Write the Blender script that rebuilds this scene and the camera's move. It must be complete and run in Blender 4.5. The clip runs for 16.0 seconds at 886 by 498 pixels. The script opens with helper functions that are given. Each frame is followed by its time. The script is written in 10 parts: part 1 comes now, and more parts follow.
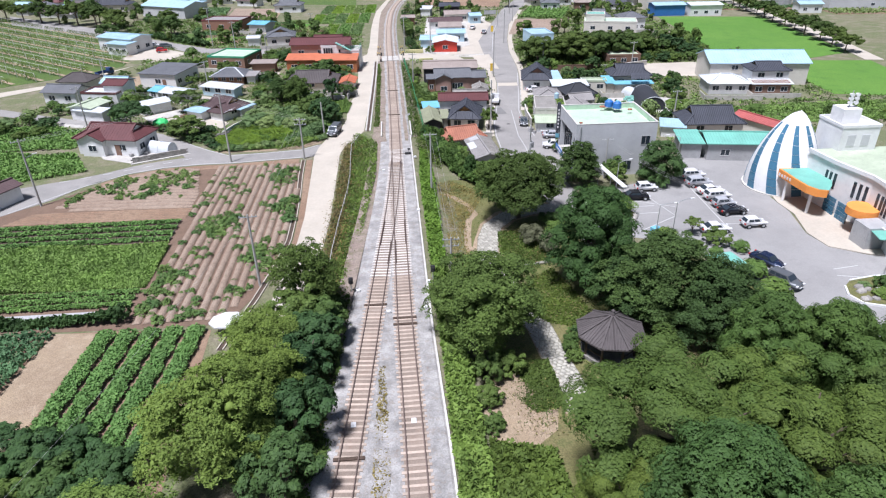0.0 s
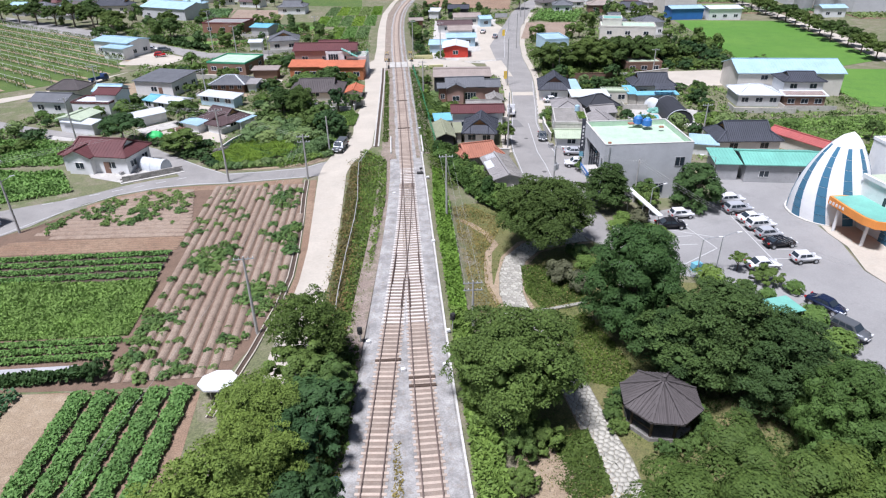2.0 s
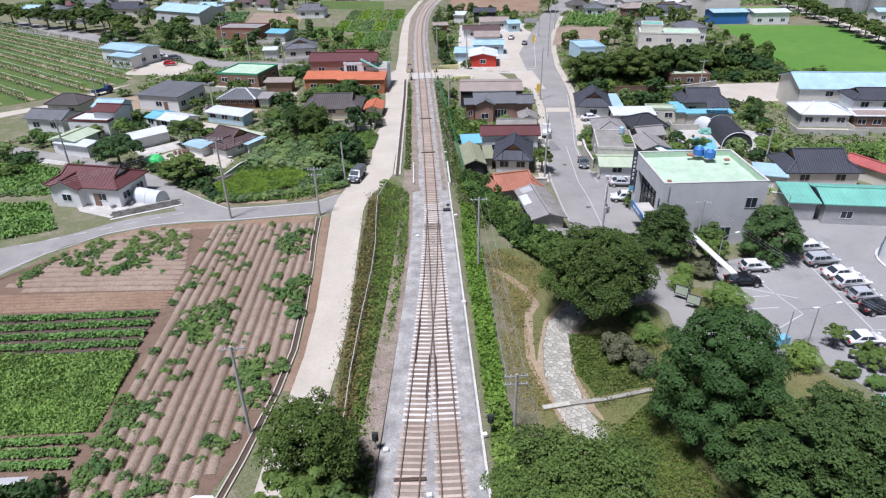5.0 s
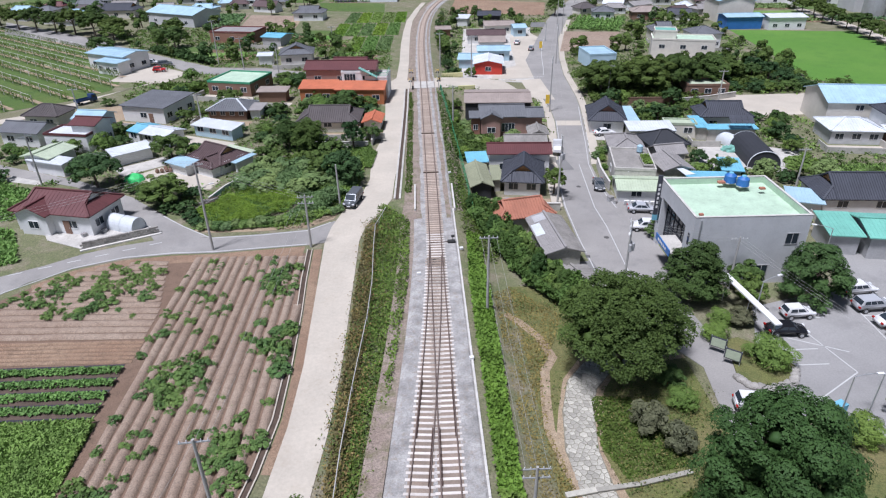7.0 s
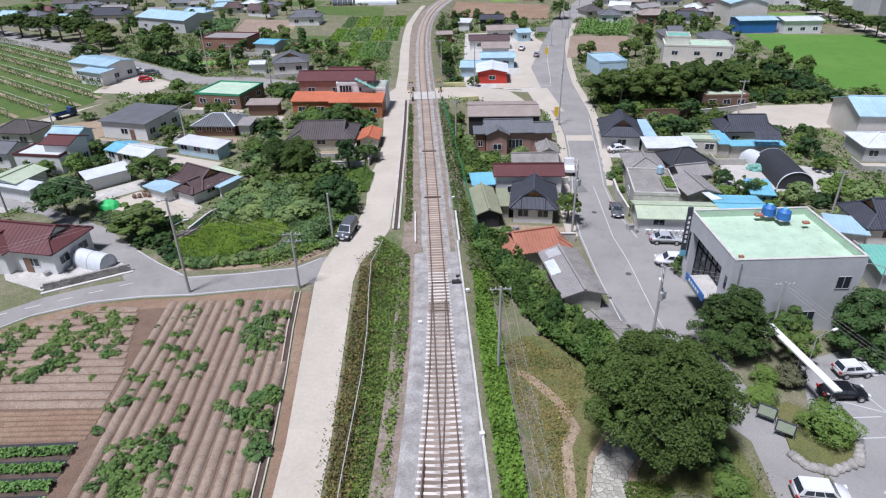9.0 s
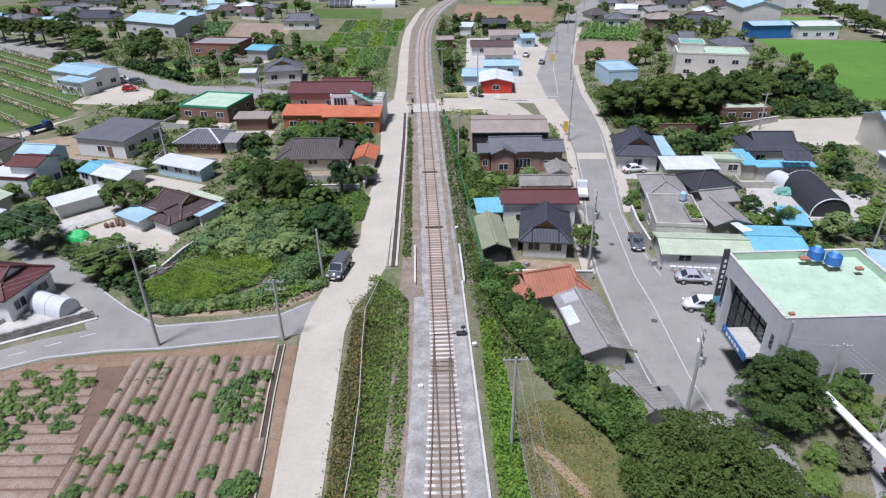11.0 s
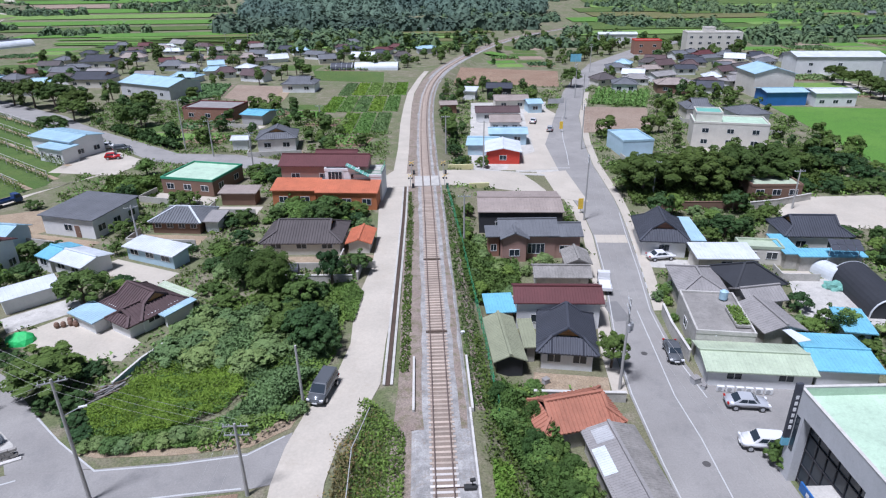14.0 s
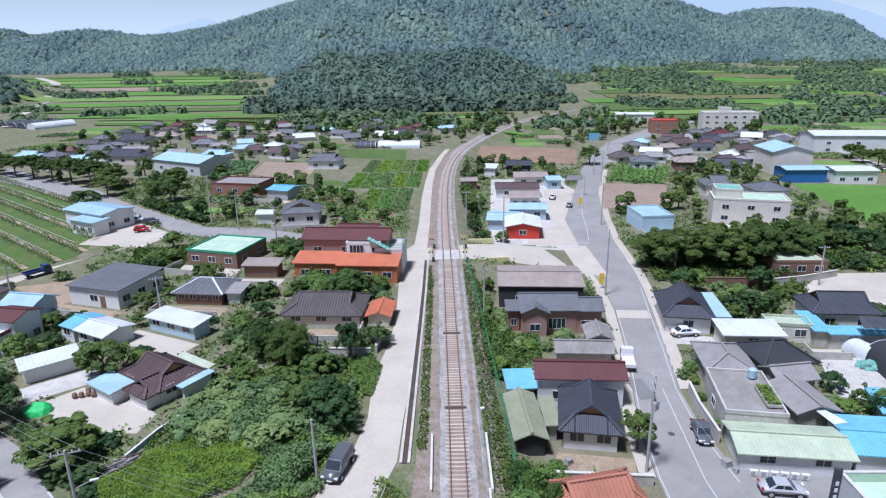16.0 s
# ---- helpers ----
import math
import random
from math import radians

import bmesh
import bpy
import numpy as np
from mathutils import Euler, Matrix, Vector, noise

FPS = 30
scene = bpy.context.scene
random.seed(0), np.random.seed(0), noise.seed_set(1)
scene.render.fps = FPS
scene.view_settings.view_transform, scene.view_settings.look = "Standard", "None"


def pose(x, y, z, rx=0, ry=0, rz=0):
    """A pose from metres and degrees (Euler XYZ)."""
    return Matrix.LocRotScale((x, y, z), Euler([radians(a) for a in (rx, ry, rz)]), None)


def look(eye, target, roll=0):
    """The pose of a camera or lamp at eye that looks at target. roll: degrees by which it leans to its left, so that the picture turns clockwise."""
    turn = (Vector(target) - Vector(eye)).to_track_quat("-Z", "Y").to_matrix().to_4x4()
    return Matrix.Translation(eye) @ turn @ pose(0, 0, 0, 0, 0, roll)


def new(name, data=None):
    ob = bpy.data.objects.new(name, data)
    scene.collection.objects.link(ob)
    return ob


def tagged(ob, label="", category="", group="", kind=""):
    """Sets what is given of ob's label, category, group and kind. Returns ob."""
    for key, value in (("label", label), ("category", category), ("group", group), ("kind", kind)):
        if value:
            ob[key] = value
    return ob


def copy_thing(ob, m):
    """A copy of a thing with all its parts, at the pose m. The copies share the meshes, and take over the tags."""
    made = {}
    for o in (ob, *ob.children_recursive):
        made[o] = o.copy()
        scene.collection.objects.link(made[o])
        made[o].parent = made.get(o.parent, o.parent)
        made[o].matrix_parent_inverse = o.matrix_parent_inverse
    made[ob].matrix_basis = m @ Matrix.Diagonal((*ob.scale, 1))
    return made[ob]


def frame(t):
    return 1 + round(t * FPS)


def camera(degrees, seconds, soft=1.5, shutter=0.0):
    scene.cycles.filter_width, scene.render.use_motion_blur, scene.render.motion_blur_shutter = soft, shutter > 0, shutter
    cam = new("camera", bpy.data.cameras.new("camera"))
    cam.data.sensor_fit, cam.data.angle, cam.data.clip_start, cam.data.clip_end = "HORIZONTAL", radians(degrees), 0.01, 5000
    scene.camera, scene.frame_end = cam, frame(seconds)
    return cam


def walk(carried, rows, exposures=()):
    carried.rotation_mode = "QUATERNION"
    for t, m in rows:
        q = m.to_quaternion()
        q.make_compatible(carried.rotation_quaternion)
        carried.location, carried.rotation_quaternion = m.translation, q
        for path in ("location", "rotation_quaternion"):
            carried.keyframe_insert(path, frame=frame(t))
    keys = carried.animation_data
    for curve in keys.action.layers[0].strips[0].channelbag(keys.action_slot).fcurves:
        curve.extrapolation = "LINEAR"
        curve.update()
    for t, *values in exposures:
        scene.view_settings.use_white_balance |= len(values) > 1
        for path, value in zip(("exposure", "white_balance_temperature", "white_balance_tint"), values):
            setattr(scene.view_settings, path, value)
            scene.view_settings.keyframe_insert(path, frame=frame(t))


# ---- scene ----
cam = camera(70.8, 16.0, soft=1.2)
PATH = [
    (0, (0.228, -11.236, 37.948), (0.355, -9.487, 36.987), -1.1),
    (0.5, (-0.084, -8.817, 38.022), (0.04, -7.067, 37.061), -1.1),
    (1, (-0.424, -6.378, 38.053), (-0.303, -4.629, 37.092), -1.1),
    (1.5, (-0.68, -3.92, 38.065), (-0.562, -2.171, 37.102), -1.0),
    (2, (-0.89, -1.495, 38.082), (-0.772, 0.253, 37.118), -0.9),
    (2.5, (-1.008, 0.897, 38.129), (-0.893, 2.644, 37.163), -0.9),
    (3, (-1.129, 3.319, 38.19), (-1.024, 5.066, 37.223), -1.0),
    (3.5, (-1.225, 5.79, 38.267), (-1.141, 7.538, 37.297), -1.0),
    (4, (-1.247, 8.21, 38.308), (-1.186, 9.958, 37.338), -1.1),
    (4.2, (-1.267, 9.168, 38.308), (-1.209, 10.917, 37.34), -1.3),
    (6.5, (-1.384, 20.143, 38.373), (-1.329, 21.89, 37.401), -1.0),
    (7, (-1.386, 22.621, 38.377), (-1.331, 24.368, 37.406), -1.0),
    (7.5, (-1.369, 25.047, 38.374), (-1.314, 26.795, 37.404), -1.1),
    (8, (-1.33, 27.518, 38.37), (-1.275, 29.265, 37.4), -1.1),
    (8.5, (-1.345, 29.964, 38.379), (-1.29, 31.712, 37.408), -1.0),
    (9, (-1.36, 32.499, 38.401), (-1.307, 34.246, 37.429), -1.2),
    (11.5, (-1.397, 44.798, 38.671), (-1.341, 46.543, 37.695), -1.1),
    (12, (-1.33, 47.29, 38.725), (-1.274, 49.035, 37.748), -1.1),
    (12.5, (-1.277, 49.689, 38.75), (-1.221, 51.435, 37.776), -1.1),
    (13, (-1.268, 52.078, 38.787), (-1.211, 53.842, 37.847), -1.1),
    (13.5, (-1.291, 54.168, 38.779), (-1.23, 55.961, 37.893), -0.9),
    (14, (-1.261, 55.467, 38.715), (-1.203, 57.288, 37.889), -0.7),
    (14.5, (-1.233, 55.882, 38.67), (-1.186, 57.729, 37.904), -0.7),
    (15, (-1.237, 55.866, 38.629), (-1.207, 57.738, 37.925), -0.8),
    (15.5, (-1.245, 55.664, 38.573), (-1.232, 57.556, 37.924), -0.8),
    (16, (-1.265, 55.424, 38.515), (-1.266, 57.331, 37.914), -0.9),
]
walk(cam, [(t, look(e, g, r)) for t, e, g, r in PATH], ((0.0, 0.47, 5930, 18), (7.0, 0.16, 5850, 18), (12.5, 0.1, 5750, 18), (16.0, 0.19, 5450, 19)))


# ---- world and light ----
SUN_EL, SUN_AZ = 69.0, 226.0
world = bpy.data.worlds.new("overcast_sky")
scene.world = world
world.use_nodes = True
wn = world.node_tree
wn.nodes.clear()
sky = wn.nodes.new("ShaderNodeTexSky")
sky.sky_type = "NISHITA"
sky.sun_disc = False
sky.sun_elevation, sky.sun_rotation = radians(SUN_EL), radians(SUN_AZ)
sky.air_density, sky.dust_density, sky.ozone_density = 1.0, 1.0, 1.0
hs = wn.nodes.new("ShaderNodeHueSaturation")
hs.inputs["Saturation"].default_value = 0.85
hs.inputs["Value"].default_value = 0.31
bg = wn.nodes.new("ShaderNodeBackground")
bg.inputs["Strength"].default_value = 0.13
wo = wn.nodes.new("ShaderNodeOutputWorld")
wn.links.new(sky.outputs[0], hs.inputs["Color"])
wg = wn.nodes.new("ShaderNodeTexCoord")
ws = wn.nodes.new("ShaderNodeSeparateXYZ")
wr = wn.nodes.new("ShaderNodeMapRange")
wr.inputs["From Min"].default_value, wr.inputs["From Max"].default_value = 0.0, 0.22
wr.inputs["To Min"].default_value, wr.inputs["To Max"].default_value = 0.92, 0.0
wm = wn.nodes.new("ShaderNodeMix")
wm.data_type = "RGBA"
wm.inputs[7].default_value = (5.3, 6.2, 6.6, 1)
wn.links.new(wg.outputs["Generated"], ws.inputs[0])
wn.links.new(ws.outputs["Z"], wr.inputs["Value"])
wn.links.new(wr.outputs[0], wm.inputs[0])
wn.links.new(hs.outputs[0], wm.inputs[6])
wn.links.new(wm.outputs[2], bg.inputs["Color"])
wn.links.new(bg.outputs[0], wo.inputs["Surface"])
sun = new("sun", bpy.data.lights.new("sun", "SUN"))
sun.data.energy, sun.data.angle, sun.data.color = 4.7, radians(10), (1.0, 0.99, 0.97)
sa, se = radians(SUN_AZ), radians(SUN_EL)
sun.matrix_world = look((0, 0, 100), (-math.sin(sa) * math.cos(se), -math.cos(sa) * math.cos(se), 100 - math.sin(se)))


# ---- materials ----
def shaded(name, rough=0.8, metal=0.0):
    m = bpy.data.materials.new(name)
    m.use_nodes = True
    b = m.node_tree.nodes["Principled BSDF"]
    b.inputs["Roughness"].default_value = rough
    b.inputs["Metallic"].default_value = metal
    return m, m.node_tree, b


def noise_node(nt, scale, detail=4.0, rough=0.6):
    n = nt.nodes.new("ShaderNodeTexNoise")
    n.inputs["Scale"].default_value = scale
    n.inputs["Detail"].default_value = detail
    n.inputs["Roughness"].default_value = rough
    tc = nt.nodes.new("ShaderNodeTexCoord")
    nt.links.new(tc.outputs["Object"], n.inputs["Vector"])
    return n.outputs["Fac"]


def ramp_node(nt, fac, stops):
    r = nt.nodes.new("ShaderNodeValToRGB")
    els = r.color_ramp.elements
    while len(els) < len(stops):
        els.new(0.5)
    for e, (p, c) in zip(els, stops):
        e.position, e.color = p, (*c, 1)
    nt.links.new(fac, r.inputs["Fac"])
    return r.outputs["Color"]


def mix_node(nt, a, b, fac, mode="MIX"):
    m = nt.nodes.new("ShaderNodeMix")
    m.data_type, m.blend_type = "RGBA", mode
    for sock, v in ((m.inputs[0], fac), (m.inputs[6], a), (m.inputs[7], b)):
        if isinstance(v, (int, float)):
            sock.default_value = v
        elif isinstance(v, tuple):
            sock.default_value = (*v, 1)
        else:
            nt.links.new(v, sock)
    return m.outputs[2]


def bump_to(nt, b, fac, strength, dist):
    bp = nt.nodes.new("ShaderNodeBump")
    bp.inputs["Strength"].default_value, bp.inputs["Distance"].default_value = strength, dist
    nt.links.new(fac, bp.inputs["Height"])
    nt.links.new(bp.outputs[0], b.inputs["Normal"])


def tone(c, k):
    return tuple(min(1.0, v * k) for v in c)


def surface(name, col, rough=0.8, var=0.2, big=0.25, fine=5.0, bump=0.25, metal=0.0, stain=None, stain_amt=0.5, rand=0.0):
    """Colour that varies over metres and centimetres, stains of their own colour, fine relief."""
    m, nt, b = shaded(name, rough, metal)
    n1, n2 = noise_node(nt, big, 5), noise_node(nt, fine, 6, 0.7)
    c = ramp_node(nt, n1, ((0.3, tone(col, 1 - var)), (0.7, tone(col, 1 + var))))
    c = mix_node(nt, c, ramp_node(nt, n2, ((0.25, (0.5 - var * 0.9,) * 3), (0.75, (0.5 + var * 0.9,) * 3))), 0.6, "OVERLAY")
    if stain:
        n3 = noise_node(nt, big * 3.1, 8, 0.75)
        f = ramp_node(nt, n3, ((0.52, (0, 0, 0)), (0.68, (stain_amt,) * 3)))
        c = mix_node(nt, c, stain, f)
    if rand:
        oi = nt.nodes.new("ShaderNodeObjectInfo")
        c = mix_node(nt, c, ramp_node(nt, oi.outputs["Random"], ((0.0, (1 - rand,) * 3), (1.0, (1 + rand * 0.3,) * 3))), 1.0, "MULTIPLY")
    nt.links.new(c, b.inputs["Base Color"])
    if bump:
        bump_to(nt, b, n2, bump, 0.05)
    return m


def leafy(name, dark, light, third=None, trans=0.1):
    m, nt, b = shaded(name, 0.7)
    b.inputs["Specular IOR Level"].default_value = 0.2
    geo = nt.nodes.new("ShaderNodeNewGeometry")
    mixed = lambda k: tuple(d + (l - d) * k for d, l in zip(dark, light))
    stops = [(0.0, mixed(0.3)), (0.5, mixed(0.5)), (0.95, mixed(0.74))]
    if third:
        stops.append((1.0, third))
    c = ramp_node(nt, geo.outputs["Random Per Island"], stops)
    n = noise_node(nt, 0.35, 3)
    c = mix_node(nt, c, ramp_node(nt, n, ((0.3, (0.76,) * 3), (0.7, (1.22, 1.2, 1.1)))), 1.0, "MULTIPLY")
    oi = nt.nodes.new("ShaderNodeObjectInfo")
    c = mix_node(nt, c, ramp_node(nt, oi.outputs["Random"], ((0.0, (0.75, 0.82, 0.8)), (1.0, (1.2, 1.1, 0.9)))), 1.0, "MULTIPLY")
    nt.links.new(c, b.inputs["Base Color"])
    tr = nt.nodes.new("ShaderNodeBsdfTranslucent")
    nt.links.new(c, tr.inputs["Color"])
    mx = nt.nodes.new("ShaderNodeMixShader")
    mx.inputs[0].default_value = trans
    nt.links.new(b.outputs[0], mx.inputs[1])
    nt.links.new(tr.outputs[0], mx.inputs[2])
    nt.links.new(mx.outputs[0], nt.nodes["Material Output"].inputs["Surface"])
    return m


def patched(name, cols, scales=(0.05, 0.6, 6.0), rough=0.95, bump=0.5):
    """Ground cover in three tones, mixed by noise at three sizes."""
    m, nt, b = shaded(name, rough)
    a, bb, c = cols
    n1, n2, n3 = (noise_node(nt, s, 6, 0.65) for s in scales)
    k = mix_node(nt, a, bb, ramp_node(nt, n1, ((0.4, (0, 0, 0)), (0.6, (1, 1, 1)))))
    k = mix_node(nt, k, c, ramp_node(nt, n2, ((0.48, (0, 0, 0)), (0.66, (0.85,) * 3))))
    k = mix_node(nt, k, ramp_node(nt, n3, ((0.3, (0.55,) * 3), (0.7, (1.4,) * 3))), 1.0, "MULTIPLY")
    nt.links.new(k, b.inputs["Base Color"])
    bump_to(nt, b, n3, bump, 0.15)
    return m


MAT = {}
MAT["ground"] = patched("meadow", ((0.125, 0.145, 0.062), (0.165, 0.158, 0.09), (0.24, 0.205, 0.15)), (0.05, 0.3, 5.0))
MAT["grass"] = patched("grass", ((0.07, 0.125, 0.022), (0.1, 0.145, 0.03), (0.05, 0.09, 0.02)), (0.12, 1.2, 9.0))
MAT["drygrass"] = patched("dry_grass", ((0.125, 0.135, 0.04), (0.175, 0.15, 0.065), (0.09, 0.112, 0.032)), (0.15, 0.6, 7.0))
MAT["paddy"] = patched("rice", ((0.085, 0.205, 0.022), (0.105, 0.225, 0.028), (0.075, 0.18, 0.022)), (0.03, 0.25, 3.0), 0.8, 0.2)
MAT["ricepale"] = patched("pale_rice", ((0.15, 0.25, 0.05), (0.17, 0.27, 0.06), (0.12, 0.21, 0.04)), (0.02, 0.15, 4.0), 0.8, 0.2)
MAT["soil"] = patched("tilled_soil", ((0.28, 0.208, 0.155), (0.32, 0.248, 0.188), (0.23, 0.165, 0.12)), (0.1, 1.1, 9.0))
# Darker than the ridge soil: the furrows' shade is painted into this colour.
MAT["furrow"] = patched("shaded_furrow", ((0.17, 0.11, 0.075), (0.2, 0.135, 0.095), (0.14, 0.095, 0.065)), (0.1, 1.1, 9.0))
MAT["redsoil"] = patched("bare_earth", ((0.25, 0.16, 0.105), (0.3, 0.21, 0.14), (0.2, 0.135, 0.09)), (0.1, 1.1, 9.0))
MAT["dirt"] = patched("dirt", ((0.34, 0.26, 0.17), (0.28, 0.21, 0.14), (0.38, 0.3, 0.21)), (0.2, 1.5, 9.0))
MAT["concrete_road"] = surface("pale_concrete", (0.455, 0.41, 0.34), 0.9, 0.1, 0.16, 3.0, 0.15, stain=(0.4, 0.345, 0.275), stain_amt=0.55)
MAT["asphalt"] = surface("worn_asphalt", (0.268, 0.255, 0.238), 0.9, 0.14, 0.13, 6.0, 0.15, stain=(0.19, 0.185, 0.18), stain_amt=0.6)
MAT["lot"] = surface("lot_asphalt", (0.275, 0.268, 0.258), 0.9, 0.13, 0.1, 6.0, 0.15, stain=(0.2, 0.195, 0.19), stain_amt=0.55)
MAT["asphalt_patch"] = surface("fresh_asphalt", (0.19, 0.185, 0.178), 0.92, 0.12, 0.3, 7.0, 0.2)
MAT["rail_dark"] = surface("cast_iron", (0.09, 0.085, 0.08), 0.7, 0.2, 1.0, 9.0, 0.2)
MAT["concrete"] = surface("weathered_concrete", (0.46, 0.44, 0.4), 0.9, 0.15, 0.5, 5.0, 0.3, stain=(0.25, 0.23, 0.2), stain_amt=0.6)
MAT["darkconc"] = surface("old_concrete_roof", (0.25, 0.235, 0.215), 0.95, 0.2, 0.5, 5.0, 0.3, stain=(0.13, 0.125, 0.11), stain_amt=0.6)
MAT["curb"] = surface("white_concrete", (0.54, 0.52, 0.48), 0.85, 0.12, 1.0, 7.0, 0.2, stain=(0.36, 0.34, 0.3), stain_amt=0.5)
MAT["paint"] = surface("road_paint", (0.47, 0.47, 0.455), 0.7, 0.08, 1.5, 9.0, 0.1)
MAT["ballast"] = surface("ballast", (0.31, 0.3, 0.285), 0.95, 0.34, 0.7, 7.0, 1.0, stain=(0.25, 0.2, 0.155), stain_amt=0.8)
MAT["crib"] = surface("rusty_ballast", (0.25, 0.2, 0.16), 0.95, 0.28, 0.3, 14.0, 0.9, stain=(0.24, 0.17, 0.125), stain_amt=0.6)
MAT["shoulder"] = patched("cinder_shoulder", ((0.25, 0.195, 0.16), (0.29, 0.235, 0.195), (0.15, 0.14, 0.075)), (0.3, 0.9, 8.0))
MAT["rail"] = surface("rusty_rail", (0.12, 0.075, 0.06), 0.6, 0.2, 1.0, 9.0, 0.1, metal=0.6)
MAT["railtop"] = surface("worn_rail", (0.33, 0.25, 0.21), 0.45, 0.15, 1.0, 9.0, 0.0, metal=0.7)
MAT["sleeper"] = surface("concrete_sleeper", (0.47, 0.38, 0.31), 0.9, 0.12, 2.0, 9.0, 0.2, rand=0.25)
MAT["sleeperw"] = surface("new_sleeper", (0.62, 0.57, 0.52), 0.9, 0.1, 2.0, 9.0, 0.2, rand=0.2)
MAT["darkwood"] = surface("dark_timber", (0.075, 0.05, 0.035), 0.8, 0.3, 1.0, 9.0, 0.3)
MAT["wood"] = surface("orange_timber", (0.4, 0.2, 0.075), 0.7, 0.25, 1.0, 9.0, 0.3)
MAT["bark"] = surface("bark", (0.13, 0.1, 0.075), 0.95, 0.3, 1.0, 8.0, 0.8)
MAT["wire"] = surface("cable", (0.05, 0.05, 0.05), 0.6, 0.1, bump=0)
MAT["pole"] = surface("pole_concrete", (0.38, 0.37, 0.35), 0.9, 0.1, 0.8, 8.0, 0.2)
MAT["steel"] = surface("galvanised_steel", (0.5, 0.51, 0.52), 0.45, 0.08, 1.0, 9.0, 0.1, metal=0.6)
MAT["glass"], _nt, _b = shaded("dark_glass", 0.08)
_b.inputs["Base Color"].default_value = (0.03, 0.04, 0.05, 1)
MAT["blueglass"], _nt, _b = shaded("blue_glass", 0.08)
_b.inputs["Base Color"].default_value = (0.06, 0.16, 0.24, 1)
MAT["rubber"] = surface("rubber", (0.03, 0.03, 0.03), 0.8, 0.1, bump=0)
MAT["stone"] = surface("flagstone", (0.42, 0.4, 0.34), 0.9, 0.15, 1.5, 8.0, 0.4, rand=0.3)
MAT["joint"] = surface("path_mortar", (0.2, 0.185, 0.14), 0.95, 0.2, 0.6, 7.0, 0.4, stain=(0.1, 0.12, 0.04), stain_amt=0.6)
MAT["rock"] = surface("field_stone", (0.34, 0.32, 0.29), 0.9, 0.25, 1.0, 6.0, 0.6, rand=0.3)
for key, c, r in (
    ("maroon", (0.11, 0.0357, 0.0361), 0.6), ("brownroof", (0.095, 0.06, 0.06), 0.75), ("grayroof", (0.13, 0.135, 0.145), 0.7),
    ("slate", (0.052, 0.056, 0.07), 0.65), ("blackroof", (0.03, 0.032, 0.038), 0.7), ("orangeroof", (0.48, 0.15, 0.075), 0.65),
    ("rustroof", (0.36, 0.15, 0.095), 0.85), ("skyblue", (0.35, 0.5, 0.58), 0.5), ("blueroof", (0.17, 0.43, 0.55), 0.6), ("whiteroof", (0.58, 0.61, 0.63), 0.5),
    ("mint", (0.43, 0.56, 0.42), 0.7), ("paleroof", (0.42, 0.48, 0.35), 0.6), ("deepgreen", (0.05, 0.27, 0.15), 0.6), ("teal", (0.17, 0.43, 0.35), 0.5), ("oliveroof", (0.25, 0.26, 0.17), 0.85),
    ("tanroof", (0.3, 0.25, 0.22), 0.8), ("redroof", (0.38, 0.1, 0.09), 0.6), ("asbestos", (0.264, 0.249, 0.239), 0.9), ("red", (0.55, 0.05, 0.03), 0.6),
    ("deepblue", (0.03, 0.14, 0.4), 0.5), ("gray", (0.38, 0.38, 0.38), 0.8), ("yellow", (0.75, 0.5, 0.05), 0.6), ("oldtile", (0.095, 0.082, 0.08), 0.85),
):
    MAT[key] = surface(key, c, r, 0.13, 0.35, 5.0, 0.15, stain=tone(c, 0.55) if r > 0.55 else tone(c, 0.8), stain_amt=0.45)
for key, c in (("white", (0.69, 0.69, 0.68)), ("cream", (0.62, 0.585, 0.52)), ("graywall", (0.5, 0.505, 0.51)), ("brick", (0.28, 0.145, 0.1)), ("orangebrick", (0.42, 0.15, 0.06)),
               ("blackwall", (0.035, 0.035, 0.04)), ("bluewall", (0.42, 0.56, 0.64)), ("brownwall", (0.2, 0.12, 0.085)), ("pinkwall", (0.36, 0.22, 0.18)), ("orangepaint", (0.75, 0.28, 0.06)), ("darkred", (0.16, 0.05, 0.045))):
    MAT[key] = surface(key + "_wall", c, 0.85, 0.07, 0.5, 6.0, 0.2, stain=tone(c, 0.7), stain_amt=0.35)
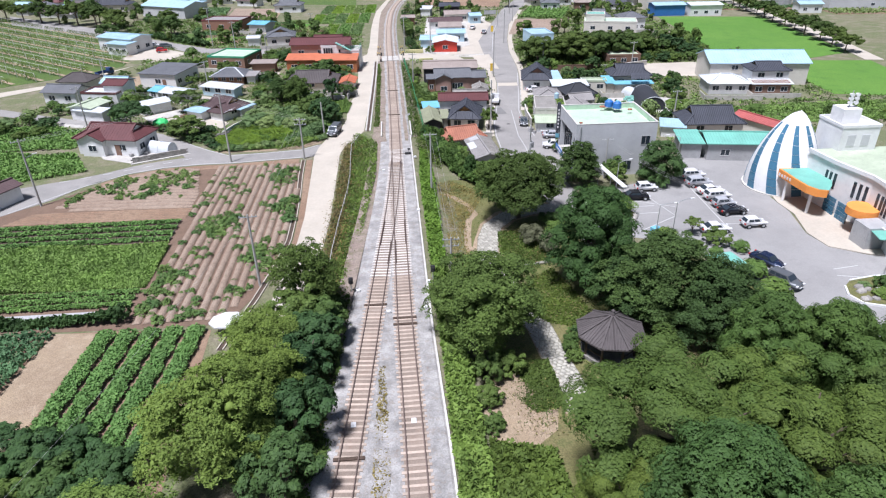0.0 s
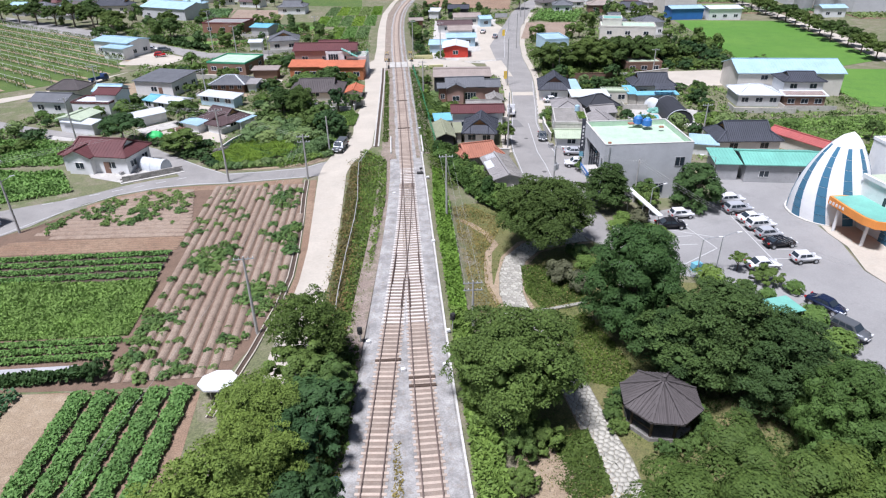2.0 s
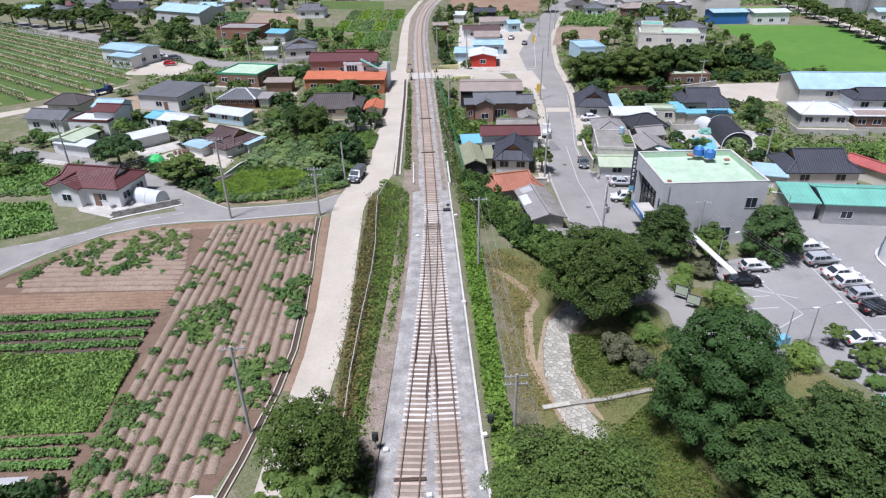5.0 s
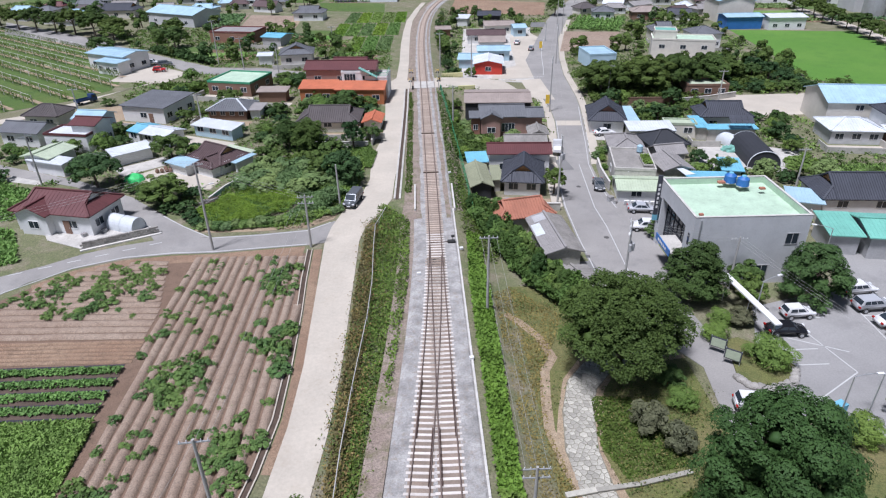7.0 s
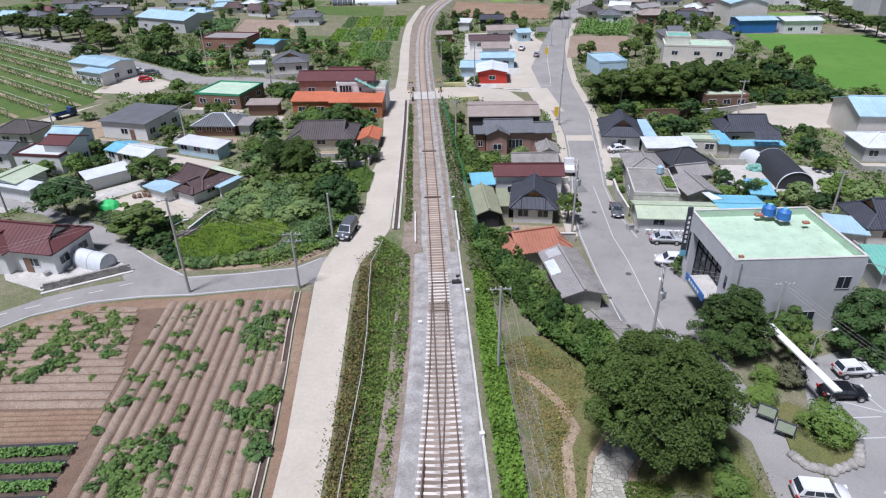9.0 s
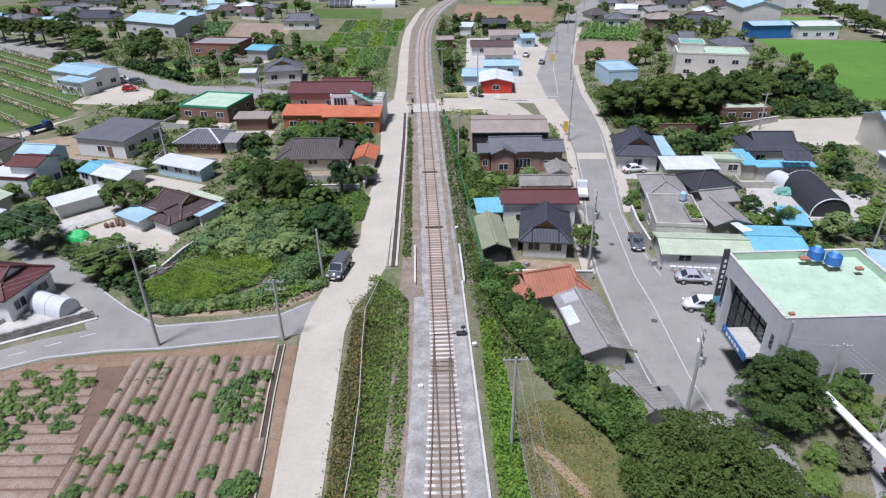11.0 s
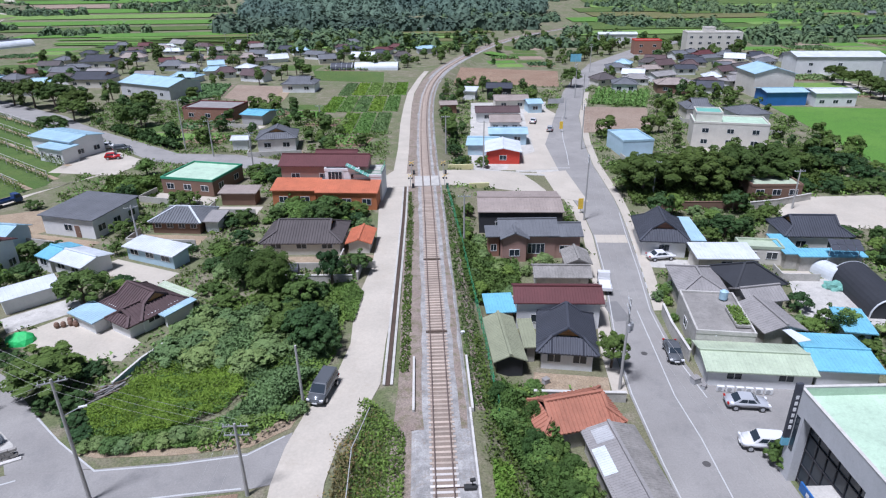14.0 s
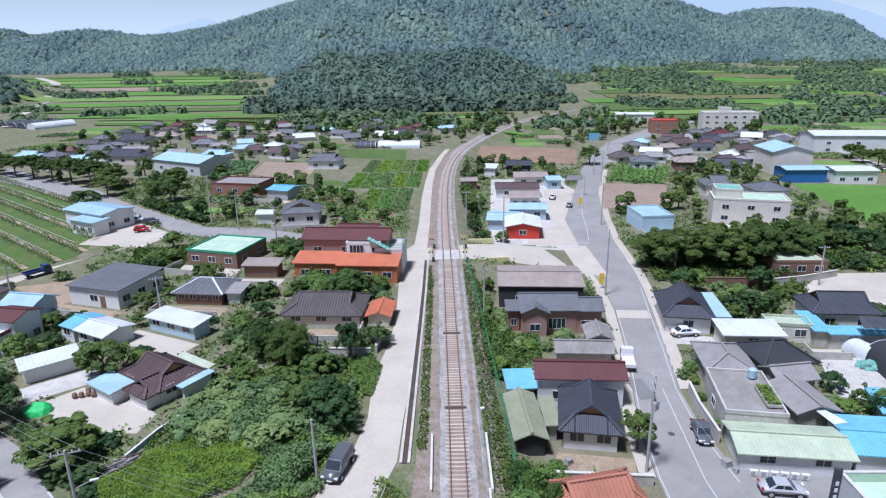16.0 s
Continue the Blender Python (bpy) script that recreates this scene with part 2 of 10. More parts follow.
LEAF = {
    "zelkova": leafy("leaf_zelkova", (0.046, 0.086, 0.026), (0.13, 0.205, 0.056)),
    "oak": leafy("leaf_oak", (0.037, 0.068, 0.02), (0.108, 0.165, 0.042)),
    "ginkgo": leafy("leaf_ginkgo", (0.036, 0.078, 0.024), (0.096, 0.172, 0.047)),
    "pale": leafy("leaf_pale", (0.085, 0.148, 0.032), (0.215, 0.3, 0.072)),
    "olive": leafy("leaf_olive", (0.05, 0.09, 0.022), (0.132, 0.192, 0.044)),
    "dark": leafy("leaf_dark", (0.028, 0.062, 0.027), (0.075, 0.145, 0.050)),
    "pine": leafy("needle_pine", (0.036, 0.07, 0.024), (0.095, 0.155, 0.046)),
    "bright": leafy("leaf_bright", (0.075, 0.145, 0.036), (0.195, 0.3, 0.078)),
    "lime": leafy("leaf_lime", (0.11, 0.205, 0.035), (0.235, 0.36, 0.06)),
    "crop": leafy("leaf_crop", (0.085, 0.19, 0.055), (0.23, 0.385, 0.125)),
    "bluegreen": leafy("leaf_onion", (0.07, 0.15, 0.07), (0.15, 0.265, 0.135)),
    "dry": leafy("leaf_dry", (0.15, 0.14, 0.055), (0.29, 0.25, 0.11)),
    "straw": leafy("leaf_straw", (0.13, 0.115, 0.05), (0.25, 0.2, 0.1)),
    "herb": leafy("leaf_herb", (0.065, 0.135, 0.045), (0.17, 0.27, 0.09)),
    "kudzu": leafy("leaf_vine", (0.105, 0.18, 0.068), (0.235, 0.325, 0.14)),
    "grain": leafy("leaf_grain", (0.13, 0.235, 0.068), (0.235, 0.37, 0.115)),
    "purple": leafy("leaf_purple", (0.07, 0.082, 0.045), (0.18, 0.185, 0.125)),
}


# ---- builders ----
def part(name, bm, material, parent=None, label="", smooth=False):
    """Links a bmesh (or a finished mesh) as one object under a thing or a part."""
    if isinstance(bm, bpy.types.Mesh):
        me = bm
    else:
        bmesh.ops.recalc_face_normals(bm, faces=bm.faces)
        me = bpy.data.meshes.new(name)
        bm.to_mesh(me)
        bm.free()
        me.materials.append(material)
        if smooth:
            for p in me.polygons:
                p.use_smooth = True
    ob = new(name, me)
    if parent:
        ob.parent = parent
    if label:
        ob["label"] = label
    return ob


def thing(name, x, y, z, rz=0.0, label="", category="", group="", kind=""):
    e = new(name)
    e.empty_display_size = 0.3
    e.matrix_world = pose(x, y, z, 0, 0, rz)
    return tagged(e, label, category, group, kind)


def solid(bm, loop, z0, z1):
    """A prism over a plan loop."""
    a = [bm.verts.new((x, y, z0)) for x, y in loop]
    b = [bm.verts.new((x, y, z1)) for x, y in loop]
    n = len(loop)
    bm.faces.new(a[::-1]), bm.faces.new(b)
    for i in range(n):
        bm.faces.new((a[i], a[(i + 1) % n], b[(i + 1) % n], b[i]))
    return a + b


def block(bm, x0, x1, y0, y1, z0, z1):
    return solid(bm, ((x0, y0), (x1, y0), (x1, y1), (x0, y1)), z0, z1)


def bar(bm, a, b, w, h, up=(0, 0, 1)):
    """A straight bar of section w x h from a to b."""
    a, b = Vector(a), Vector(b)
    d = (b - a).normalized()
    s = d.cross(Vector(up))
    s = s.normalized() if s.length > 1e-4 else Vector((1, 0, 0))
    u = s.cross(d)
    vs = [[bm.verts.new(p + s * i * w / 2 + u * j * h / 2) for i, j in ((-1, -1), (1, -1), (1, 1), (-1, 1))] for p in (a, b)]
    bm.faces.new(vs[0][::-1]), bm.faces.new(vs[1])
    for i in range(4):
        bm.faces.new((vs[0][i], vs[0][(i + 1) % 4], vs[1][(i + 1) % 4], vs[1][i]))


def tube(bm, a, b, r0, r1, n=8):
    a, b = Vector(a), Vector(b)
    d = (b - a).normalized()
    s = d.cross(Vector((0, 0, 1)))
    s = s.normalized() if s.length > 1e-3 else Vector((1, 0, 0))
    u = d.cross(s)
    rings = [[bm.verts.new(p + (s * math.cos(k) + u * math.sin(k)) * r) for k in (2 * math.pi * i / n for i in range(n))] for p, r in ((a, r0), (b, r1))]
    bm.faces.new(rings[0]), bm.faces.new(rings[1][::-1])
    for i in range(n):
        bm.faces.new((rings[0][i], rings[0][(i + 1) % n], rings[1][(i + 1) % n], rings[1][i]))


def slab(bm, pts, th):
    """A roof face: a planar loop with thickness th below it."""
    top = [bm.verts.new(p) for p in pts]
    low = [bm.verts.new(Vector(p) - Vector((0, 0, th))) for p in pts]
    bm.faces.new(top), bm.faces.new(low[::-1])
    n = len(pts)
    for i in range(n):
        bm.faces.new((top[i], low[i], low[(i + 1) % n], top[(i + 1) % n]))


def slope_mesh(bm, pts, th, gap, w, h):
    """One closed roof slope with its seams or tile rows in one surface. The first edge is the eave."""
    pts = [Vector(p) for p in pts]
    e = (pts[1] - pts[0]).normalized()
    nrm = (pts[1] - pts[0]).cross(pts[-1] - pts[0]).normalized()
    if nrm.z < 0:
        nrm = -nrm
    s = nrm.cross(e)
    uv = [((p - pts[0]).dot(e), (p - pts[0]).dot(s)) for p in pts]
    lo, hi = min(u for u, _ in uv), max(u for u, _ in uv)
    marks = [(u, 0.0) for u, _ in uv]
    if gap:
        k = max(1, int((hi - lo) / gap))
        for i in range(k):
            u = lo + (hi - lo) * (i + 0.5) / k
            marks += [(u - w / 2, 0.0), (u - w * 0.3, h), (u + w * 0.3, h), (u + w / 2, 0.0)]
    rows, last = [], None
    for u, lift in sorted(marks):
        u = min(max(u, lo + 1e-4), hi - 1e-4)
        if last is not None and u - last < 1e-3:
            continue
        last = u
        cut = [v0 + (v1 - v0) * (u - u0) / (u1 - u0) for (u0, v0), (u1, v1) in zip(uv, uv[1:] + uv[:1]) if (u0 - u) * (u1 - u) <= 0 and abs(u1 - u0) > 1e-7]
        if len(cut) < 2:
            continue
        a, b = (pts[0] + e * u + s * v for v in (min(cut), max(cut)))
        low = Vector((0, 0, -th))
        rows.append([bm.verts.new(p) for p in (a + nrm * lift, b + nrm * lift, b + low, a + low)])
    for p, q in zip(rows, rows[1:]):
        for i in range(4):
            bm.faces.new((p[i], p[(i + 1) % 4], q[(i + 1) % 4], q[i]))
    bm.faces.new(rows[0]), bm.faces.new(rows[-1][::-1])


def mesh_from(name, verts, faces, material):
    """A mesh from arrays: faces are triangles or quads."""
    me = bpy.data.meshes.new(name)
    verts, faces = np.asarray(verts, dtype=np.float32), np.asarray(faces, dtype=np.int32)
    k = faces.shape[1]
    me.vertices.add(len(verts))
    me.vertices.foreach_set("co", verts.ravel())
    me.loops.add(faces.size)
    me.loops.foreach_set("vertex_index", faces.ravel())
    me.polygons.add(len(faces))
    me.polygons.foreach_set("loop_start", np.arange(0, faces.size, k, dtype=np.int32))
    me.polygons.foreach_set("loop_total", np.full(len(faces), k, dtype=np.int32))
    me.update(calc_edges=True)
    me.materials.append(material)
    return me


def leaf_tris(rng, pos, nrm, size, stretch=1.5):
    """Small leaves at pos that face nrm, as vertices and triangles."""
    n = len(pos)
    nrm = nrm / np.maximum(1e-6, np.linalg.norm(nrm, axis=1, keepdims=True))
    r = rng.normal(size=(n, 3))
    t = np.cross(nrm, r)
    t /= np.maximum(1e-6, np.linalg.norm(t, axis=1, keepdims=True))
    b = np.cross(nrm, t)
    s = (size * rng.uniform(0.6, 1.35, size=n))[:, None]
    v = np.stack((pos - t * s * stretch / 2, pos + t * s * stretch / 2 - b * s / 2 - nrm * s * 0.12, pos + t * s * stretch / 2 + b * s / 2 + nrm * s * 0.12), axis=1)
    return v.reshape(-1, 3), np.arange(3 * n).reshape(-1, 3)


def crown_mesh(name, seed, material, shape, lumps, count, size, fine=9, puff=False):
    """A crown: leaves on sprays that reach out from many boughs. shape(rng, k) gives a bough's centre and radius in a crown of unit radius.
    puff: the sprays are domes packed over each bough; otherwise shallow fans in loose layers."""
    rng = np.random.default_rng(seed)
    cs, rs = zip(*[shape(rng, i / lumps) for i in range(lumps)])
    cs, rs = np.array(cs), np.array(rs)
    d = rng.normal(size=(lumps * fine, 3))
    d /= np.linalg.norm(d, axis=1, keepdims=True)
    d[:, 2] = np.where(d[:, 2] < -0.6, -d[:, 2], d[:, 2])
    own = np.repeat(np.arange(lumps), fine)
    sr = rs[own] * (rng.uniform(0.3, 0.52, size=len(own)) if puff else rng.uniform(0.32, 0.74, size=len(own)))
    sc = cs[own] + d * (rs[own] * (rng.uniform(0.55, 0.72, size=len(own)) if puff else rng.uniform(0.45, 0.85, size=len(own))))[:, None]
    lean = sc * np.array((0.55, 0.55, 0.25)) + np.array((0, 0, 0.75)) + rng.normal(size=sc.shape) * 0.22
    lean /= np.linalg.norm(lean, axis=1, keepdims=True)
    n = int(count * 2.2)
    pick = rng.choice(len(own), size=n, p=sr ** 2 / (sr ** 2).sum())
    q = rng.normal(size=(n, 3))
    q /= np.linalg.norm(q, axis=1, keepdims=True)
    up = lean[pick]
    if puff:
        q[:, 2] = np.where(q[:, 2] < -0.5, -q[:, 2], q[:, 2])
        pos = sc[pick] + q * (sr[pick] * rng.uniform(0.91, 1.05, size=n))[:, None]
        nrm = q * 0.7 + d[pick] * 0.7 + up * 0.2 + rng.normal(size=q.shape) * 0.15
    else:
        q *= rng.uniform(0.35, 1.08, size=(n, 1)) ** 0.6
        rise = (q * up).sum(1, keepdims=True)
        side = q - up * rise
        pos = sc[pick] + (side + up * (np.abs(rise) * 0.9 - 0.25) * 0.5) * sr[pick][:, None]
        nrm = up * 0.75 + side * 0.5 + rng.normal(size=q.shape) * 0.42
    sq = (pos ** 2).sum(1)[:, None] - 2 * pos @ cs.T + (cs ** 2).sum(1)[None, :]
    keep = (sq / (rs ** 2)[None, :]).min(axis=1) > (0.42 if puff else 0.3)
    v, f = leaf_tris(rng, pos[keep][:count], nrm[keep][:count], size)
    star = np.array(((1, 0, 0), (0, 1, 0), (-1, 0, 0), (0, -1, 0), (0, 0, 1), (0, 0, -1)))
    core = (cs[:, None, :] + star[None] * (rs * (0.42 if puff else 0.34))[:, None, None]).reshape(-1, 3)
    eight = np.array([(i, (i + 1) % 4, 4) for i in range(4)] + [((i + 1) % 4, i, 5) for i in range(4)])
    g = (eight[None] + 6 * np.arange(lumps)[:, None, None]).reshape(-1, 3)
    return mesh_from(name, np.concatenate((v, core)), np.concatenate((f, g + len(v))), material)


def round_shape(flat=0.8, spread=0.78, lump=(0.2, 0.3)):
    """Boughs spread evenly over a dome."""
    def f(rng, k):
        z = 1.0 - 1.8 * k + rng.uniform(-0.08, 0.08)
        a = k * 377.0 + rng.uniform(-0.5, 0.5)
        z = max(-1.0, min(1.0, z))
        q = math.sqrt(1 - z * z)
        s = spread * (rng.uniform(0.66, 1.12) if k < 0.07 or int(k * 977) % 4 else 0.5)
        return np.array((math.cos(a) * q * s, math.sin(a) * q * s, z * s * flat)), rng.uniform(*lump)
    return f


def lobed_shape(flat=0.8):
    """A broad dome of unequal lobes with deep creases between them."""
    def f(rng, k):
        z = 1.0 - 1.5 * k + rng.uniform(-0.05, 0.05)
        a = k * 233.0 + rng.uniform(-0.35, 0.35)
        z = max(-1.0, min(1.0, z))
        q = math.sqrt(1 - z * z)
        r = rng.uniform(0.17, 0.29)
        s = rng.uniform(0.66, 1.02) - r * 0.6
        if int(k * 977) % 5 == 0:
            s, r = s * 0.62, r * 1.35
        return np.array((math.cos(a) * q * s * 1.12, math.sin(a) * q * s * 1.12, z * s * flat)), r
    return f


def egg_shape():
    def f(rng, k):
        z = 0.95 - 1.8 * k
        r = 0.74 * math.sqrt(max(0.02, 1 - ((z + 0.25) / 1.22) ** 2))
        a = k * 410.0 + rng.uniform(-0.5, 0.5)
        q = r * (rng.uniform(0.75, 1.06) if k < 0.07 or int(k * 977) % 4 else 0.4)
        return np.array((q * math.cos(a), q * math.sin(a), z * 0.95)), rng.uniform(0.17, 0.27)
    return f


def tier_shape():
    def f(rng, k):
        z = 0.75 - 1.35 * round(k * 6) / 6
        r = 0.9 - 0.65 * max(0.0, z)
        a = k * 610.0 + rng.uniform(-0.5, 0.5)
        q = r * rng.uniform(0.35, 1.0)
        return np.array((q * math.cos(a), q * math.sin(a), z + 0.06 * rng.normal() - 0.12 * q)), rng.uniform(0.15, 0.24)
    return f


CROWN = {}


def crown(kind, variant=0):
    key = (kind, variant)
    if key in CROWN:
        return CROWN[key]
    seed = 31 + 7 * variant + sum(map(ord, kind))
    many = {"zelkova": ("oak", round_shape(0.88, 0.74, (0.2, 0.32)), 110, 64000, 0.023, 9, False), "elm": ("zelkova", round_shape(0.9, 0.74, (0.2, 0.32)), 110, 64000, 0.023, 9, False),
            "ginkgo": ("ginkgo", egg_shape(), 110, 64000, 0.023, 12, True), "pale": ("pale", round_shape(0.9, 0.76, (0.16, 0.3)), 100, 40000, 0.025, 9, False),
            "olive": ("olive", lobed_shape(0.86), 34, 90000, 0.0185, 15, True), "pine": ("pine", tier_shape(), 120, 48000, 0.025, 9, False),
            "open": ("olive", round_shape(0.95, 0.76, (0.2, 0.3)), 75, 18000, 0.034, 9, False), "shade": ("oak", lobed_shape(0.85), 44, 15000, 0.05, 9, True),
            "village": ("zelkova", lobed_shape(0.9), 26, 5200, 0.07, 10, True), "vdark": ("dark", lobed_shape(0.95), 26, 5200, 0.07, 10, True),
            "farleaf": ("zelkova", round_shape(0.9, 0.7, (0.28, 0.4)), 20, 1700, 0.115, 7, True), "fardark": ("oak", round_shape(0.9, 0.7, (0.28, 0.4)), 20, 1700, 0.115, 7, True),
            "dense": ("dark", egg_shape(), 90, 16000, 0.042, 11, True), "clipped": ("bright", round_shape(0.85, 0.52, (0.4, 0.5)), 26, 12000, 0.04, 9, True),
            "crop": ("herb", round_shape(0.6, 0.6, (0.26, 0.4)), 13, 640, 0.115, 7, True)}
    leaf, shape, lumps, count, size, fine, puff = many.get(kind) or ({"shrub": "bright"}.get(kind, kind), round_shape(0.85, 0.56, (0.38, 0.5)), 26, 3000, 0.085, 7, True)
    me = crown_mesh(kind, seed, LEAF[leaf], shape, lumps, count, size, fine, puff)
    CROWN[key] = me
    return me


BARE = {}


def trunk_mesh(variant, limbs=6):
    """Trunk and limbs of a tree of unit height; the limbs reach into the crown."""
    if variant in BARE:
        return BARE[variant]
    rng = random.Random(90 + variant)
    bm = bmesh.new()
    top = Vector((rng.uniform(-0.03, 0.03), rng.uniform(-0.03, 0.03), 0.5))
    tube(bm, (0, 0, -0.02), top, 0.034, 0.024, 8)
    for i in range(limbs):
        a = i * 6.28 / limbs + rng.uniform(-0.4, 0.4)
        base = Vector((0, 0, 0)).lerp(top, rng.uniform(0.6, 1.0))
        mid = base + Vector((math.cos(a) * 0.1, math.sin(a) * 0.1, 0.13))
        end = mid + Vector((math.cos(a) * 0.14, math.sin(a) * 0.14, rng.uniform(0.1, 0.2)))
        tube(bm, base, mid, 0.017, 0.012, 6)
        tube(bm, mid, end, 0.012, 0.004, 5)
    me = bpy.data.meshes.new("trunk")
    bm.to_mesh(me)
    bm.free()
    me.materials.append(MAT["bark"])
    BARE[variant] = me
    return me


def tree(kind, x, y, top, radius, label="", variant=0, low=0.28, z=None, name="tree", category="tree", group="", squash=None):
    """A tree whose crown reaches up to height top (absolute)."""
    z = gz(x, y) if z is None else z
    h = top - z
    t = thing(name, x, y, z, (x * 37 + y * 91) % 360, label or "green broadleaf tree in full summer leaf", category, group)
    if name == "tree":
        tr = part("trunk", trunk_mesh(variant % 3), None, t)
        tr.scale = (h, h, h)
    c = part("crown", crown(kind, variant), None, t)
    ch = h * (1 - low) / 2
    c.location = (0, 0, h * low + ch)
    c.scale = (radius / 0.98, radius / 0.98, ch * 1.02 if squash is None else squash)
    return t


def shrub(kind, x, y, r, h, label="", variant=0, group="", category="bush"):
    z = gz(x, y)
    t = thing("bush", x, y, z, (x * 53 + y * 17) % 360, label or "rounded green garden bush", category, group)
    c = part("foliage", crown(kind, variant), None, t)
    c.location, c.scale = (0, 0, h * 0.42), (r, r, h * 0.62)
    return t


def inside(px, py, loop):
    hit = False
    n = len(loop)
    for i in range(n):
        (x0, y0), (x1, y1) = loop[i], loop[(i + 1) % n]
        if (y0 > py) != (y1 > py) and px < (x1 - x0) * (py - y0) / (y1 - y0) + x0:
            hit = not hit
    return hit


def foliage(name, label, loop, count, size, height, leaf, seed, category="vegetation", mound=0.0, scale=0.25, up=0.5, parent=None):
    """Uncountable low growth over a plan loop: leaves at heights that swell and thin out by noise."""
    rng = np.random.default_rng(seed)
    xs, ys = [p[0] for p in loop], [p[1] for p in loop]
    out = []
    while len(out) < count:
        x, y = rng.uniform(min(xs), max(xs)), rng.uniform(min(ys), max(ys))
        if inside(x, y, loop):
            n = noise.noise(Vector((x * scale, y * scale, seed)))
            top = height * max(0.15, 0.6 + 0.9 * n) + mound * max(0, noise.noise(Vector((x * 0.2, y * 0.2, seed + 9))) + 0.3)
            out.append((x, y, gz(x, y) + top * rng.uniform(0.25, 1.0) ** 0.5))
    pos = np.array(out)
    nrm = rng.normal(size=pos.shape) * 0.6 + np.array((0, 0, up))
    ob = new(name, mesh_from(name, *leaf_tris(rng, pos, nrm, size, 1.7), LEAF[leaf]))
    if parent:
        ob.parent = parent
        ob["kind"] = "stuff"
        return ob
    return tagged(ob, label, category, kind="stuff")


# ---- the lie of the land ----
TRACK = ((-60, 1.0), (22, 0.4), (44, 0.0), (94, -0.1), (118, -0.15), (140, -0.3), (171, -0.5), (190, -0.75), (225, -0.7), (250, -0.1), (269, 0.9), (293, 3.4), (322, 8.8), (359, 20.0), (406, 38.0), (451, 61.0), (487, 88.0), (520, 118.0))
SIDING = ((-60, -13.0), (0, -6.9), (22, -5.15), (33, -4.2), (46, -3.15), (59, -2.1), (73, -1.02), (84, -0.45), (94, -0.1))


def along(table, y):
    """Smooth reading of a table of (y, x)."""
    n = len(table)
    if y <= table[0][0]:
        return table[0][1]
    if y >= table[-1][0]:
        (y0, x0), (y1, x1) = table[-2:]
        return x1 + (y - y1) * (x1 - x0) / (y1 - y0)
    i = max(k for k in range(n - 1) if table[k][0] <= y)
    p = [table[max(0, min(n - 1, j))] for j in (i - 1, i, i + 1, i + 2)]
    (ya, xa), (yb, xb) = p[1], p[2]
    t = (y - ya) / (yb - ya)
    ma = (xb - p[0][1]) / max(1e-6, yb - p[0][0]) * (yb - ya)
    mb = (p[3][1] - xa) / max(1e-6, p[3][0] - ya) * (yb - ya)
    return (2 * t**3 - 3 * t**2 + 1) * xa + (t**3 - 2 * t**2 + t) * ma + (-2 * t**3 + 3 * t**2) * xb + (t**3 - t**2) * mb


def smooth(a, b, v):
    t = max(0.0, min(1.0, (v - a) / (b - a)))
    return t * t * (3 - 2 * t)


HILLS = ((-440, 575, 60, 46, 90), (-92, 612, 28, 40, 40), (-20, 640, 25, 52, 46), (54, 622, 27, 33, 40))
RIDGE = ((-1300, 50), (-797, 70), (-750, 52), (-697, 60), (-624, 66), (-554, 55), (-461, 60), (-346, 82), (-262, 106), (-211, 122), (-139, 150), (-18, 177), (121, 175), (272, 145), (375, 116), (427, 96), (511, 73), (561, 83), (622, 84), (684, 74), (743, 34), (809, 14), (1300, 8))
FOOT_OF_HILL = ((-1300, 930), (-500, 930), (-250, 860), (-140, 640), (60, 620), (130, 720), (300, 860), (500, 950), (1300, 1000))


def hill(x, y):
    """Wooded high ground: two knolls in the valley and the long ridge behind it, cut by gullies."""
    s = sum(h * math.exp(-0.5 * ((x - cx) / sx) ** 2 - 0.5 * ((y - cy) / sy) ** 2) for cx, cy, h, sx, sy in HILLS)
    s = max(0.0, s * (0.9 + 0.35 * noise.noise(Vector((x * 0.021, y * 0.017, 3.0)))) - 9.0)
    k = smooth(along(FOOT_OF_HILL, x), 1250, y)
    if k > 0:
        gully = noise.noise(Vector((x * 0.007, y * 0.004, 2.0))) + 0.5 * noise.noise(Vector((x * 0.018, y * 0.012, 5.0)))
        s += along(RIDGE, x) * max(0.0, k + 0.55 * gully * k * (1 - k))
    return s


def gz(x, y):
    d = x - along(TRACK, y)
    w = math.exp(-(max(0.0, abs(y - 176.5) - 6.5) / 4.5) ** 2)
    z = -0.35 - 2.05 * smooth(3.2, 8.0 + 20 * w, d)
    if y < 106:
        z -= 0.5 * math.exp(-((x + 6.4) / 1.3) ** 2) * smooth(106, 96, y)
    if y > 380 or abs(x) > 250:
        z += hill(x, y) + 16 * smooth(480, 950, y)
    return z


def steps(a, b, s):
    n = max(1, round((b - a) / s))
    return [a + (b - a) * i / n for i in range(n)]


def sheet_grid(name, xs, ys, fz, material):
    verts = [(x, y, fz(x, y)) for y in ys for x in xs]
    nx = len(xs)
    faces = [(j * nx + i, j * nx + i + 1, (j + 1) * nx + i + 1, (j + 1) * nx + i) for j in range(len(ys) - 1) for i in range(nx - 1)]
    me = mesh_from(name, verts, faces, material)
    me.polygons.foreach_set("use_smooth", [True] * len(me.polygons))
    return new(name, me)


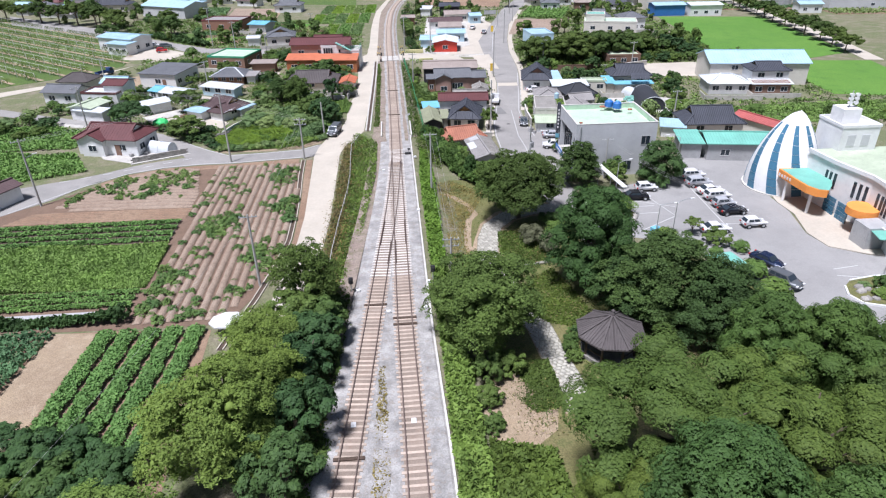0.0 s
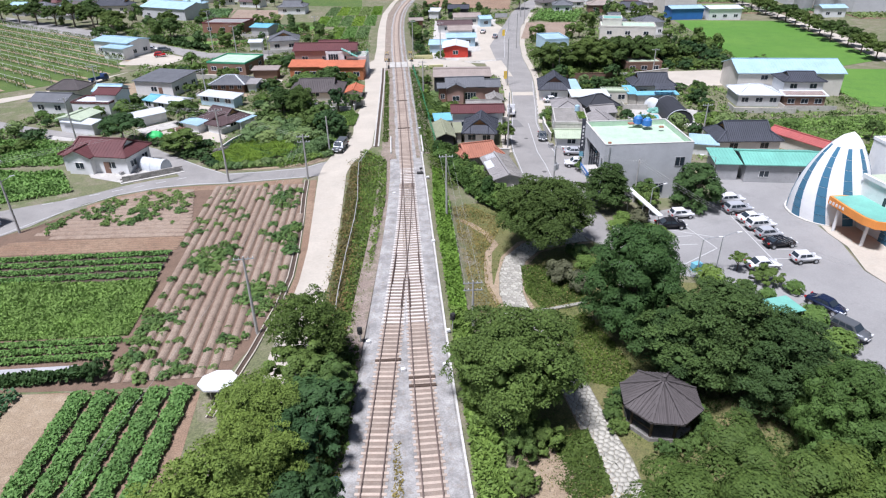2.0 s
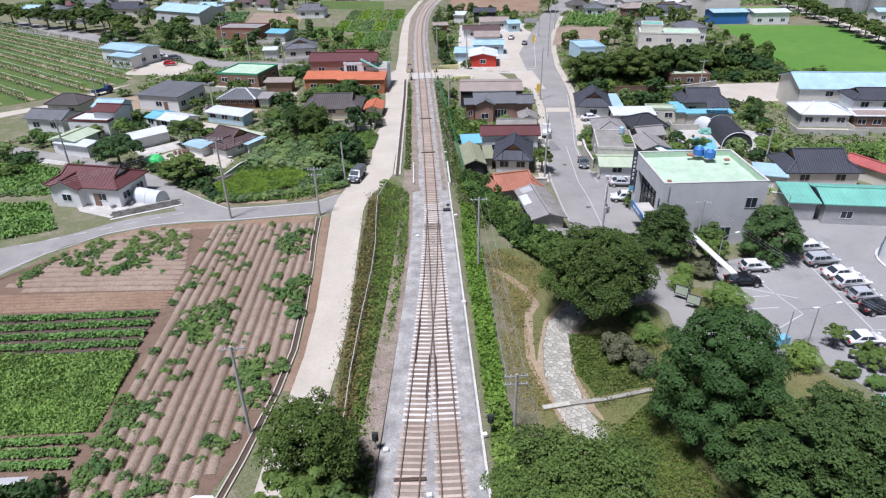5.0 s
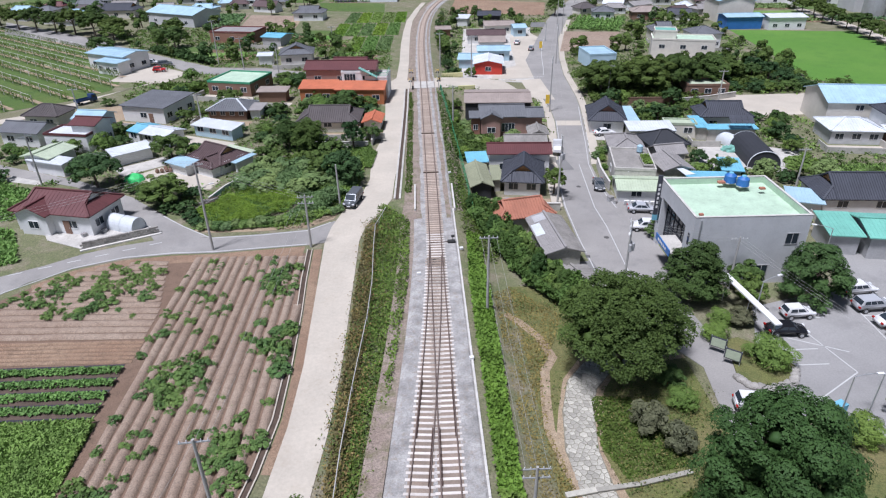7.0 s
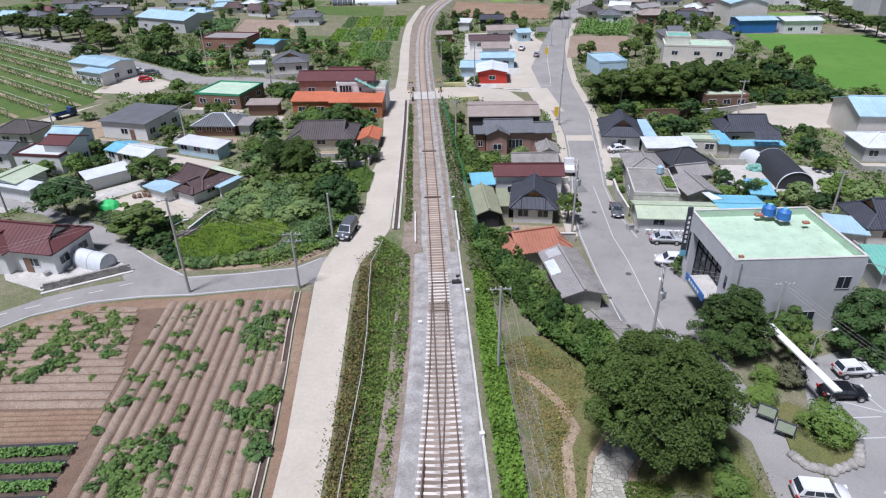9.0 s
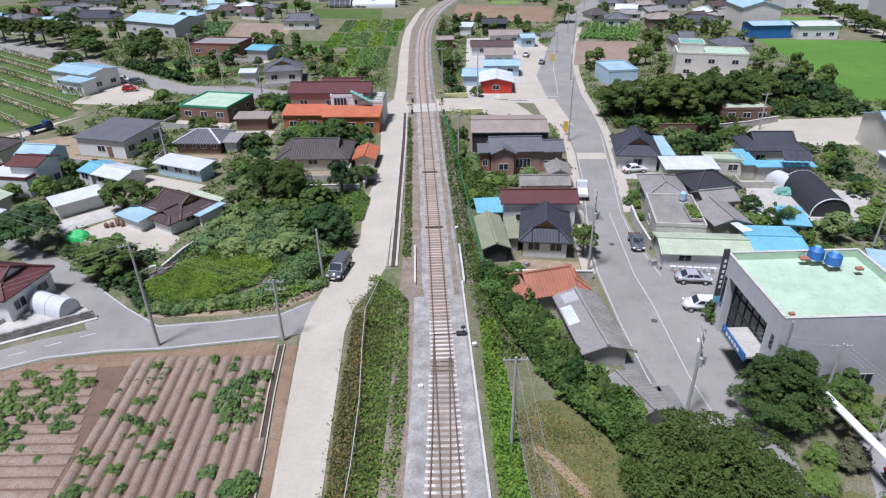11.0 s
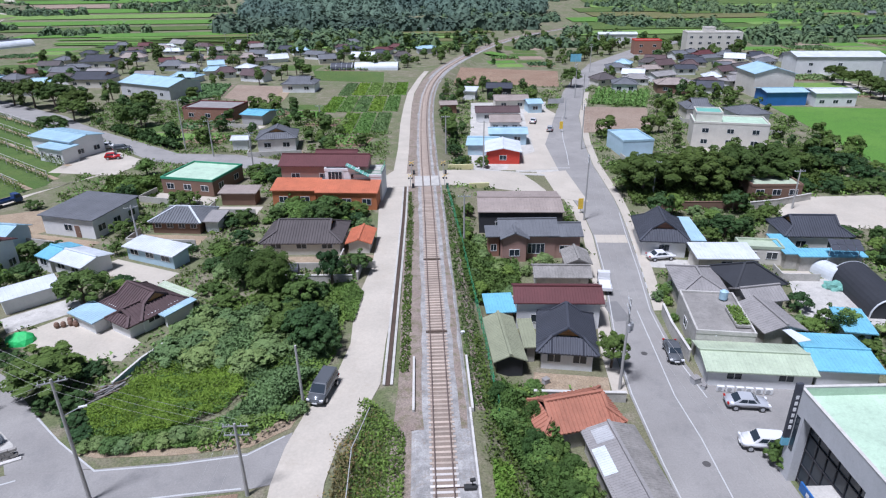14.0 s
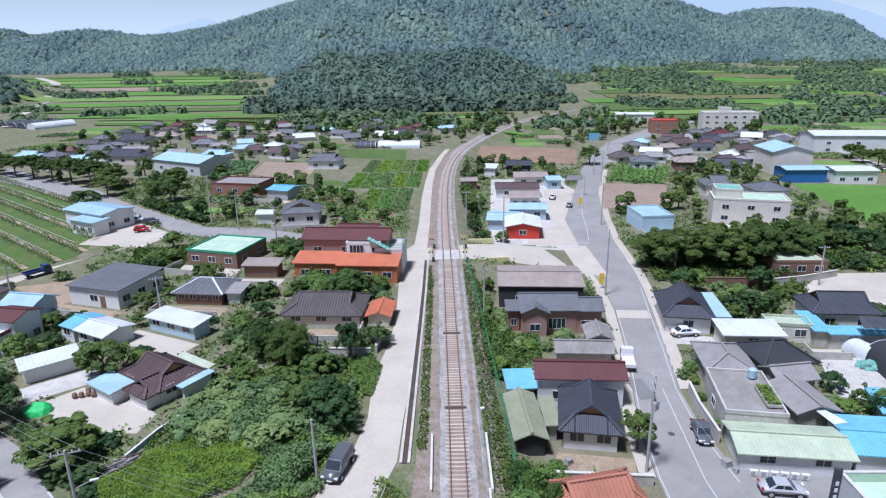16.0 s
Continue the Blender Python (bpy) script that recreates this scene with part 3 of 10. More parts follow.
gx = steps(-3500, -900, 260) + steps(-900, -260, 32) + steps(-260, -30, 8) + steps(-30, 60, 1.5) + steps(60, 260, 8) + steps(260, 900, 32) + steps(900, 3500, 260) + [3500]
gy = steps(-500, -40, 40) + steps(-40, 0, 4) + steps(0, 300, 1.5) + steps(300, 560, 8) + steps(560, 1500, 24) + steps(1500, 4200, 270) + [4200]
tagged(sheet_grid("ground", gx, gy, gz, MAT["ground"]), "green and brown open village ground", "ground", kind="structure")


COVER = []


def sheet(name, loop, off, material, label="", category="", kind="structure", thick=0.12, parent=None):
    """A flat cover over a plan loop, laid off metres above the ground."""
    if category in ("pavement", "road"):
        COVER.append(list(loop))
    bm = bmesh.new()
    vs = solid(bm, loop, 0, 1)
    n = len(loop)
    for i, v in enumerate(vs):
        g = gz(v.co.x, v.co.y) + off
        v.co.z = g - thick if i < n else g
    bmesh.ops.triangulate(bm, faces=[f for f in bm.faces if len(f.verts) > 4])
    ob = part(name, bm, material, parent)
    return tagged(ob, label, category, kind=kind) if not parent else ob


def strip(name, left, right, off, material, label="", category="", kind="structure", step=2.0, parent=None, fz=None):
    """A ribbon between two plan lines of equally many points, sampled finely and draped on the ground."""
    if category in ("pavement", "road", "path"):
        COVER.append(list(left) + list(right)[::-1])
    L, R = [], []
    for (a0, a1), (b0, b1) in zip(zip(left, left[1:]), zip(right, right[1:])):
        k = max(1, int(max(math.dist(a0, a1), math.dist(b0, b1)) / step))
        for i in range(k):
            t = i / k
            L.append((a0[0] + (a1[0] - a0[0]) * t, a0[1] + (a1[1] - a0[1]) * t))
            R.append((b0[0] + (b1[0] - b0[0]) * t, b0[1] + (b1[1] - b0[1]) * t))
    L.append(left[-1]), R.append(right[-1])
    f = fz or (lambda x, y: gz(x, y) + off)
    bm = bmesh.new()
    rows = [[bm.verts.new((*a, f(*a))), bm.verts.new((*b, f(*b))), bm.verts.new((*b, f(*b) - 0.12)), bm.verts.new((*a, f(*a) - 0.12))] for a, b in zip(L, R)]
    for p, q in zip(rows, rows[1:]):
        for i in range(4):
            bm.faces.new((p[i], p[(i + 1) % 4], q[(i + 1) % 4], q[i]))
    bm.faces.new(rows[0]), bm.faces.new(rows[-1][::-1])
    ob = part(name, bm, material, parent)
    return tagged(ob, label, category, kind=kind) if not parent else ob


def ribbon(pts, half):
    """Left and right lines at half metres from a centre line."""
    L, R = [], []
    for i, p in enumerate(pts):
        a, b = pts[max(0, i - 1)], pts[min(len(pts) - 1, i + 1)]
        d = Vector((b[0] - a[0], b[1] - a[1])).normalized()
        L.append((p[0] - d.y * half, p[1] + d.x * half)), R.append((p[0] + d.y * half, p[1] - d.x * half))
    return L, R


# roads on the field side
RD_L = ((-15.6, 30), (-14.8, 48), (-14.2, 55), (-13.6, 62), (-13.5, 70), (-13.9, 79), (-14.3, 88), (-14.6, 95), (-14.2, 99.5), (-13.2, 104), (-11.2, 108.3), (-10.0, 116), (-10.2, 122), (-10.0, 128), (-8.9, 136), (-8.8, 146), (-9.2, 158), (-9.6, 170), (-10.0, 176), (-7.4, 182), (-7.0, 200), (-7.1, 226), (-6.6, 250), (-5.8, 270), (-2.4, 300), (0.3, 318))
RD_R = ((-12.0, 30), (-11.0, 48), (-10.6, 55), (-10.0, 62), (-9.8, 70), (-9.9, 79), (-10.0, 88), (-10.1, 95), (-9.5, 99.5), (-7.4, 104), (-6.2, 108.3), (-6.0, 116), (-5.7, 122), (-5.5, 128), (-5.3, 136), (-5.2, 146), (-5.0, 158), (-5.0, 170), (-4.8, 176), (-4.6, 182), (-4.4, 200), (-4.4, 226), (-4.2, 250), (-3.5, 270), (-0.4, 300), (2.2, 318))
strip("road", RD_L, RD_R, 0.06, MAT["concrete_road"], "pale worn concrete lane beside the railway", "road")
sheet("verge", ((-33, 99.6), (-30.6, 98.9), (-24, 98.9), (-17.4, 99.6), (-14.2, 102.0), (-13.4, 105), (-14.8, 105), (-16.5, 102.6), (-21.5, 101.4), (-27, 101.2), (-32.4, 101.2)), 0.04, MAT["dirt"], "bare brown earth edge of a vacant plot", "verge")
sheet("verge", ((-48, 86.6), (-44.6, 89.8), (-39.5, 92.0), (-33.8, 92.8), (-28.4, 92.9), (-21.3, 93.7), (-17, 94.2), (-17, 91.4), (-30, 91.0), (-40, 90.4), (-47, 85)), 0.035, MAT["redsoil"], "brown earth margin between field and lane", "verge")
strip("road", ((-75, 66), (-57.5, 75.5), (-53.0, 80.5), (-50.5, 85), (-48.6, 87.4), (-44.9, 90.2), (-39.6, 92.4), (-33.8, 93.2), (-28.4, 93.2), (-21.3, 94), (-16.7, 94.5), (-13.9, 95.2)),
      ((-80, 78), (-63.5, 84.5), (-57.4, 87.2), (-52.7, 89), (-48.8, 91.3), (-45.3, 94), (-41.5, 95.8), (-36, 97.6), (-30.3, 97.5), (-23.7, 98), (-17.4, 98.9), (-13.9, 101.4)), 0.045, MAT["asphalt"], "grey asphalt lane with white edge lines", "road")
strip("road", ((-37.5, 97.2), (-39.8, 100.6), (-48.5, 109.4), (-56.6, 116.4), (-72.6, 123.2), (-92, 132)), ((-30.3, 97.6), (-35.2, 101.4), (-45.9, 111.6), (-57.0, 118.8), (-74.6, 127.3), (-92, 136.5)), 0.05, MAT["asphalt"], "narrow grey asphalt side lane", "road")
strip("road", ((-150, 262), (-107, 232), (-92, 222), (-80, 211), (-62, 193), (-44, 187), (-30, 184), (-10, 180)), ((-164, 288), (-106, 243), (-96, 232), (-84, 221), (-58, 199), (-44, 197), (-30, 190), (-10, 185)), 0.05, MAT["asphalt"], "grey village road past orchards", "road")
strip("road", ((-68, 184), (-80, 168), (-86, 158), (-100, 148)), ((-64, 193), (-76, 172), (-80, 160), (-96, 144)), 0.04, MAT["concrete_road"], "pale concrete farm track", "road")
# street side
ST_W = ((24.5, 60), (25.8, 70), (22.5, 76), (19.8, 82), (19.6, 90), (19.5, 98), (19.8, 108), (20.6, 116), (22.2, 124), (24.6, 136), (26.8, 150), (27.6, 160), (27.4, 168), (28.5, 186), (29.6, 208), (36.5, 233), (49, 278), (60, 309), (75, 345), (110, 395), (150, 440))
ST_E = ((28.5, 60), (30.2, 68), (28.6, 76), (27.8, 84), (28.2, 92), (28.8, 98), (28.2, 106), (27.6, 116), (28.2, 125), (30.4, 136), (32.8, 150), (34.4, 160), (35.4, 168), (37, 190), (39.9, 210), (45.7, 240), (56.4, 277), (68.5, 307), (84, 339), (118, 388), (156, 434))
strip("road", ST_W, ST_E, 0.05, MAT["asphalt"], "grey village street of worn asphalt", "road")
sheet("pavement", ((27.5, 84), (29.8, 84), (30, 98), (42, 101), (42, 108), (28, 110.5), (28.4, 98)), 0.035, MAT["asphalt"], "grey forecourt beside the street", "pavement")
sheet("pavement", ((17, 187), (29, 187), (31, 208), (41, 236), (38, 250), (30, 246), (27.5, 222), (26, 202), (20, 196)), 0.045, MAT["concrete_road"], "pale concrete apron beside the street", "pavement")
strip("road", ((-10, 179), (-5, 179.5), (3.5, 181.5), (10, 182.5), (20, 184), (30, 186)), ((-10, 171.5), (-5, 171.5), (3.5, 172), (10, 171.5), (20, 170.5), (30, 166)), 0.07, MAT["concrete_road"], "pale concrete road over the level crossing", "road", step=1.0)
sheet("pavement", ((60, 150), (73, 150), (84, 150), (96, 166), (70, 166), (62, 158)), 0.04, MAT["concrete_road"], "pale concrete yard", "pavement")
sheet("pavement", ((-50.5, 119.0), (-46, 124), (-38, 121), (-34.2, 117.6), (-34.8, 113.9), (-39.4, 114.4), (-44.6, 116.6)), 0.04, MAT["concrete_road"], "pale concrete house yard", "pavement")
sheet("pavement", ((-81, 186), (-66, 183), (-63, 193), (-80, 208)), 0.03, MAT["concrete_road"], "pale concrete yard of a workshop", "pavement")
sheet("pavement", ((-66, 150), (-58, 158), (-66, 164), (-78, 160)), 0.03, MAT["dirt"], "bare earth yard", "pavement")
sheet("pavement", ((46, 121), (60, 119), (68, 128), (60, 133), (50, 132)), 0.03, MAT["concrete"], "grey concrete yard behind the street", "pavement")
sheet("pavement", ((-52, 98.2), (-45.8, 95.2), (-37.8, 98.8), (-39, 101), (-45, 106), (-56, 104)), 0.06, MAT["concrete"], "grey concrete yard of a farmhouse", "pavement")
for ya, yb in [(182.6 + 0.94 * i, 183.54 + 0.94 * i) for i in range(10)] + [(192, 262)]:
    k = lambda y: 9 + (y - 182) * 0.03 + max(0, y - 225) * 0.1
    e = lambda y: 29 + max(0, y - 208) * 0.2
    strip("pavement", ((k(yb), yb), (e(yb), yb)), ((k(ya), ya), (e(ya), ya)), 0.022, MAT["concrete"], "grey concrete ground between street shops", "pavement", step=1.0)
for side, pts in (("W", ST_W[6:13]), ("E", ST_E[8:17])):
    s = -1 if side == "W" else 1
    strip("pavement", [(x + s * 0.1, y) for x, y in pts], [(x + s * 1.7, y) for x, y in pts], 0.04, MAT["concrete_road"], "narrow pale concrete pavement beside the street", "pavement")
sheet("pavement", ((49, 84.5), (49.5, 91.5), (60, 89.6), (72, 88), (72, 76), (57, 74)), 0.02, MAT["lot"], "grey asphalt before a teal-roofed hall", "pavement")
# car park
LOT = ((31, 63), (29.5, 69), (33, 74), (35.5, 80), (50, 84), (52, 92), (57, 92), (57.5, 84), (57.5, 76), (57.5, 68), (55.8, 61), (56.5, 57), (60, 54.5), (64, 53), (72, 47), (72, 22), (52, 22), (45, 40), (42, 52), (38, 60))
sheet("car_park", LOT, 0.03, MAT["lot"], "grey asphalt car park with white bay lines", "pavement")


def stroke(a, b, w=0.14, off=0.075, z=None):
    L, R = ribbon((a, b), w / 2)
    return strip("road_marking", L, R, off, MAT["paint"], "white painted road line", "road marking")


for a, b in (((47.2, 83.5), (46.3, 68)), ((46.3, 68), (46.0, 62.5)), ((37.6, 77.4), (42.4, 77.6)), ((36.4, 74.2), (41.5, 71.5)), ((34.9, 72.2), (38.6, 72.2)), ((34.2, 69.8), (38.4, 69.8)), ((38.6, 76.5), (40.4, 68.4)), ((40.4, 68.4), (33.5, 64.2)), ((53, 50), (57, 49)), ((53.5, 51.5), (57, 52))):
    stroke(a, b, 0.13, 0.045)
for i in range(8):
    stroke((47.2 - i * 0.12, 82.6 - i * 2.5), (51.4 - i * 0.12, 82.0 - i * 2.5), 0.11, 0.045)
for tab in (((19.95, 82), (19.8, 90), (19.75, 98), (20.05, 108), (20.9, 116), (22.5, 124), (24.9, 136), (27.05, 150)), ((24.2, 80), (23.9, 88.7), (24.5, 101), (24.4, 107.5), (26.1, 125)), ((27.6, 107), (27.1, 116), (27.8, 125), (29.9, 136), (32.3, 150), (34.1, 160))):
    L, R = ribbon(tab, 0.06)
    strip("road_marking", L, R, 0.07, MAT["paint"], "thin white street line", "road marking")
for i in range(9):
    y = 128 + i * 3.2
    stroke((28.55 + (y - 126) * 0.185, y), (28.85 + (y - 126) * 0.185, y + 1.6), 0.12)
sheet("road_marking", ((26.5, 147), (31.6, 146.6), (32.1, 149.8), (27.0, 150.2)), 0.065, MAT["concrete_road"], "worn white speed table across the street", "road marking")
for tab in (((-57.2, 76.2), (-50.3, 85.3), (-44.8, 90.5), (-39.5, 92.75), (-33.8, 93.5), (-28.4, 93.5), (-21.3, 94.3), (-16.9, 94.7)), ((-14.5, 100.9), (-17.4, 98.6), (-23.7, 97.7), (-30.0, 97.3), (-34.9, 101.1), (-38.8, 104.6))):
    L, R = ribbon(tab, 0.08)
    strip("road_marking", L, R, 0.06, MAT["paint"], "white edge line of the lane", "road marking")
for i in range(7):
    stroke((-55 + i * 2.9, 87.8 + i * 1.35), (-53.6 + i * 2.9, 88.4 + i * 1.35), 0.15, 0.06)

for x, y in ((23.6, 97.7), (12.6, 85.2), (23.8, 115.3)):
    bm = bmesh.new()
    tube(bm, (x, y, gz(x, y) + 0.0), (x, y, gz(x, y) + 0.062), 0.38, 0.38, 18)
    tagged(part("manhole_cover", bm, MAT["rail_dark"]), "dark round iron manhole cover in asphalt", "manhole", "street manholes", kind="structure")
for x, y, w, l, r in ((19.2, 88.9, 2.2, 5.0, 6), (20.7, 84.7, 2.2, 5.0, 6), (23.4, 125.1, 2.2, 5.0, 6)):
    c, q = math.cos(radians(r)), math.sin(radians(r))
    sheet("road_patch", [(x + u * c - v * q, y + u * q + v * c) for u, v in ((-w / 2, -l / 2), (w / 2, -l / 2), (w / 2, l / 2), (-w / 2, l / 2))], 0.058, MAT["asphalt_patch"], "darker repair patch in the street asphalt", "road", thick=0.03)
# ---- railway ----
YS = [y for y in range(-40, 516, 3)]
bed_l = [(min(along(SIDING, y), along(TRACK, y)) - 2.3 if y < 94 else along(TRACK, y) - 2.3, y) for y in YS]
bed_r = [(along(TRACK, y) + 2.55, y) for y in YS]


bm = bmesh.new()
rows = []
for (xl, y), (xr, _) in zip(bed_l, bed_r):
    rows.append([bm.verts.new(p) for p in ((xl - 0.9, y, gz(xl - 0.9, y) - 0.05), (xl, y, -0.2), (xr, y, -0.2), (xr + 0.35, y, -0.4), (xr + 0.35, y, -0.9))])
for p, q in zip(rows, rows[1:]):
    for i in range(4):
        bm.faces.new((p[i], p[i + 1], q[i + 1], q[i]))
bed = part("ballast_bed", bm, MAT["ballast"])
tagged(bed, "grey crushed-stone ballast bed of the railway", "railway bed", kind="structure")
L = [(x - 1.9 - 0.5 * max(0, min(1, (108 - y) / 10)), y) for x, y in bed_l]
strip("shoulder", L, [(x - 0.5, y) for x, y in bed_l], 0.0, MAT["shoulder"], "brown cinder shoulder beside the ballast", "railway bed", fz=lambda x, y: max(gz(x, y) + 0.05, -0.33))
strip("shoulder", [(along(TRACK, y) + 2.1, y) for y in range(104, 170, 3)], [(along(TRACK, y) + 4.3, y) for y in range(104, 170, 3)], 0.0, MAT["shoulder"], "brown cinder shoulder beside the ballast", "railway bed", fz=lambda x, y: max(gz(x, y) + 0.05, -0.8))
for o0, o1 in ((-2.9, -1.75), (1.75, 2.4)):
    strip("shoulder", [(along(TRACK, y) + o0 + 0.25 * noise.noise(Vector((y * 0.3, o0, 0))), y) for y in range(101, 300, 3)], [(along(TRACK, y) + o1 + 0.3 * noise.noise(Vector((y * 0.35, o1, 5))), y) for y in range(101, 300, 3)], 0.0, MAT["shoulder"], "brown dirt and cinders over the ballast edge", "railway bed", fz=lambda x, y: -0.185)
bm = bmesh.new()
for a, b in zip([y for y in range(-36, 104, 2)], [y for y in range(-34, 106, 2)]):
    xa, xb = along(TRACK, a) + 2.83, along(TRACK, b) + 2.83
    bar(bm, (xa, a + 0.015, -0.32), (xb, b - 0.015, -0.32), 0.2, 0.36)
tagged(part("trough", bm, MAT["curb"]), "white concrete cable trough along the ballast", "trough", kind="structure")


for tab, y1 in ((TRACK, 500), (SIDING, 92)):
    strip("ballast_crib", [(along(tab, y) - 1.0, y) for y in range(-38, y1, 3)], [(along(tab, y) + 1.0, y) for y in range(-38, y1, 3)], 0, MAT["crib"], "rust-stained tan ballast between the rails", "railway bed", fz=lambda x, y, k=y1: -0.172 if k > 100 else -0.18)


def rail_line(table, y0, y1, off, parent, step=1.5):
    n = int((y1 - y0) / step)
    prof = ((-0.07, -0.16), (0.07, -0.16), (0.07, -0.13), (0.015, -0.12), (0.015, -0.04), (0.036, -0.035), (0.036, 0.0), (-0.036, 0.0), (-0.036, -0.035), (-0.015, -0.04), (-0.015, -0.12), (-0.07, -0.13))
    bm = bmesh.new()
    rings = []
    for i in range(n + 1):
        y = y0 + (y1 - y0) * i / n
        x = along(table, y)
        d = Vector((along(table, y + 0.5) - along(table, y - 0.5), 1.0)).normalized()
        rings.append([bm.verts.new((x + d.y * (off + a), y - d.x * (off + a), b)) for a, b in prof])
    for p, q in zip(rings, rings[1:]):
        for i in range(12):
            bm.faces.new((p[i], p[(i + 1) % 12], q[(i + 1) % 12], q[i]))
    bm.faces.new(rings[0]), bm.faces.new(rings[-1][::-1])
    return part("rail", bm, MAT["railtop"], parent)


main_track = thing("railway_track", 0, 0, 0, 0, "straight single railway track with rusty rails on concrete sleepers", "railway track")
side_track = thing("railway_track", 0, 0, 0, 0, "siding track that joins the main line at a turnout", "railway track")
for s in (-0.755, 0.755):
    rail_line(TRACK, -38, 512, s, main_track)
    rail_line(SIDING, -38, 93 if s < 0 else 90, s, side_track)
bm = bmesh.new()
for y0, y1, x in ((60, 67, 0.64), (55, 61, -0.64)):
    bar(bm, (along(TRACK, y0) + x, y0, -0.03), (along(TRACK, y1) + x, y1, -0.03), 0.06, 0.08)
    bar(bm, (along(SIDING, y0) - x, y0, -0.03), (along(SIDING, y1) - x, y1, -0.03), 0.06, 0.08)
part("check_rail", bm, MAT["rail"], main_track, "short dark check rails at the turnout")
bm = bmesh.new()
for v in solid(bm, ((-1.22, -0.125), (1.22, -0.125), (1.22, 0.125), (-1.22, 0.125)), -0.3, -0.135):
    if abs(v.co.x) < 0.4 or v.co.z > -0.2:
        v.co.x *= 0.99
SL = bpy.data.meshes.new("sleeper")
bm.to_mesh(SL)
bm.free()
SL.materials.append(MAT["sleeper"])
SLW = SL.copy()
SLW.materials.clear()
SLW.materials.append(MAT["sleeperw"])


def sleepers(table, y0, y1, gap, parent, near0, near1, long_from=None):
    rest_v, rest_f = [], []
    y = y0
    while y < y1:
        x = along(table, y)
        a = -math.atan2(along(table, y + 0.5) - along(table, y - 0.5), 1.0)
        if near0 <= y <= near1:
            if not (170.8 < y < 177.2):
                ob = new("sleeper", SLW if 52 < y < 96 else SL)
                ob.parent = parent
                ob.matrix_local = pose(x, y, 0, 0, 0, math.degrees(a))
        else:
            c, s = math.cos(a), math.sin(a)
            k = len(rest_v)
            for px, py in ((-1.22, -0.125), (1.22, -0.125), (1.22, 0.125), (-1.22, 0.125)):
                for pz in (-0.3, -0.135):
                    rest_v.append((x + px * c - py * s, y + px * s + py * c, pz))
            rest_f += [(k + 1, k + 3, k + 5, k + 7), (k, k + 2, k + 3, k + 1), (k + 2, k + 4, k + 5, k + 3), (k + 4, k + 6, k + 7, k + 5), (k + 6, k, k + 1, k + 7)]
        y += gap
    if rest_v:
        ob = new("sleeper_run", mesh_from("sleeper_run", rest_v, rest_f, MAT["sleeper"]))
        ob.parent = parent
        ob["kind"] = "stuff"


# level crossing deck
for x0, x1 in ((-2.4, -0.86), (-0.64, 0.64), (0.86, 2.4)):
    bm = bmesh.new()
    block(bm, x0 - 0.55, x1 - 0.55, 170.9, 177.1, -0.28, -0.02)
    bmesh.ops.bevel(bm, geom=bm.edges[:], offset=0.02, segments=1, affect="EDGES")
    tagged(part("crossing_deck", bm, MAT["concrete"]), "grey concrete deck panel of the level crossing", "crossing panel", "deck panels")

# ---- fields ----
def ridges(name, loop, gap, angle, height, material, label, seed=0, wander=0.05):
    """Ploughed ridges: long rounded beds cut to a plan loop."""
    ca, sa_ = math.cos(radians(angle)), math.sin(radians(angle))
    uv = [(x * ca + y * sa_, -x * sa_ + y * ca) for x, y in loop]
    v0, v1 = min(v for _, v in uv), max(v for _, v in uv)
    holder = thing(name, loop[0][0], loop[0][1], 0, 0, label, "field", kind="structure")
    hx, hy = loop[0]
    rng = random.Random(seed)
    v = v0 + gap / 2
    lines = []
    while v < v1:
        cut = sorted(a[0] + (b[0] - a[0]) * (v - a[1]) / (b[1] - a[1]) for a, b in zip(uv, uv[1:] + uv[:1]) if (a[1] - v) * (b[1] - v) < 0)
        for u0, u1 in zip(cut[::2], cut[1::2]):
            lines.append((u0, u1, v))
            k = max(2, int((u1 - u0) / 1.2))
            prev = None
            bm = bmesh.new()
            for i in range(k + 1):
                u = u0 + (u1 - u0) * i / k
                h = height * rng.uniform(0.75, 1.15) if 0 < i < k else 0.02
                wv = wander * noise.noise(Vector((u * 0.3, v * 3, seed)))
                ring = []
                for dv, dz in ((-0.41, -0.12), (-0.27, 0.85), (0.0, 1.0), (0.27, 0.85), (0.41, -0.12)):
                    vv = v + dv * gap + wv
                    x, y = u * ca - vv * sa_, u * sa_ + vv * ca
                    ring.append(bm.verts.new((x - hx, y - hy, gz(x, y) + 0.06 + dz * h)))
                if prev:
                    for j in range(4):
                        bm.faces.new((prev[j], prev[j + 1], ring[j + 1], ring[j]))
                prev = ring
            part("ridge", bm, material, holder, smooth=True)
        v += gap
    return [((u0 * ca - v * sa_, u0 * sa_ + v * ca), (u1 * ca - v * sa_, u1 * sa_ + v * ca)) for u0, u1, v in lines]


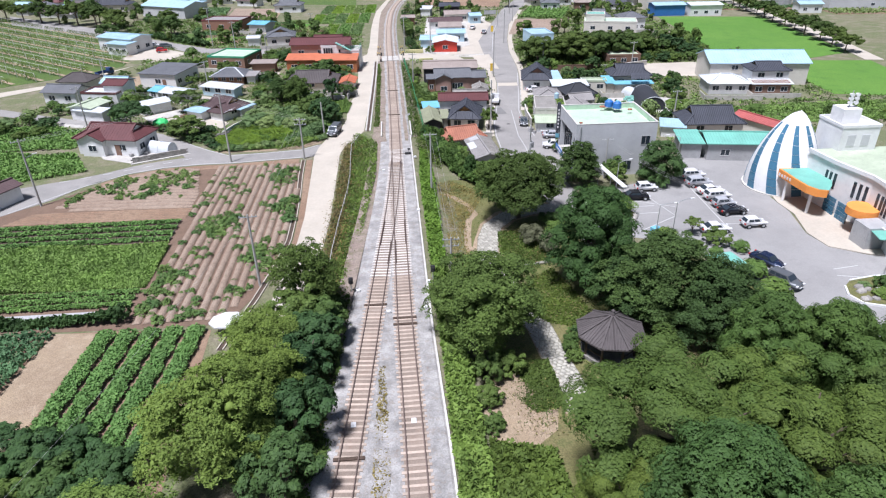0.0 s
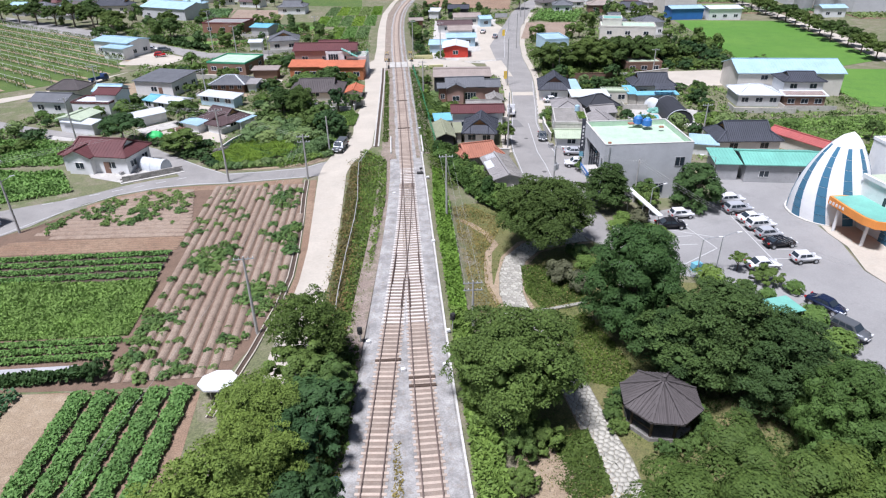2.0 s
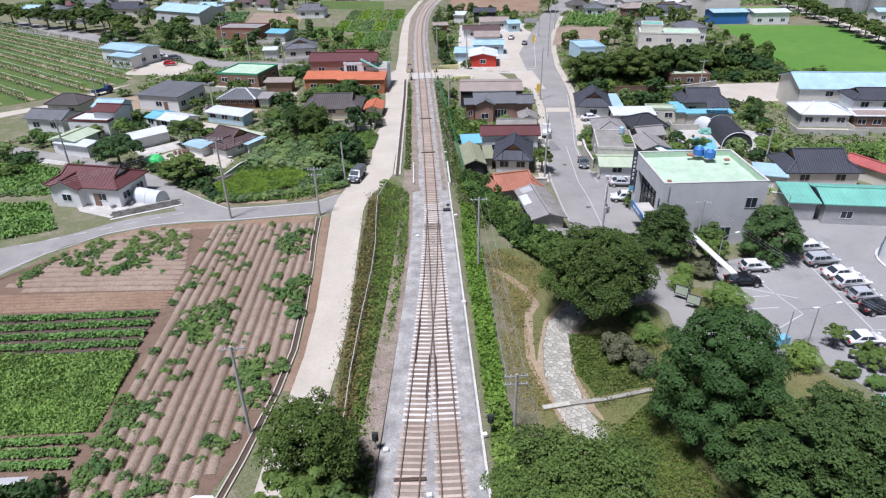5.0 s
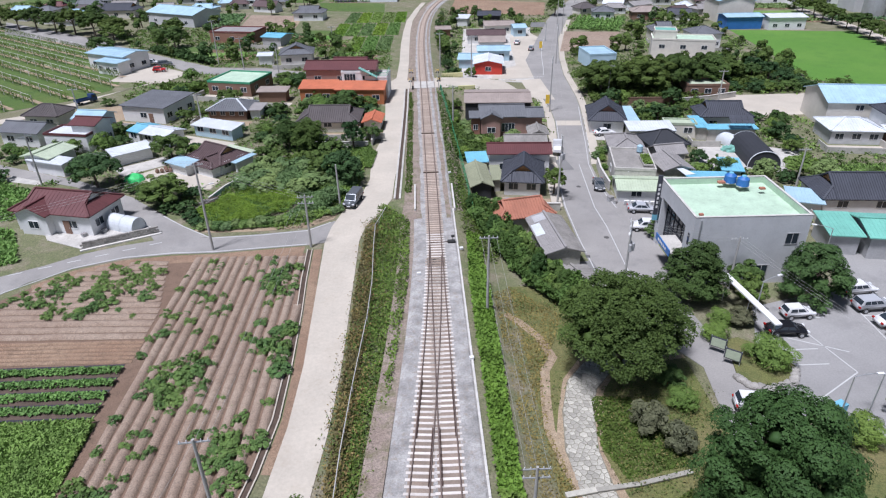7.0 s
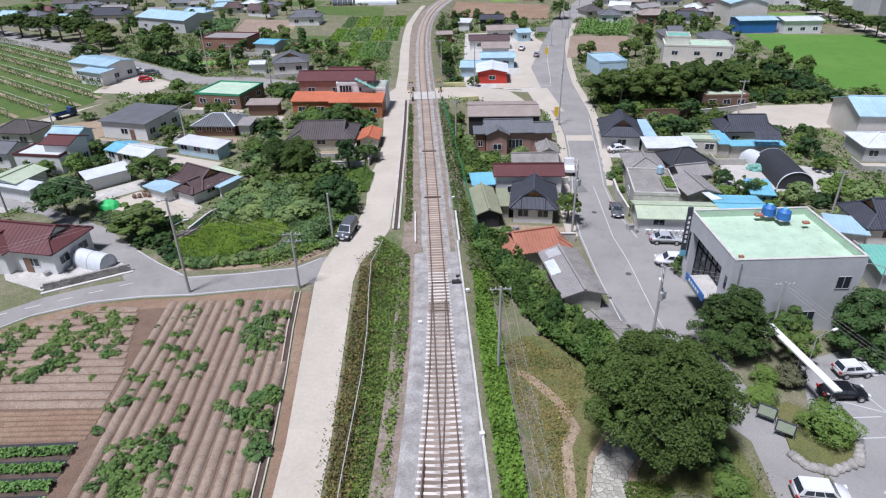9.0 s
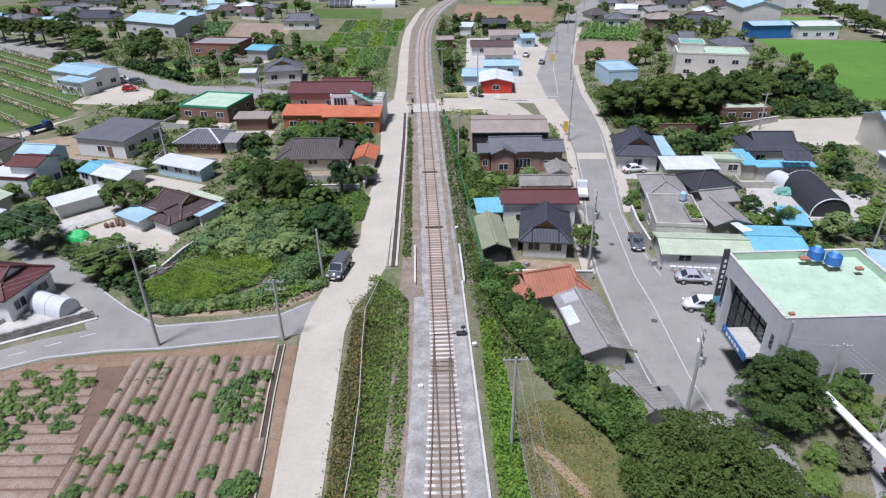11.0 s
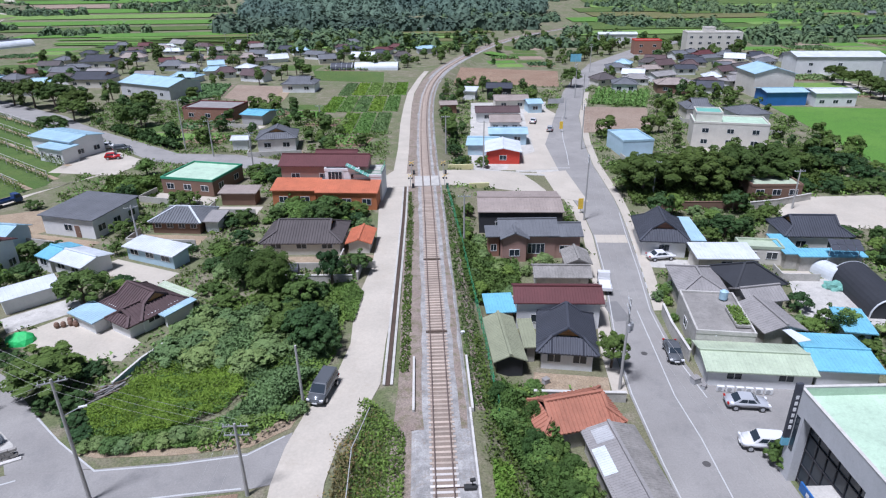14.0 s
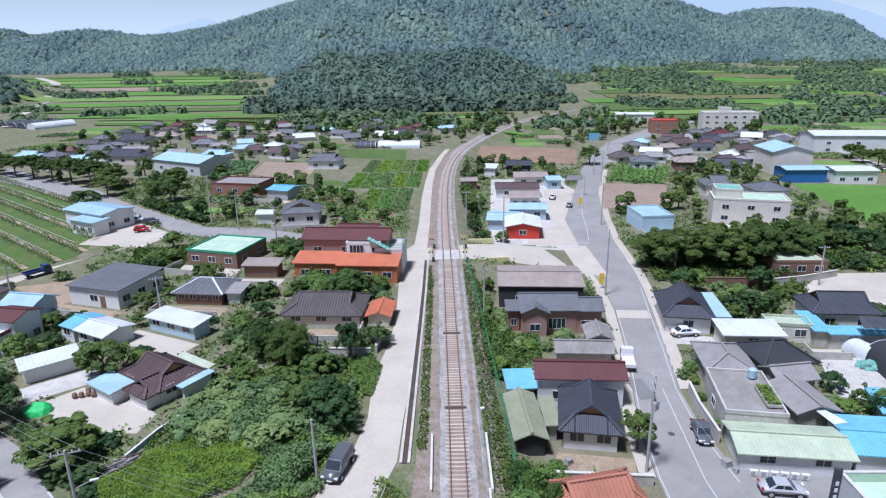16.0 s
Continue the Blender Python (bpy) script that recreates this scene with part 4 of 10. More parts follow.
def crop_rows(name, label, lines, size, height, width, per_m, leaf, seed):
    """Rows of leafy plants that close into hedges, as uncountable growth."""
    rng = np.random.default_rng(seed)
    out = []
    for (x0, y0), (x1, y1) in lines:
        ln = math.hypot(x1 - x0, y1 - y0)
        if ln < 0.5:
            continue
        n = int(ln * per_m)
        t = rng.uniform(0, 1, n)
        off = rng.uniform(-0.5, 0.5, n) * width * (1 + 0.15 * np.sin(t * ln * 2.1))
        hh = height * (0.45 + 0.55 * np.cos(np.clip(off / width, -0.5, 0.5) * 2.6)) * rng.uniform(0.6, 1.1, n)
        dx, dy = (x1 - x0) / ln, (y1 - y0) / ln
        out.append(np.stack((x0 + (x1 - x0) * t - dy * off, y0 + (y1 - y0) * t + dx * off, gz(x0, y0) + 0.1 + hh), axis=1))
    pos = np.concatenate(out)
    nrm = rng.normal(size=pos.shape) * 0.5 + np.array((0, 0, 0.7))
    return tagged(new(name, mesh_from(name, *leaf_tris(rng, pos, nrm, size), LEAF[leaf])), label, "crop", kind="stuff")


FIELD_F = ((-30.3, 92.2), (-16.9, 91.6), (-15.9, 82), (-15.2, 73), (-15.1, 62.4), (-17, 53), (-19.5, 45.5), (-29.5, 45.4), (-29.2, 59.5), (-29.9, 75))
sheet("field", ((-58, 75.5), (-52, 80.5), (-46, 88.6), (-40, 91.8), (-30, 92.8), (-16.5, 92.4), (-15, 80), (-14.6, 62), (-16, 52), (-18.8, 44.5), (-30, 44.6), (-60, 46)), 0.02, MAT["furrow"], "brown tilled field soil", "field")
lf = ridges("field_ridges", FIELD_F, 1.08, 90.5, 0.33, MAT["soil"], "brown ploughed ridges with sparse young plants", 3)
lg = ridges("field_ridges", ((-51.5, 76.6), (-30.6, 75.2), (-30.8, 80.2), (-33.5, 91), (-40, 91), (-46.2, 87.6)), 1.15, -2, 0.22, MAT["soil"], "brown ploughed ridges overgrown with weeds", 4)
ridges("field_ridges", ((-56, 71.8), (-30.4, 71.6), (-30.4, 74.8), (-53, 75.6)), 0.62, -1, 0.16, MAT["redsoil"], "reddish freshly tilled ridges", 5)
ld = ridges("field_ridges", ((-58, 64.4), (-30.6, 64.0), (-30.8, 71.2), (-58, 71.2)), 1.75, 0, 0.12, MAT["darkwood"], "dark mulch-film rows between crop plants", 6)
sheet("mulch_film", ((-58, 64.2), (-30.7, 63.8), (-30.9, 71.3), (-58, 71.3)), 0.05, MAT["blackwall"], "black plastic mulch film under crop rows", "film")
crop_rows("crop_rows", "dark green leafy crop in dense rows", ld, 0.2, 0.5, 0.85, 110, "crop", 11)
GREEN = ((-62, 53.4), (-29.9, 52.9), (-30.2, 63.4), (-62, 63.8))
sheet("field", GREEN, 0.05, MAT["grass"], "green undergrowth of a grain field", "field")
foliage("grain_crop", "tall dense bright green grain crop", GREEN, 50000, 0.19, 0.9, "grain", 12, "crop", up=0.15, scale=0.1)
lr = [((-62, y), (-30.2, y - 0.1)) for y in (52.0, 50.7, 49.4)]
crop_rows("crop_rows", "low green leafy crop in rows", lr, 0.2, 0.42, 0.75, 120, "crop", 13)
sheet("mulch_film", ((-62, 47.2), (-33, 47.4), (-33, 48.4), (-62, 48.3)), 0.06, MAT["gray"], "grey plastic film laid over a bed", "film")
foliage("hedge", "dark clipped row of field-edge bushes", ((-62, 45.4), (-30.5, 45.6), (-30.5, 47.1), (-62, 47.0)), 5200, 0.3, 1.2, "dark", 14, "hedge")
sheet("field", ((-62, 8), (-18, 8), (-20.2, 43.6), (-30, 44.4), (-62, 45.2)), 0.018, MAT["redsoil"], "brown field soil between crop beds", "field")
sheet("field", ((-36.6, 44.6), (-31.9, 44.2), (-32.6, 30), (-34.5, 15), (-42, 15), (-37.2, 33)), 0.03, MAT["dirt"], "bare trodden dirt strip between crops", "field")
lp = [((-30.7 + i * 2.28, 43.8), (-31.6 + i * 2.2, 14.0)) for i in range(5)]
crop_rows("crop_rows", "green bean rows in thick leafy beds", lp, 0.2, 0.65, 1.65, 300, "crop", 15)
foliage("leaf_crop", "tall green leafy crop block", ((-62, 18), (-38.6, 18), (-36.4, 44.4), (-62, 45)), 24000, 0.28, 1.0, "bluegreen", 16, "crop")

# young plants on the ridges, each a clump of leaves
rng = random.Random(21)
CROPS = []
for a, b in lf:
    ln = math.hypot(b[0] - a[0], b[1] - a[1])
    for i in range(int(ln / 0.9)):
        t = (i + rng.random()) * 0.9 / ln
        x, y = a[0] + (b[0] - a[0]) * t, a[1] + (b[1] - a[1]) * t
        d = noise.noise(Vector((x * 0.16, y * 0.11, 4.0)))
        if rng.random() < max(0.2, 0.36 + 1.15 * d) and inside(x, y, FIELD_F):
            CROPS.append((x, y, rng.uniform(0.24, 0.72) * (1.5 if d > 0.2 else 1.0)))
for a, b in lg:
    ln = math.hypot(b[0] - a[0], b[1] - a[1])
    for i in range(int(ln / 0.9)):
        t = (i + rng.random()) * 0.9 / ln
        x, y = a[0] + (b[0] - a[0]) * t, a[1] + (b[1] - a[1]) * t
        d = noise.noise(Vector((x * 0.2, y * 0.2, 8.0)))
        if rng.random() < (max(0.25, 0.5 + 0.8 * d) if y > 79.5 else 0.08):
            CROPS.append((x, y, rng.uniform(0.35, 0.85)))
for i, (x, y, r) in enumerate(CROPS):
    if i >= 300:
        break
    ob = tagged(new("crop_plant", crown("crop", i % 4)), "low leafy green field plant", "plant", "plants on the ridges")
    ob.matrix_world = pose(x, y, gz(x, y) + 0.1 + r * 0.3, 0, 0, i * 77) @ Matrix.Diagonal((r * rng.uniform(0.9, 1.7), r * rng.uniform(0.9, 1.5), r * rng.uniform(0.7, 1.2), 1))
rest = CROPS[300:]
if rest:
    vs, fs = [], []
    base = crown("crop", 0)
    co = np.empty(len(base.vertices) * 3, dtype=np.float32)
    base.vertices.foreach_get("co", co)
    co = co.reshape(-1, 3)[: 3 * 560]
    for i, (x, y, r) in enumerate(rest):
        a = i * 1.7
        c, s = math.cos(a), math.sin(a)
        p = co * np.array((r * 1.25, r * 1.25, r * 0.9))
        p = np.stack((p[:, 0] * c - p[:, 1] * s + x, p[:, 0] * s + p[:, 1] * c + y, p[:, 2] + gz(x, y) + 0.1 + r * 0.3), axis=1)
        fs.append(np.arange(len(co)).reshape(-1, 3) + len(co) * i)
        vs.append(p)
    tagged(new("crop_plants", mesh_from("crop_plants", np.concatenate(vs), np.concatenate(fs), LEAF["herb"])), "scattered low leafy field plants", "crop", kind="stuff")

# drainage channel between field and lane
CH = ((-16.25, 93.2), (-15.9, 86), (-15.35, 79), (-14.9, 70), (-14.75, 63), (-15.3, 57), (-16.6, 49), (-18.5, 40))
for off, w in ((-0.3, 0.06), (0.3, 0.06)):
    L, R = ribbon(CH, w)
    strip("channel_wall", [(x + off, y) for x, y in L], [(x + off, y) for x, y in R], 0.16, MAT["concrete_road"], "pale concrete rim of a field channel", "channel", step=3)
# Channel bed: one flat dark brown strip between the two rims.
L, R = ribbon(CH, 0.24)
strip("channel_bed", L, R, 0.04, MAT["darkwood"], "dark brown bed of a field channel", "channel", step=3)
L, R = ribbon([(x + 1.05, y) for x, y in CH[:6]], 0.55)
strip("verge", L, R, 0.035, MAT["redsoil"], "bare brown verge beside the lane", "verge", step=3)
# roadside gutter near the crossing
GUT = ((-5.45, 108), (-5.3, 118), (-5.15, 128), (-4.95, 140), (-4.75, 155), (-4.7, 171))
L, R = ribbon(GUT, 0.22)
strip("gutter", L, R, 0.075, MAT["darkwood"], "dark open roadside gutter", "gutter", step=3)
for o in (-0.38, 0.42):
    L, R = ribbon([(x + o, y) for x, y in GUT], 0.14)
    strip("gutter_rim", L, R, 0.2, MAT["concrete"], "grey concrete gutter rim", "gutter", step=3)

# park ground
sheet("field", ((8.3, 8), (8.3, 86), (11, 86), (16, 80), (24.5, 74), (24.5, 62), (36, 60), (42, 50), (45, 8)), 0.012, MAT["drygrass"], "olive and dry park grass", "lawn")
sheet("path", ((8.1, 37.3), (11.2, 37.0), (14.2, 37), (13.4, 30), (12.9, 28.2), (10.8, 26.5), (6.9, 27), (6.5, 31)), 0.03, MAT["dirt"], "bare trodden park soil", "path")
SOIL = ((7.3, 80.3), (8.8, 78.6), (10.4, 75.8), (11.2, 72.4), (10.0, 70.4), (9.4, 66.6), (9.0, 62.5), (9.6, 58.5), (10.6, 54), (12.2, 48), (13.6, 43), (14.2, 36), (14.6, 30))
L, R = ribbon(SOIL, 0.48)
strip("path", L, R, 0.03, MAT["dirt"], "narrow trodden dirt path", "path")
PAVED = ((15.5, 30), (15.6, 34), (15.0, 38), (14.6, 43), (13.4, 49), (11.6, 55), (11.3, 60), (12.0, 64.5), (13.2, 68.2), (15.8, 71.2), (19.5, 72.8), (24.5, 73.6))
L, R = ribbon([(x + 0.3 * math.sin(y * 0.5), y) for x, y in PAVED], 2.0)
strip("path", L, R, 0.016, MAT["dirt"], "pale trodden earth margins of a park path", "path")
L, R = ribbon(PAVED, 1.45)
flag_path = strip("path", L, R, 0.025, MAT["joint"], "flagstone park path set in pale mortar", "path")


# ---- houses ----
FOOT = []


def roof_faces(kind, W, D, ze, rise, axis):
    """Faces (eave edge first), ridge lines and gable triangles of a roof over a 2W x 2D eave rectangle."""
    if axis == "y":
        W, D = D, W
    zr = ze + rise
    faces, lines, gab = [], [], []
    if kind == "gable":
        faces = [[(-W, -D, ze), (W, -D, ze), (W, 0, zr), (-W, 0, zr)], [(W, D, ze), (-W, D, ze), (-W, 0, zr), (W, 0, zr)]]
        lines = [((-W, 0, zr), (W, 0, zr))]
    elif kind == "hip":
        R = max(0.3, W - D * 0.9)
        faces = [[(-W, -D, ze), (W, -D, ze), (R, 0, zr), (-R, 0, zr)], [(W, D, ze), (-W, D, ze), (-R, 0, zr), (R, 0, zr)], [(W, -D, ze), (W, D, ze), (R, 0, zr)], [(-W, D, ze), (-W, -D, ze), (-R, 0, zr)]]
        lines = [((-R, 0, zr), (R, 0, zr))] + [((sx * R, 0, zr), (sx * W, sy * D, ze)) for sx in (-1, 1) for sy in (-1, 1)]
    elif kind == "hipgable":
        f = 0.5
        Di, zi = D * f, ze + rise * (1 - f)
        R = max(0.4, W - (D - Di) * 1.0)
        faces = [[(-W, -D, ze), (W, -D, ze), (R, -Di, zi), (R, 0, zr), (-R, 0, zr), (-R, -Di, zi)], [(W, D, ze), (-W, D, ze), (-R, Di, zi), (-R, 0, zr), (R, 0, zr), (R, Di, zi)],
                 [(W, -D, ze), (W, D, ze), (R, Di, zi), (R, -Di, zi)], [(-W, D, ze), (-W, -D, ze), (-R, -Di, zi), (-R, Di, zi)]]
        lines = [((-R, 0, zr), (R, 0, zr))] + [((sx * R, sy * Di, zi), (sx * W, sy * D, ze)) for sx in (-1, 1) for sy in (-1, 1)] + [((sx * R, 0, zr), (sx * R, sy * Di, zi)) for sx in (-1, 1) for sy in (-1, 1)]
        gab = [[(s * (R - 0.25), -Di, zi), (s * (R - 0.25), Di, zi), (s * (R - 0.25), 0, zr)] for s in (-1, 1)]
    elif kind == "shed":
        faces = [[(-W, -D, ze), (W, -D, ze), (W, D, zr), (-W, D, zr)]]
    if axis == "y":
        q = lambda p: (-p[1], p[0], p[2])
        faces, lines, gab = [[q(p) for p in f] for f in faces], [tuple(q(p) for p in l) for l in lines], [[q(p) for p in g] for g in gab]
    return faces, lines, gab


def window_part(parent, x, y, z, w, h, side, panes=2, frame_mat="white"):
    """A window on the wall that faces side, with a raised frame and dark panes."""
    bm = bmesh.new()
    t = 0.06
    bars = [(-w / 2, -w / 2 + t)] + [(-w / 2 + w * i / panes - t / 2, -w / 2 + w * i / panes + t / 2) for i in range(1, panes)] + [(w / 2 - t, w / 2)]
    xs, zs = [v for b in bars for v in b], (0, t, h - t, h)
    # one welded frame: front and back grids with an opening for each pane, closed round every edge
    gf, gb = ([[bm.verts.new((a, yy, c)) for c in zs] for a in xs] for yy in (-0.06, 0.01))
    for g in (gf, gb):
        for a in range(len(xs) - 1):
            for c in range(3):
                if a % 2 == 0 or c != 1:
                    bm.faces.new((g[a][c], g[a + 1][c], g[a + 1][c + 1], g[a][c + 1]))
    for a in range(len(xs) - 1):
        for c in ((0, 3) if a % 2 == 0 else (0, 1, 2, 3)):
            bm.faces.new((gf[a][c], gf[a + 1][c], gb[a + 1][c], gb[a][c]))
    for a in range(len(xs)):
        for c in ((0, 1, 2) if a in (0, len(xs) - 1) else (1,)):
            bm.faces.new((gf[a][c], gf[a][c + 1], gb[a][c + 1], gb[a][c]))
    o = part("window", bm, MAT[frame_mat], parent)
    o.location, o.rotation_euler = (x, y, z), (0, 0, {"s": 0, "e": math.pi / 2, "n": math.pi, "w": -math.pi / 2}[side])
    for b0, b1 in zip(bars, bars[1:]):
        bm = bmesh.new()
        block(bm, b0[1], b1[0], -0.02, 0.0, t, h - t)
        part("pane", bm, MAT["glass"], o)
    return o


def house(label, x, y, w, d, rot, eave, kind="gable", rise=1.4, wall="white", roof="grayroof", axis="x", over=0.45, rib=0.5, win="ssee", door="", parent=None, name="house", category="house",
          gable_mat=None, cap=None, parapet=None, z0=None, storey=2.7, tile=False, off=(0, 0), group=""):
    """A house block. w x d is its roof's plan, eave the absolute height of its eaves, rot in degrees; win: a letter for each window and the wall that it is in."""
    if parent is None:
        g = gz(x, y) - 0.05 if z0 is None else z0
        t = thing(name, x, y, g, rot, label, category, group)
        FOOT.append((x, y, radians(rot), w / 2 + 0.6, d / 2 + 0.6))
        ox = oy = 0.0
    else:
        t, g = parent, parent.location.z
        ox, oy = off
    ze = eave - g
    if kind == "flat":
        over = 0.0
    bw, bd = w / 2 - over, d / 2 - over
    base = (z0 - g) if (parent is not None and z0 is not None) else 0.0
    drop = over * rise / max(0.5, (d / 2 if axis == "x" else w / 2)) if kind not in ("flat",) else 0.0
    bm = bmesh.new()
    if kind in ("gable", "shed"):
        along_x = axis == "x"
        hd, hw = (bd, bw) if along_x else (bw, bd)
        if kind == "gable":
            prof = [(-hd, base), (hd, base), (hd, ze), (0, ze + rise - drop - 0.12), (-hd, ze)]
        else:
            prof = [(-hd, base), (hd, base), (hd, ze + rise - 0.15), (-hd, ze)]
        rings = []
        for sx in (-hw, hw):
            rings.append([bm.verts.new((sx, a, b) if along_x else (-a, sx, b)) for a, b in prof])
        bm.faces.new(rings[0]), bm.faces.new(rings[1][::-1])
        for i in range(len(prof)):
            bm.faces.new((rings[0][i], rings[0][(i + 1) % len(prof)], rings[1][(i + 1) % len(prof)], rings[1][i]))
    else:
        block(bm, -bw, bw, -bd, bd, base, ze)
    for v in bm.verts:
        v.co.x += ox
        v.co.y += oy
    part("wall", bm, MAT[wall], t)
    if kind == "flat":
        bm = bmesh.new()
        block(bm, ox - bw + 0.18, ox + bw - 0.18, oy - bd + 0.18, oy + bd - 0.18, ze - 0.02, ze + 0.05)
        part("roof", bm, MAT[roof], t, "flat painted roof")
        p = parapet or wall
        for a in ((-bw - 0.06, bw + 0.06, -bd - 0.06, -bd + 0.16), (-bw - 0.06, bw + 0.06, bd - 0.16, bd + 0.06), (-bw - 0.06, -bw + 0.16, -bd + 0.16, bd - 0.16), (bw - 0.16, bw + 0.06, -bd + 0.16, bd - 0.16)):
            bm = bmesh.new()
            block(bm, ox + a[0], ox + a[1], oy + a[2], oy + a[3], ze - 0.1, ze + 0.35)
            part("parapet", bm, MAT[p], t)
    else:
        faces, lines, gab = roof_faces(kind, w / 2, d / 2, ze - drop + 0.05, rise, axis)
        mv = lambda p: Vector((p[0] + ox, p[1] + oy, p[2]))
        for f in faces:
            bm = bmesh.new()
            slope_mesh(bm, [mv(p) for p in f], 0.14, rib, 0.22 if tile else 0.09, 0.09 if tile else 0.032)
            part("roof_slope", bm, MAT[roof], t, "tiled roof slope" if tile else "")
        if lines:
            for a, b in lines:
                bm = bmesh.new()
                bar(bm, mv(a) + Vector((0, 0, 0.06)), mv(b) + Vector((0, 0, 0.06)), 0.3, 0.2)
                part("ridge_cap", bm, MAT[cap or roof], t)
        for gtri in gab:
            bm = bmesh.new()
            p = [mv(q) for q in gtri]
            c = sum(p, Vector()) / 3
            vs = [bm.verts.new(q + (c - q) * 0.08) for q in p]
            fc = bm.faces.new(vs)
            ex = bmesh.ops.extrude_face_region(bm, geom=[fc])
            nrm = (p[1] - p[0]).cross(p[2] - p[0]).normalized() * 0.12
            bmesh.ops.translate(bm, verts=[v for v in ex["geom"] if isinstance(v, bmesh.types.BMVert)], vec=nrm)
            part("gable_panel", bm, MAT[gable_mat or "wood"], t)
    count = {}
    for k in win:
        count[k] = count.get(k, 0) + 1
    for side, n in count.items():
        span = 2 * (bw if side in "sn" else bd)
        levels = max(1, int((ze - base + 0.3) / storey))
        per = -(-n // levels)
        i = 0
        for lv in range(levels):
            for k in range(per):
                if i >= n:
                    break
                i += 1
                u = -span / 2 + span * (k + 0.5) / per
                ww = min(1.6, span / per * 0.55)
                z = base + lv * storey + 1.0
                if z + 1.2 > ze + 0.1:
                    continue
                pos = {"s": (ox + u, oy - bd), "n": (ox - u, oy + bd), "e": (ox + bw, oy + u), "w": (ox - bw, oy - u)}[side]
                window_part(t, pos[0], pos[1], z, ww, 1.15, side)
    if door:
        bm = bmesh.new()
        block(bm, -0.5, 0.5, -0.07, 0.0, 0, 2.05)
        u = bw * 0.35
        o = part("door", bm, MAT["darkred" if door.isupper() else "brownwall"], t)
        s = door.lower()
        o.location = {"s": (ox + u, oy - bd, base), "e": (ox + bw, oy + u * 0.5, base), "w": (ox - bw, oy, base)}[s] if s in "sew" else (0, 0, 0)
        o.rotation_euler = (0, 0, {"s": 0, "e": math.pi / 2, "w": -math.pi / 2}[s])
        bm = bmesh.new()
        block(bm, 0.32, 0.38, -0.12, -0.07, 0.95, 1.1)
        part("door_handle", bm, MAT["steel"], o)
    return t


# field side of the railway
h = house("white farmhouse with a dark red hipped roof", -51.0, 103.6, 12.6, 7.4, -14, 2.9, "hipgable", 1.9, "white", "maroon", cap="maroon", gable_mat="white", rib=0.55, win="sswee", door="s")
house("", 0, 0, 5.2, 4.2, 0, 2.9, "gable", 1.2, "white", "maroon", "y", parent=h, off=(-2.2, -2.6), rib=0.55, win="s")
h = house("white bungalow with a brown tiled hip-and-gable roof", -36.1, 124.3, 8.6, 6.6, -34, 1.7, "hipgable", 2.0, "white", "brownroof", tile=True, rib=0.42, win="ssee")
house("", 0, 0, 4.4, 4.6, 0, 1.65, "hipgable", 1.3, "white", "brownroof", "y", parent=h, off=(1.9, -2.7), tile=True, rib=0.42, win="see")
house("", 0, 0, 5.2, 3.2, 0, 1.45, "shed", 0.2, "white", "skyblue", parent=h, off=(-3.0, -4.9), rib=0.4, win="")
house("", 0, 0, 1.3, 4.6, 0, 1.45, "shed", 0.15, "white", "skyblue", parent=h, off=(4.9, 1.2), rib=0.4, win="")
house("", 0, 0, 6.4, 1.2, 0, 1.6, "shed", 0.15, "white", "paleroof", parent=h, off=(1.0, 4.0), rib=0.4, win="")
house("white box house with a low grey single-pitch metal roof", -56.8, 155.0, 10.8, 10.8, -18, 3.0, "shed", 0.5, "white", "grayroof", over=0.4, win="seee", door="s", rib=0.6)
h = house("small brick house with a blue-grey hipped roof", -41.0, 153.6, 8.8, 7.4, -7, 1.8, "hip", 1.5, "brownwall", "grayroof", tile=True, rib=0.45, cap="whiteroof", win="ssss")
house("", 0, 0, 3.0, 4.6, 0, 1.7, "shed", 0.3, "white", "asbestos", parent=h, off=(5.6, -0.6), win="")
h = house("long shed with a white and pale blue metal roof", -49.9, 137.3, 6.8, 5.4, -28, 1.9, "gable", 0.6, "white", "whiteroof", win="ss", rib=0.45)
house("", 0, 0, 3.2, 5.4, 0, 1.9, "gable", 0.6, "white", "blueroof", parent=h, off=(-4.9, 0.0), win="s", rib=0.45, over=0.2)
house("long low house with a pale metal roof", -40.5, 140.2, 10.0, 3.8, -26, 1.9, "shed", 0.4, "bluewall", "whiteroof", win="sss", rib=0.45)
house("low shed with a white metal roof", -52.2, 127.9, 7.0, 3.6, 40, 1.8, "shed", 0.4, "white", "whiteroof", win="", name="shed", category="shed")
house("house with a green-rimmed flat roof and dark brick walls", -44.4, 174.7, 11.0, 10.7, -16, 2.6, "flat", 0, "brownwall", "mint", parapet="deepgreen", win="sssee")
house("low shed with a brown metal roof", -34.6, 164.6, 7.0, 4.0, -4, 2.1, "shed", 0.3, "brownwall", "tanroof", win="", name="shed", category="shed")
h = house("two-storey house with orange brick and dark red roofs", -14.6, 161.6, 11.2, 5.0, -5, 3.0, "shed", 0.8, "orangebrick", "orangeroof", win="sss", rib=0.4, over=0.3)
house("", 0, 0, 8.4, 5.0, 0, 3.0, "shed", 0.8, "orangebrick", "orangeroof", parent=h, off=(-9.6, 1.0), win="ss", rib=0.4, over=0.3)
house("", 0, 0, 16.6, 7.0, 0, 6.0, "gable", 1.3, "pinkwall", "maroon", parent=h, off=(-5.2, 7.0), win="ssssss", rib=0.45)
house("", 0, 0, 8.0, 4.6, 0, 6.9, "gable", 0.8, "white", "maroon", parent=h, off=(-3.4, 8.4), win="", rib=0.45)
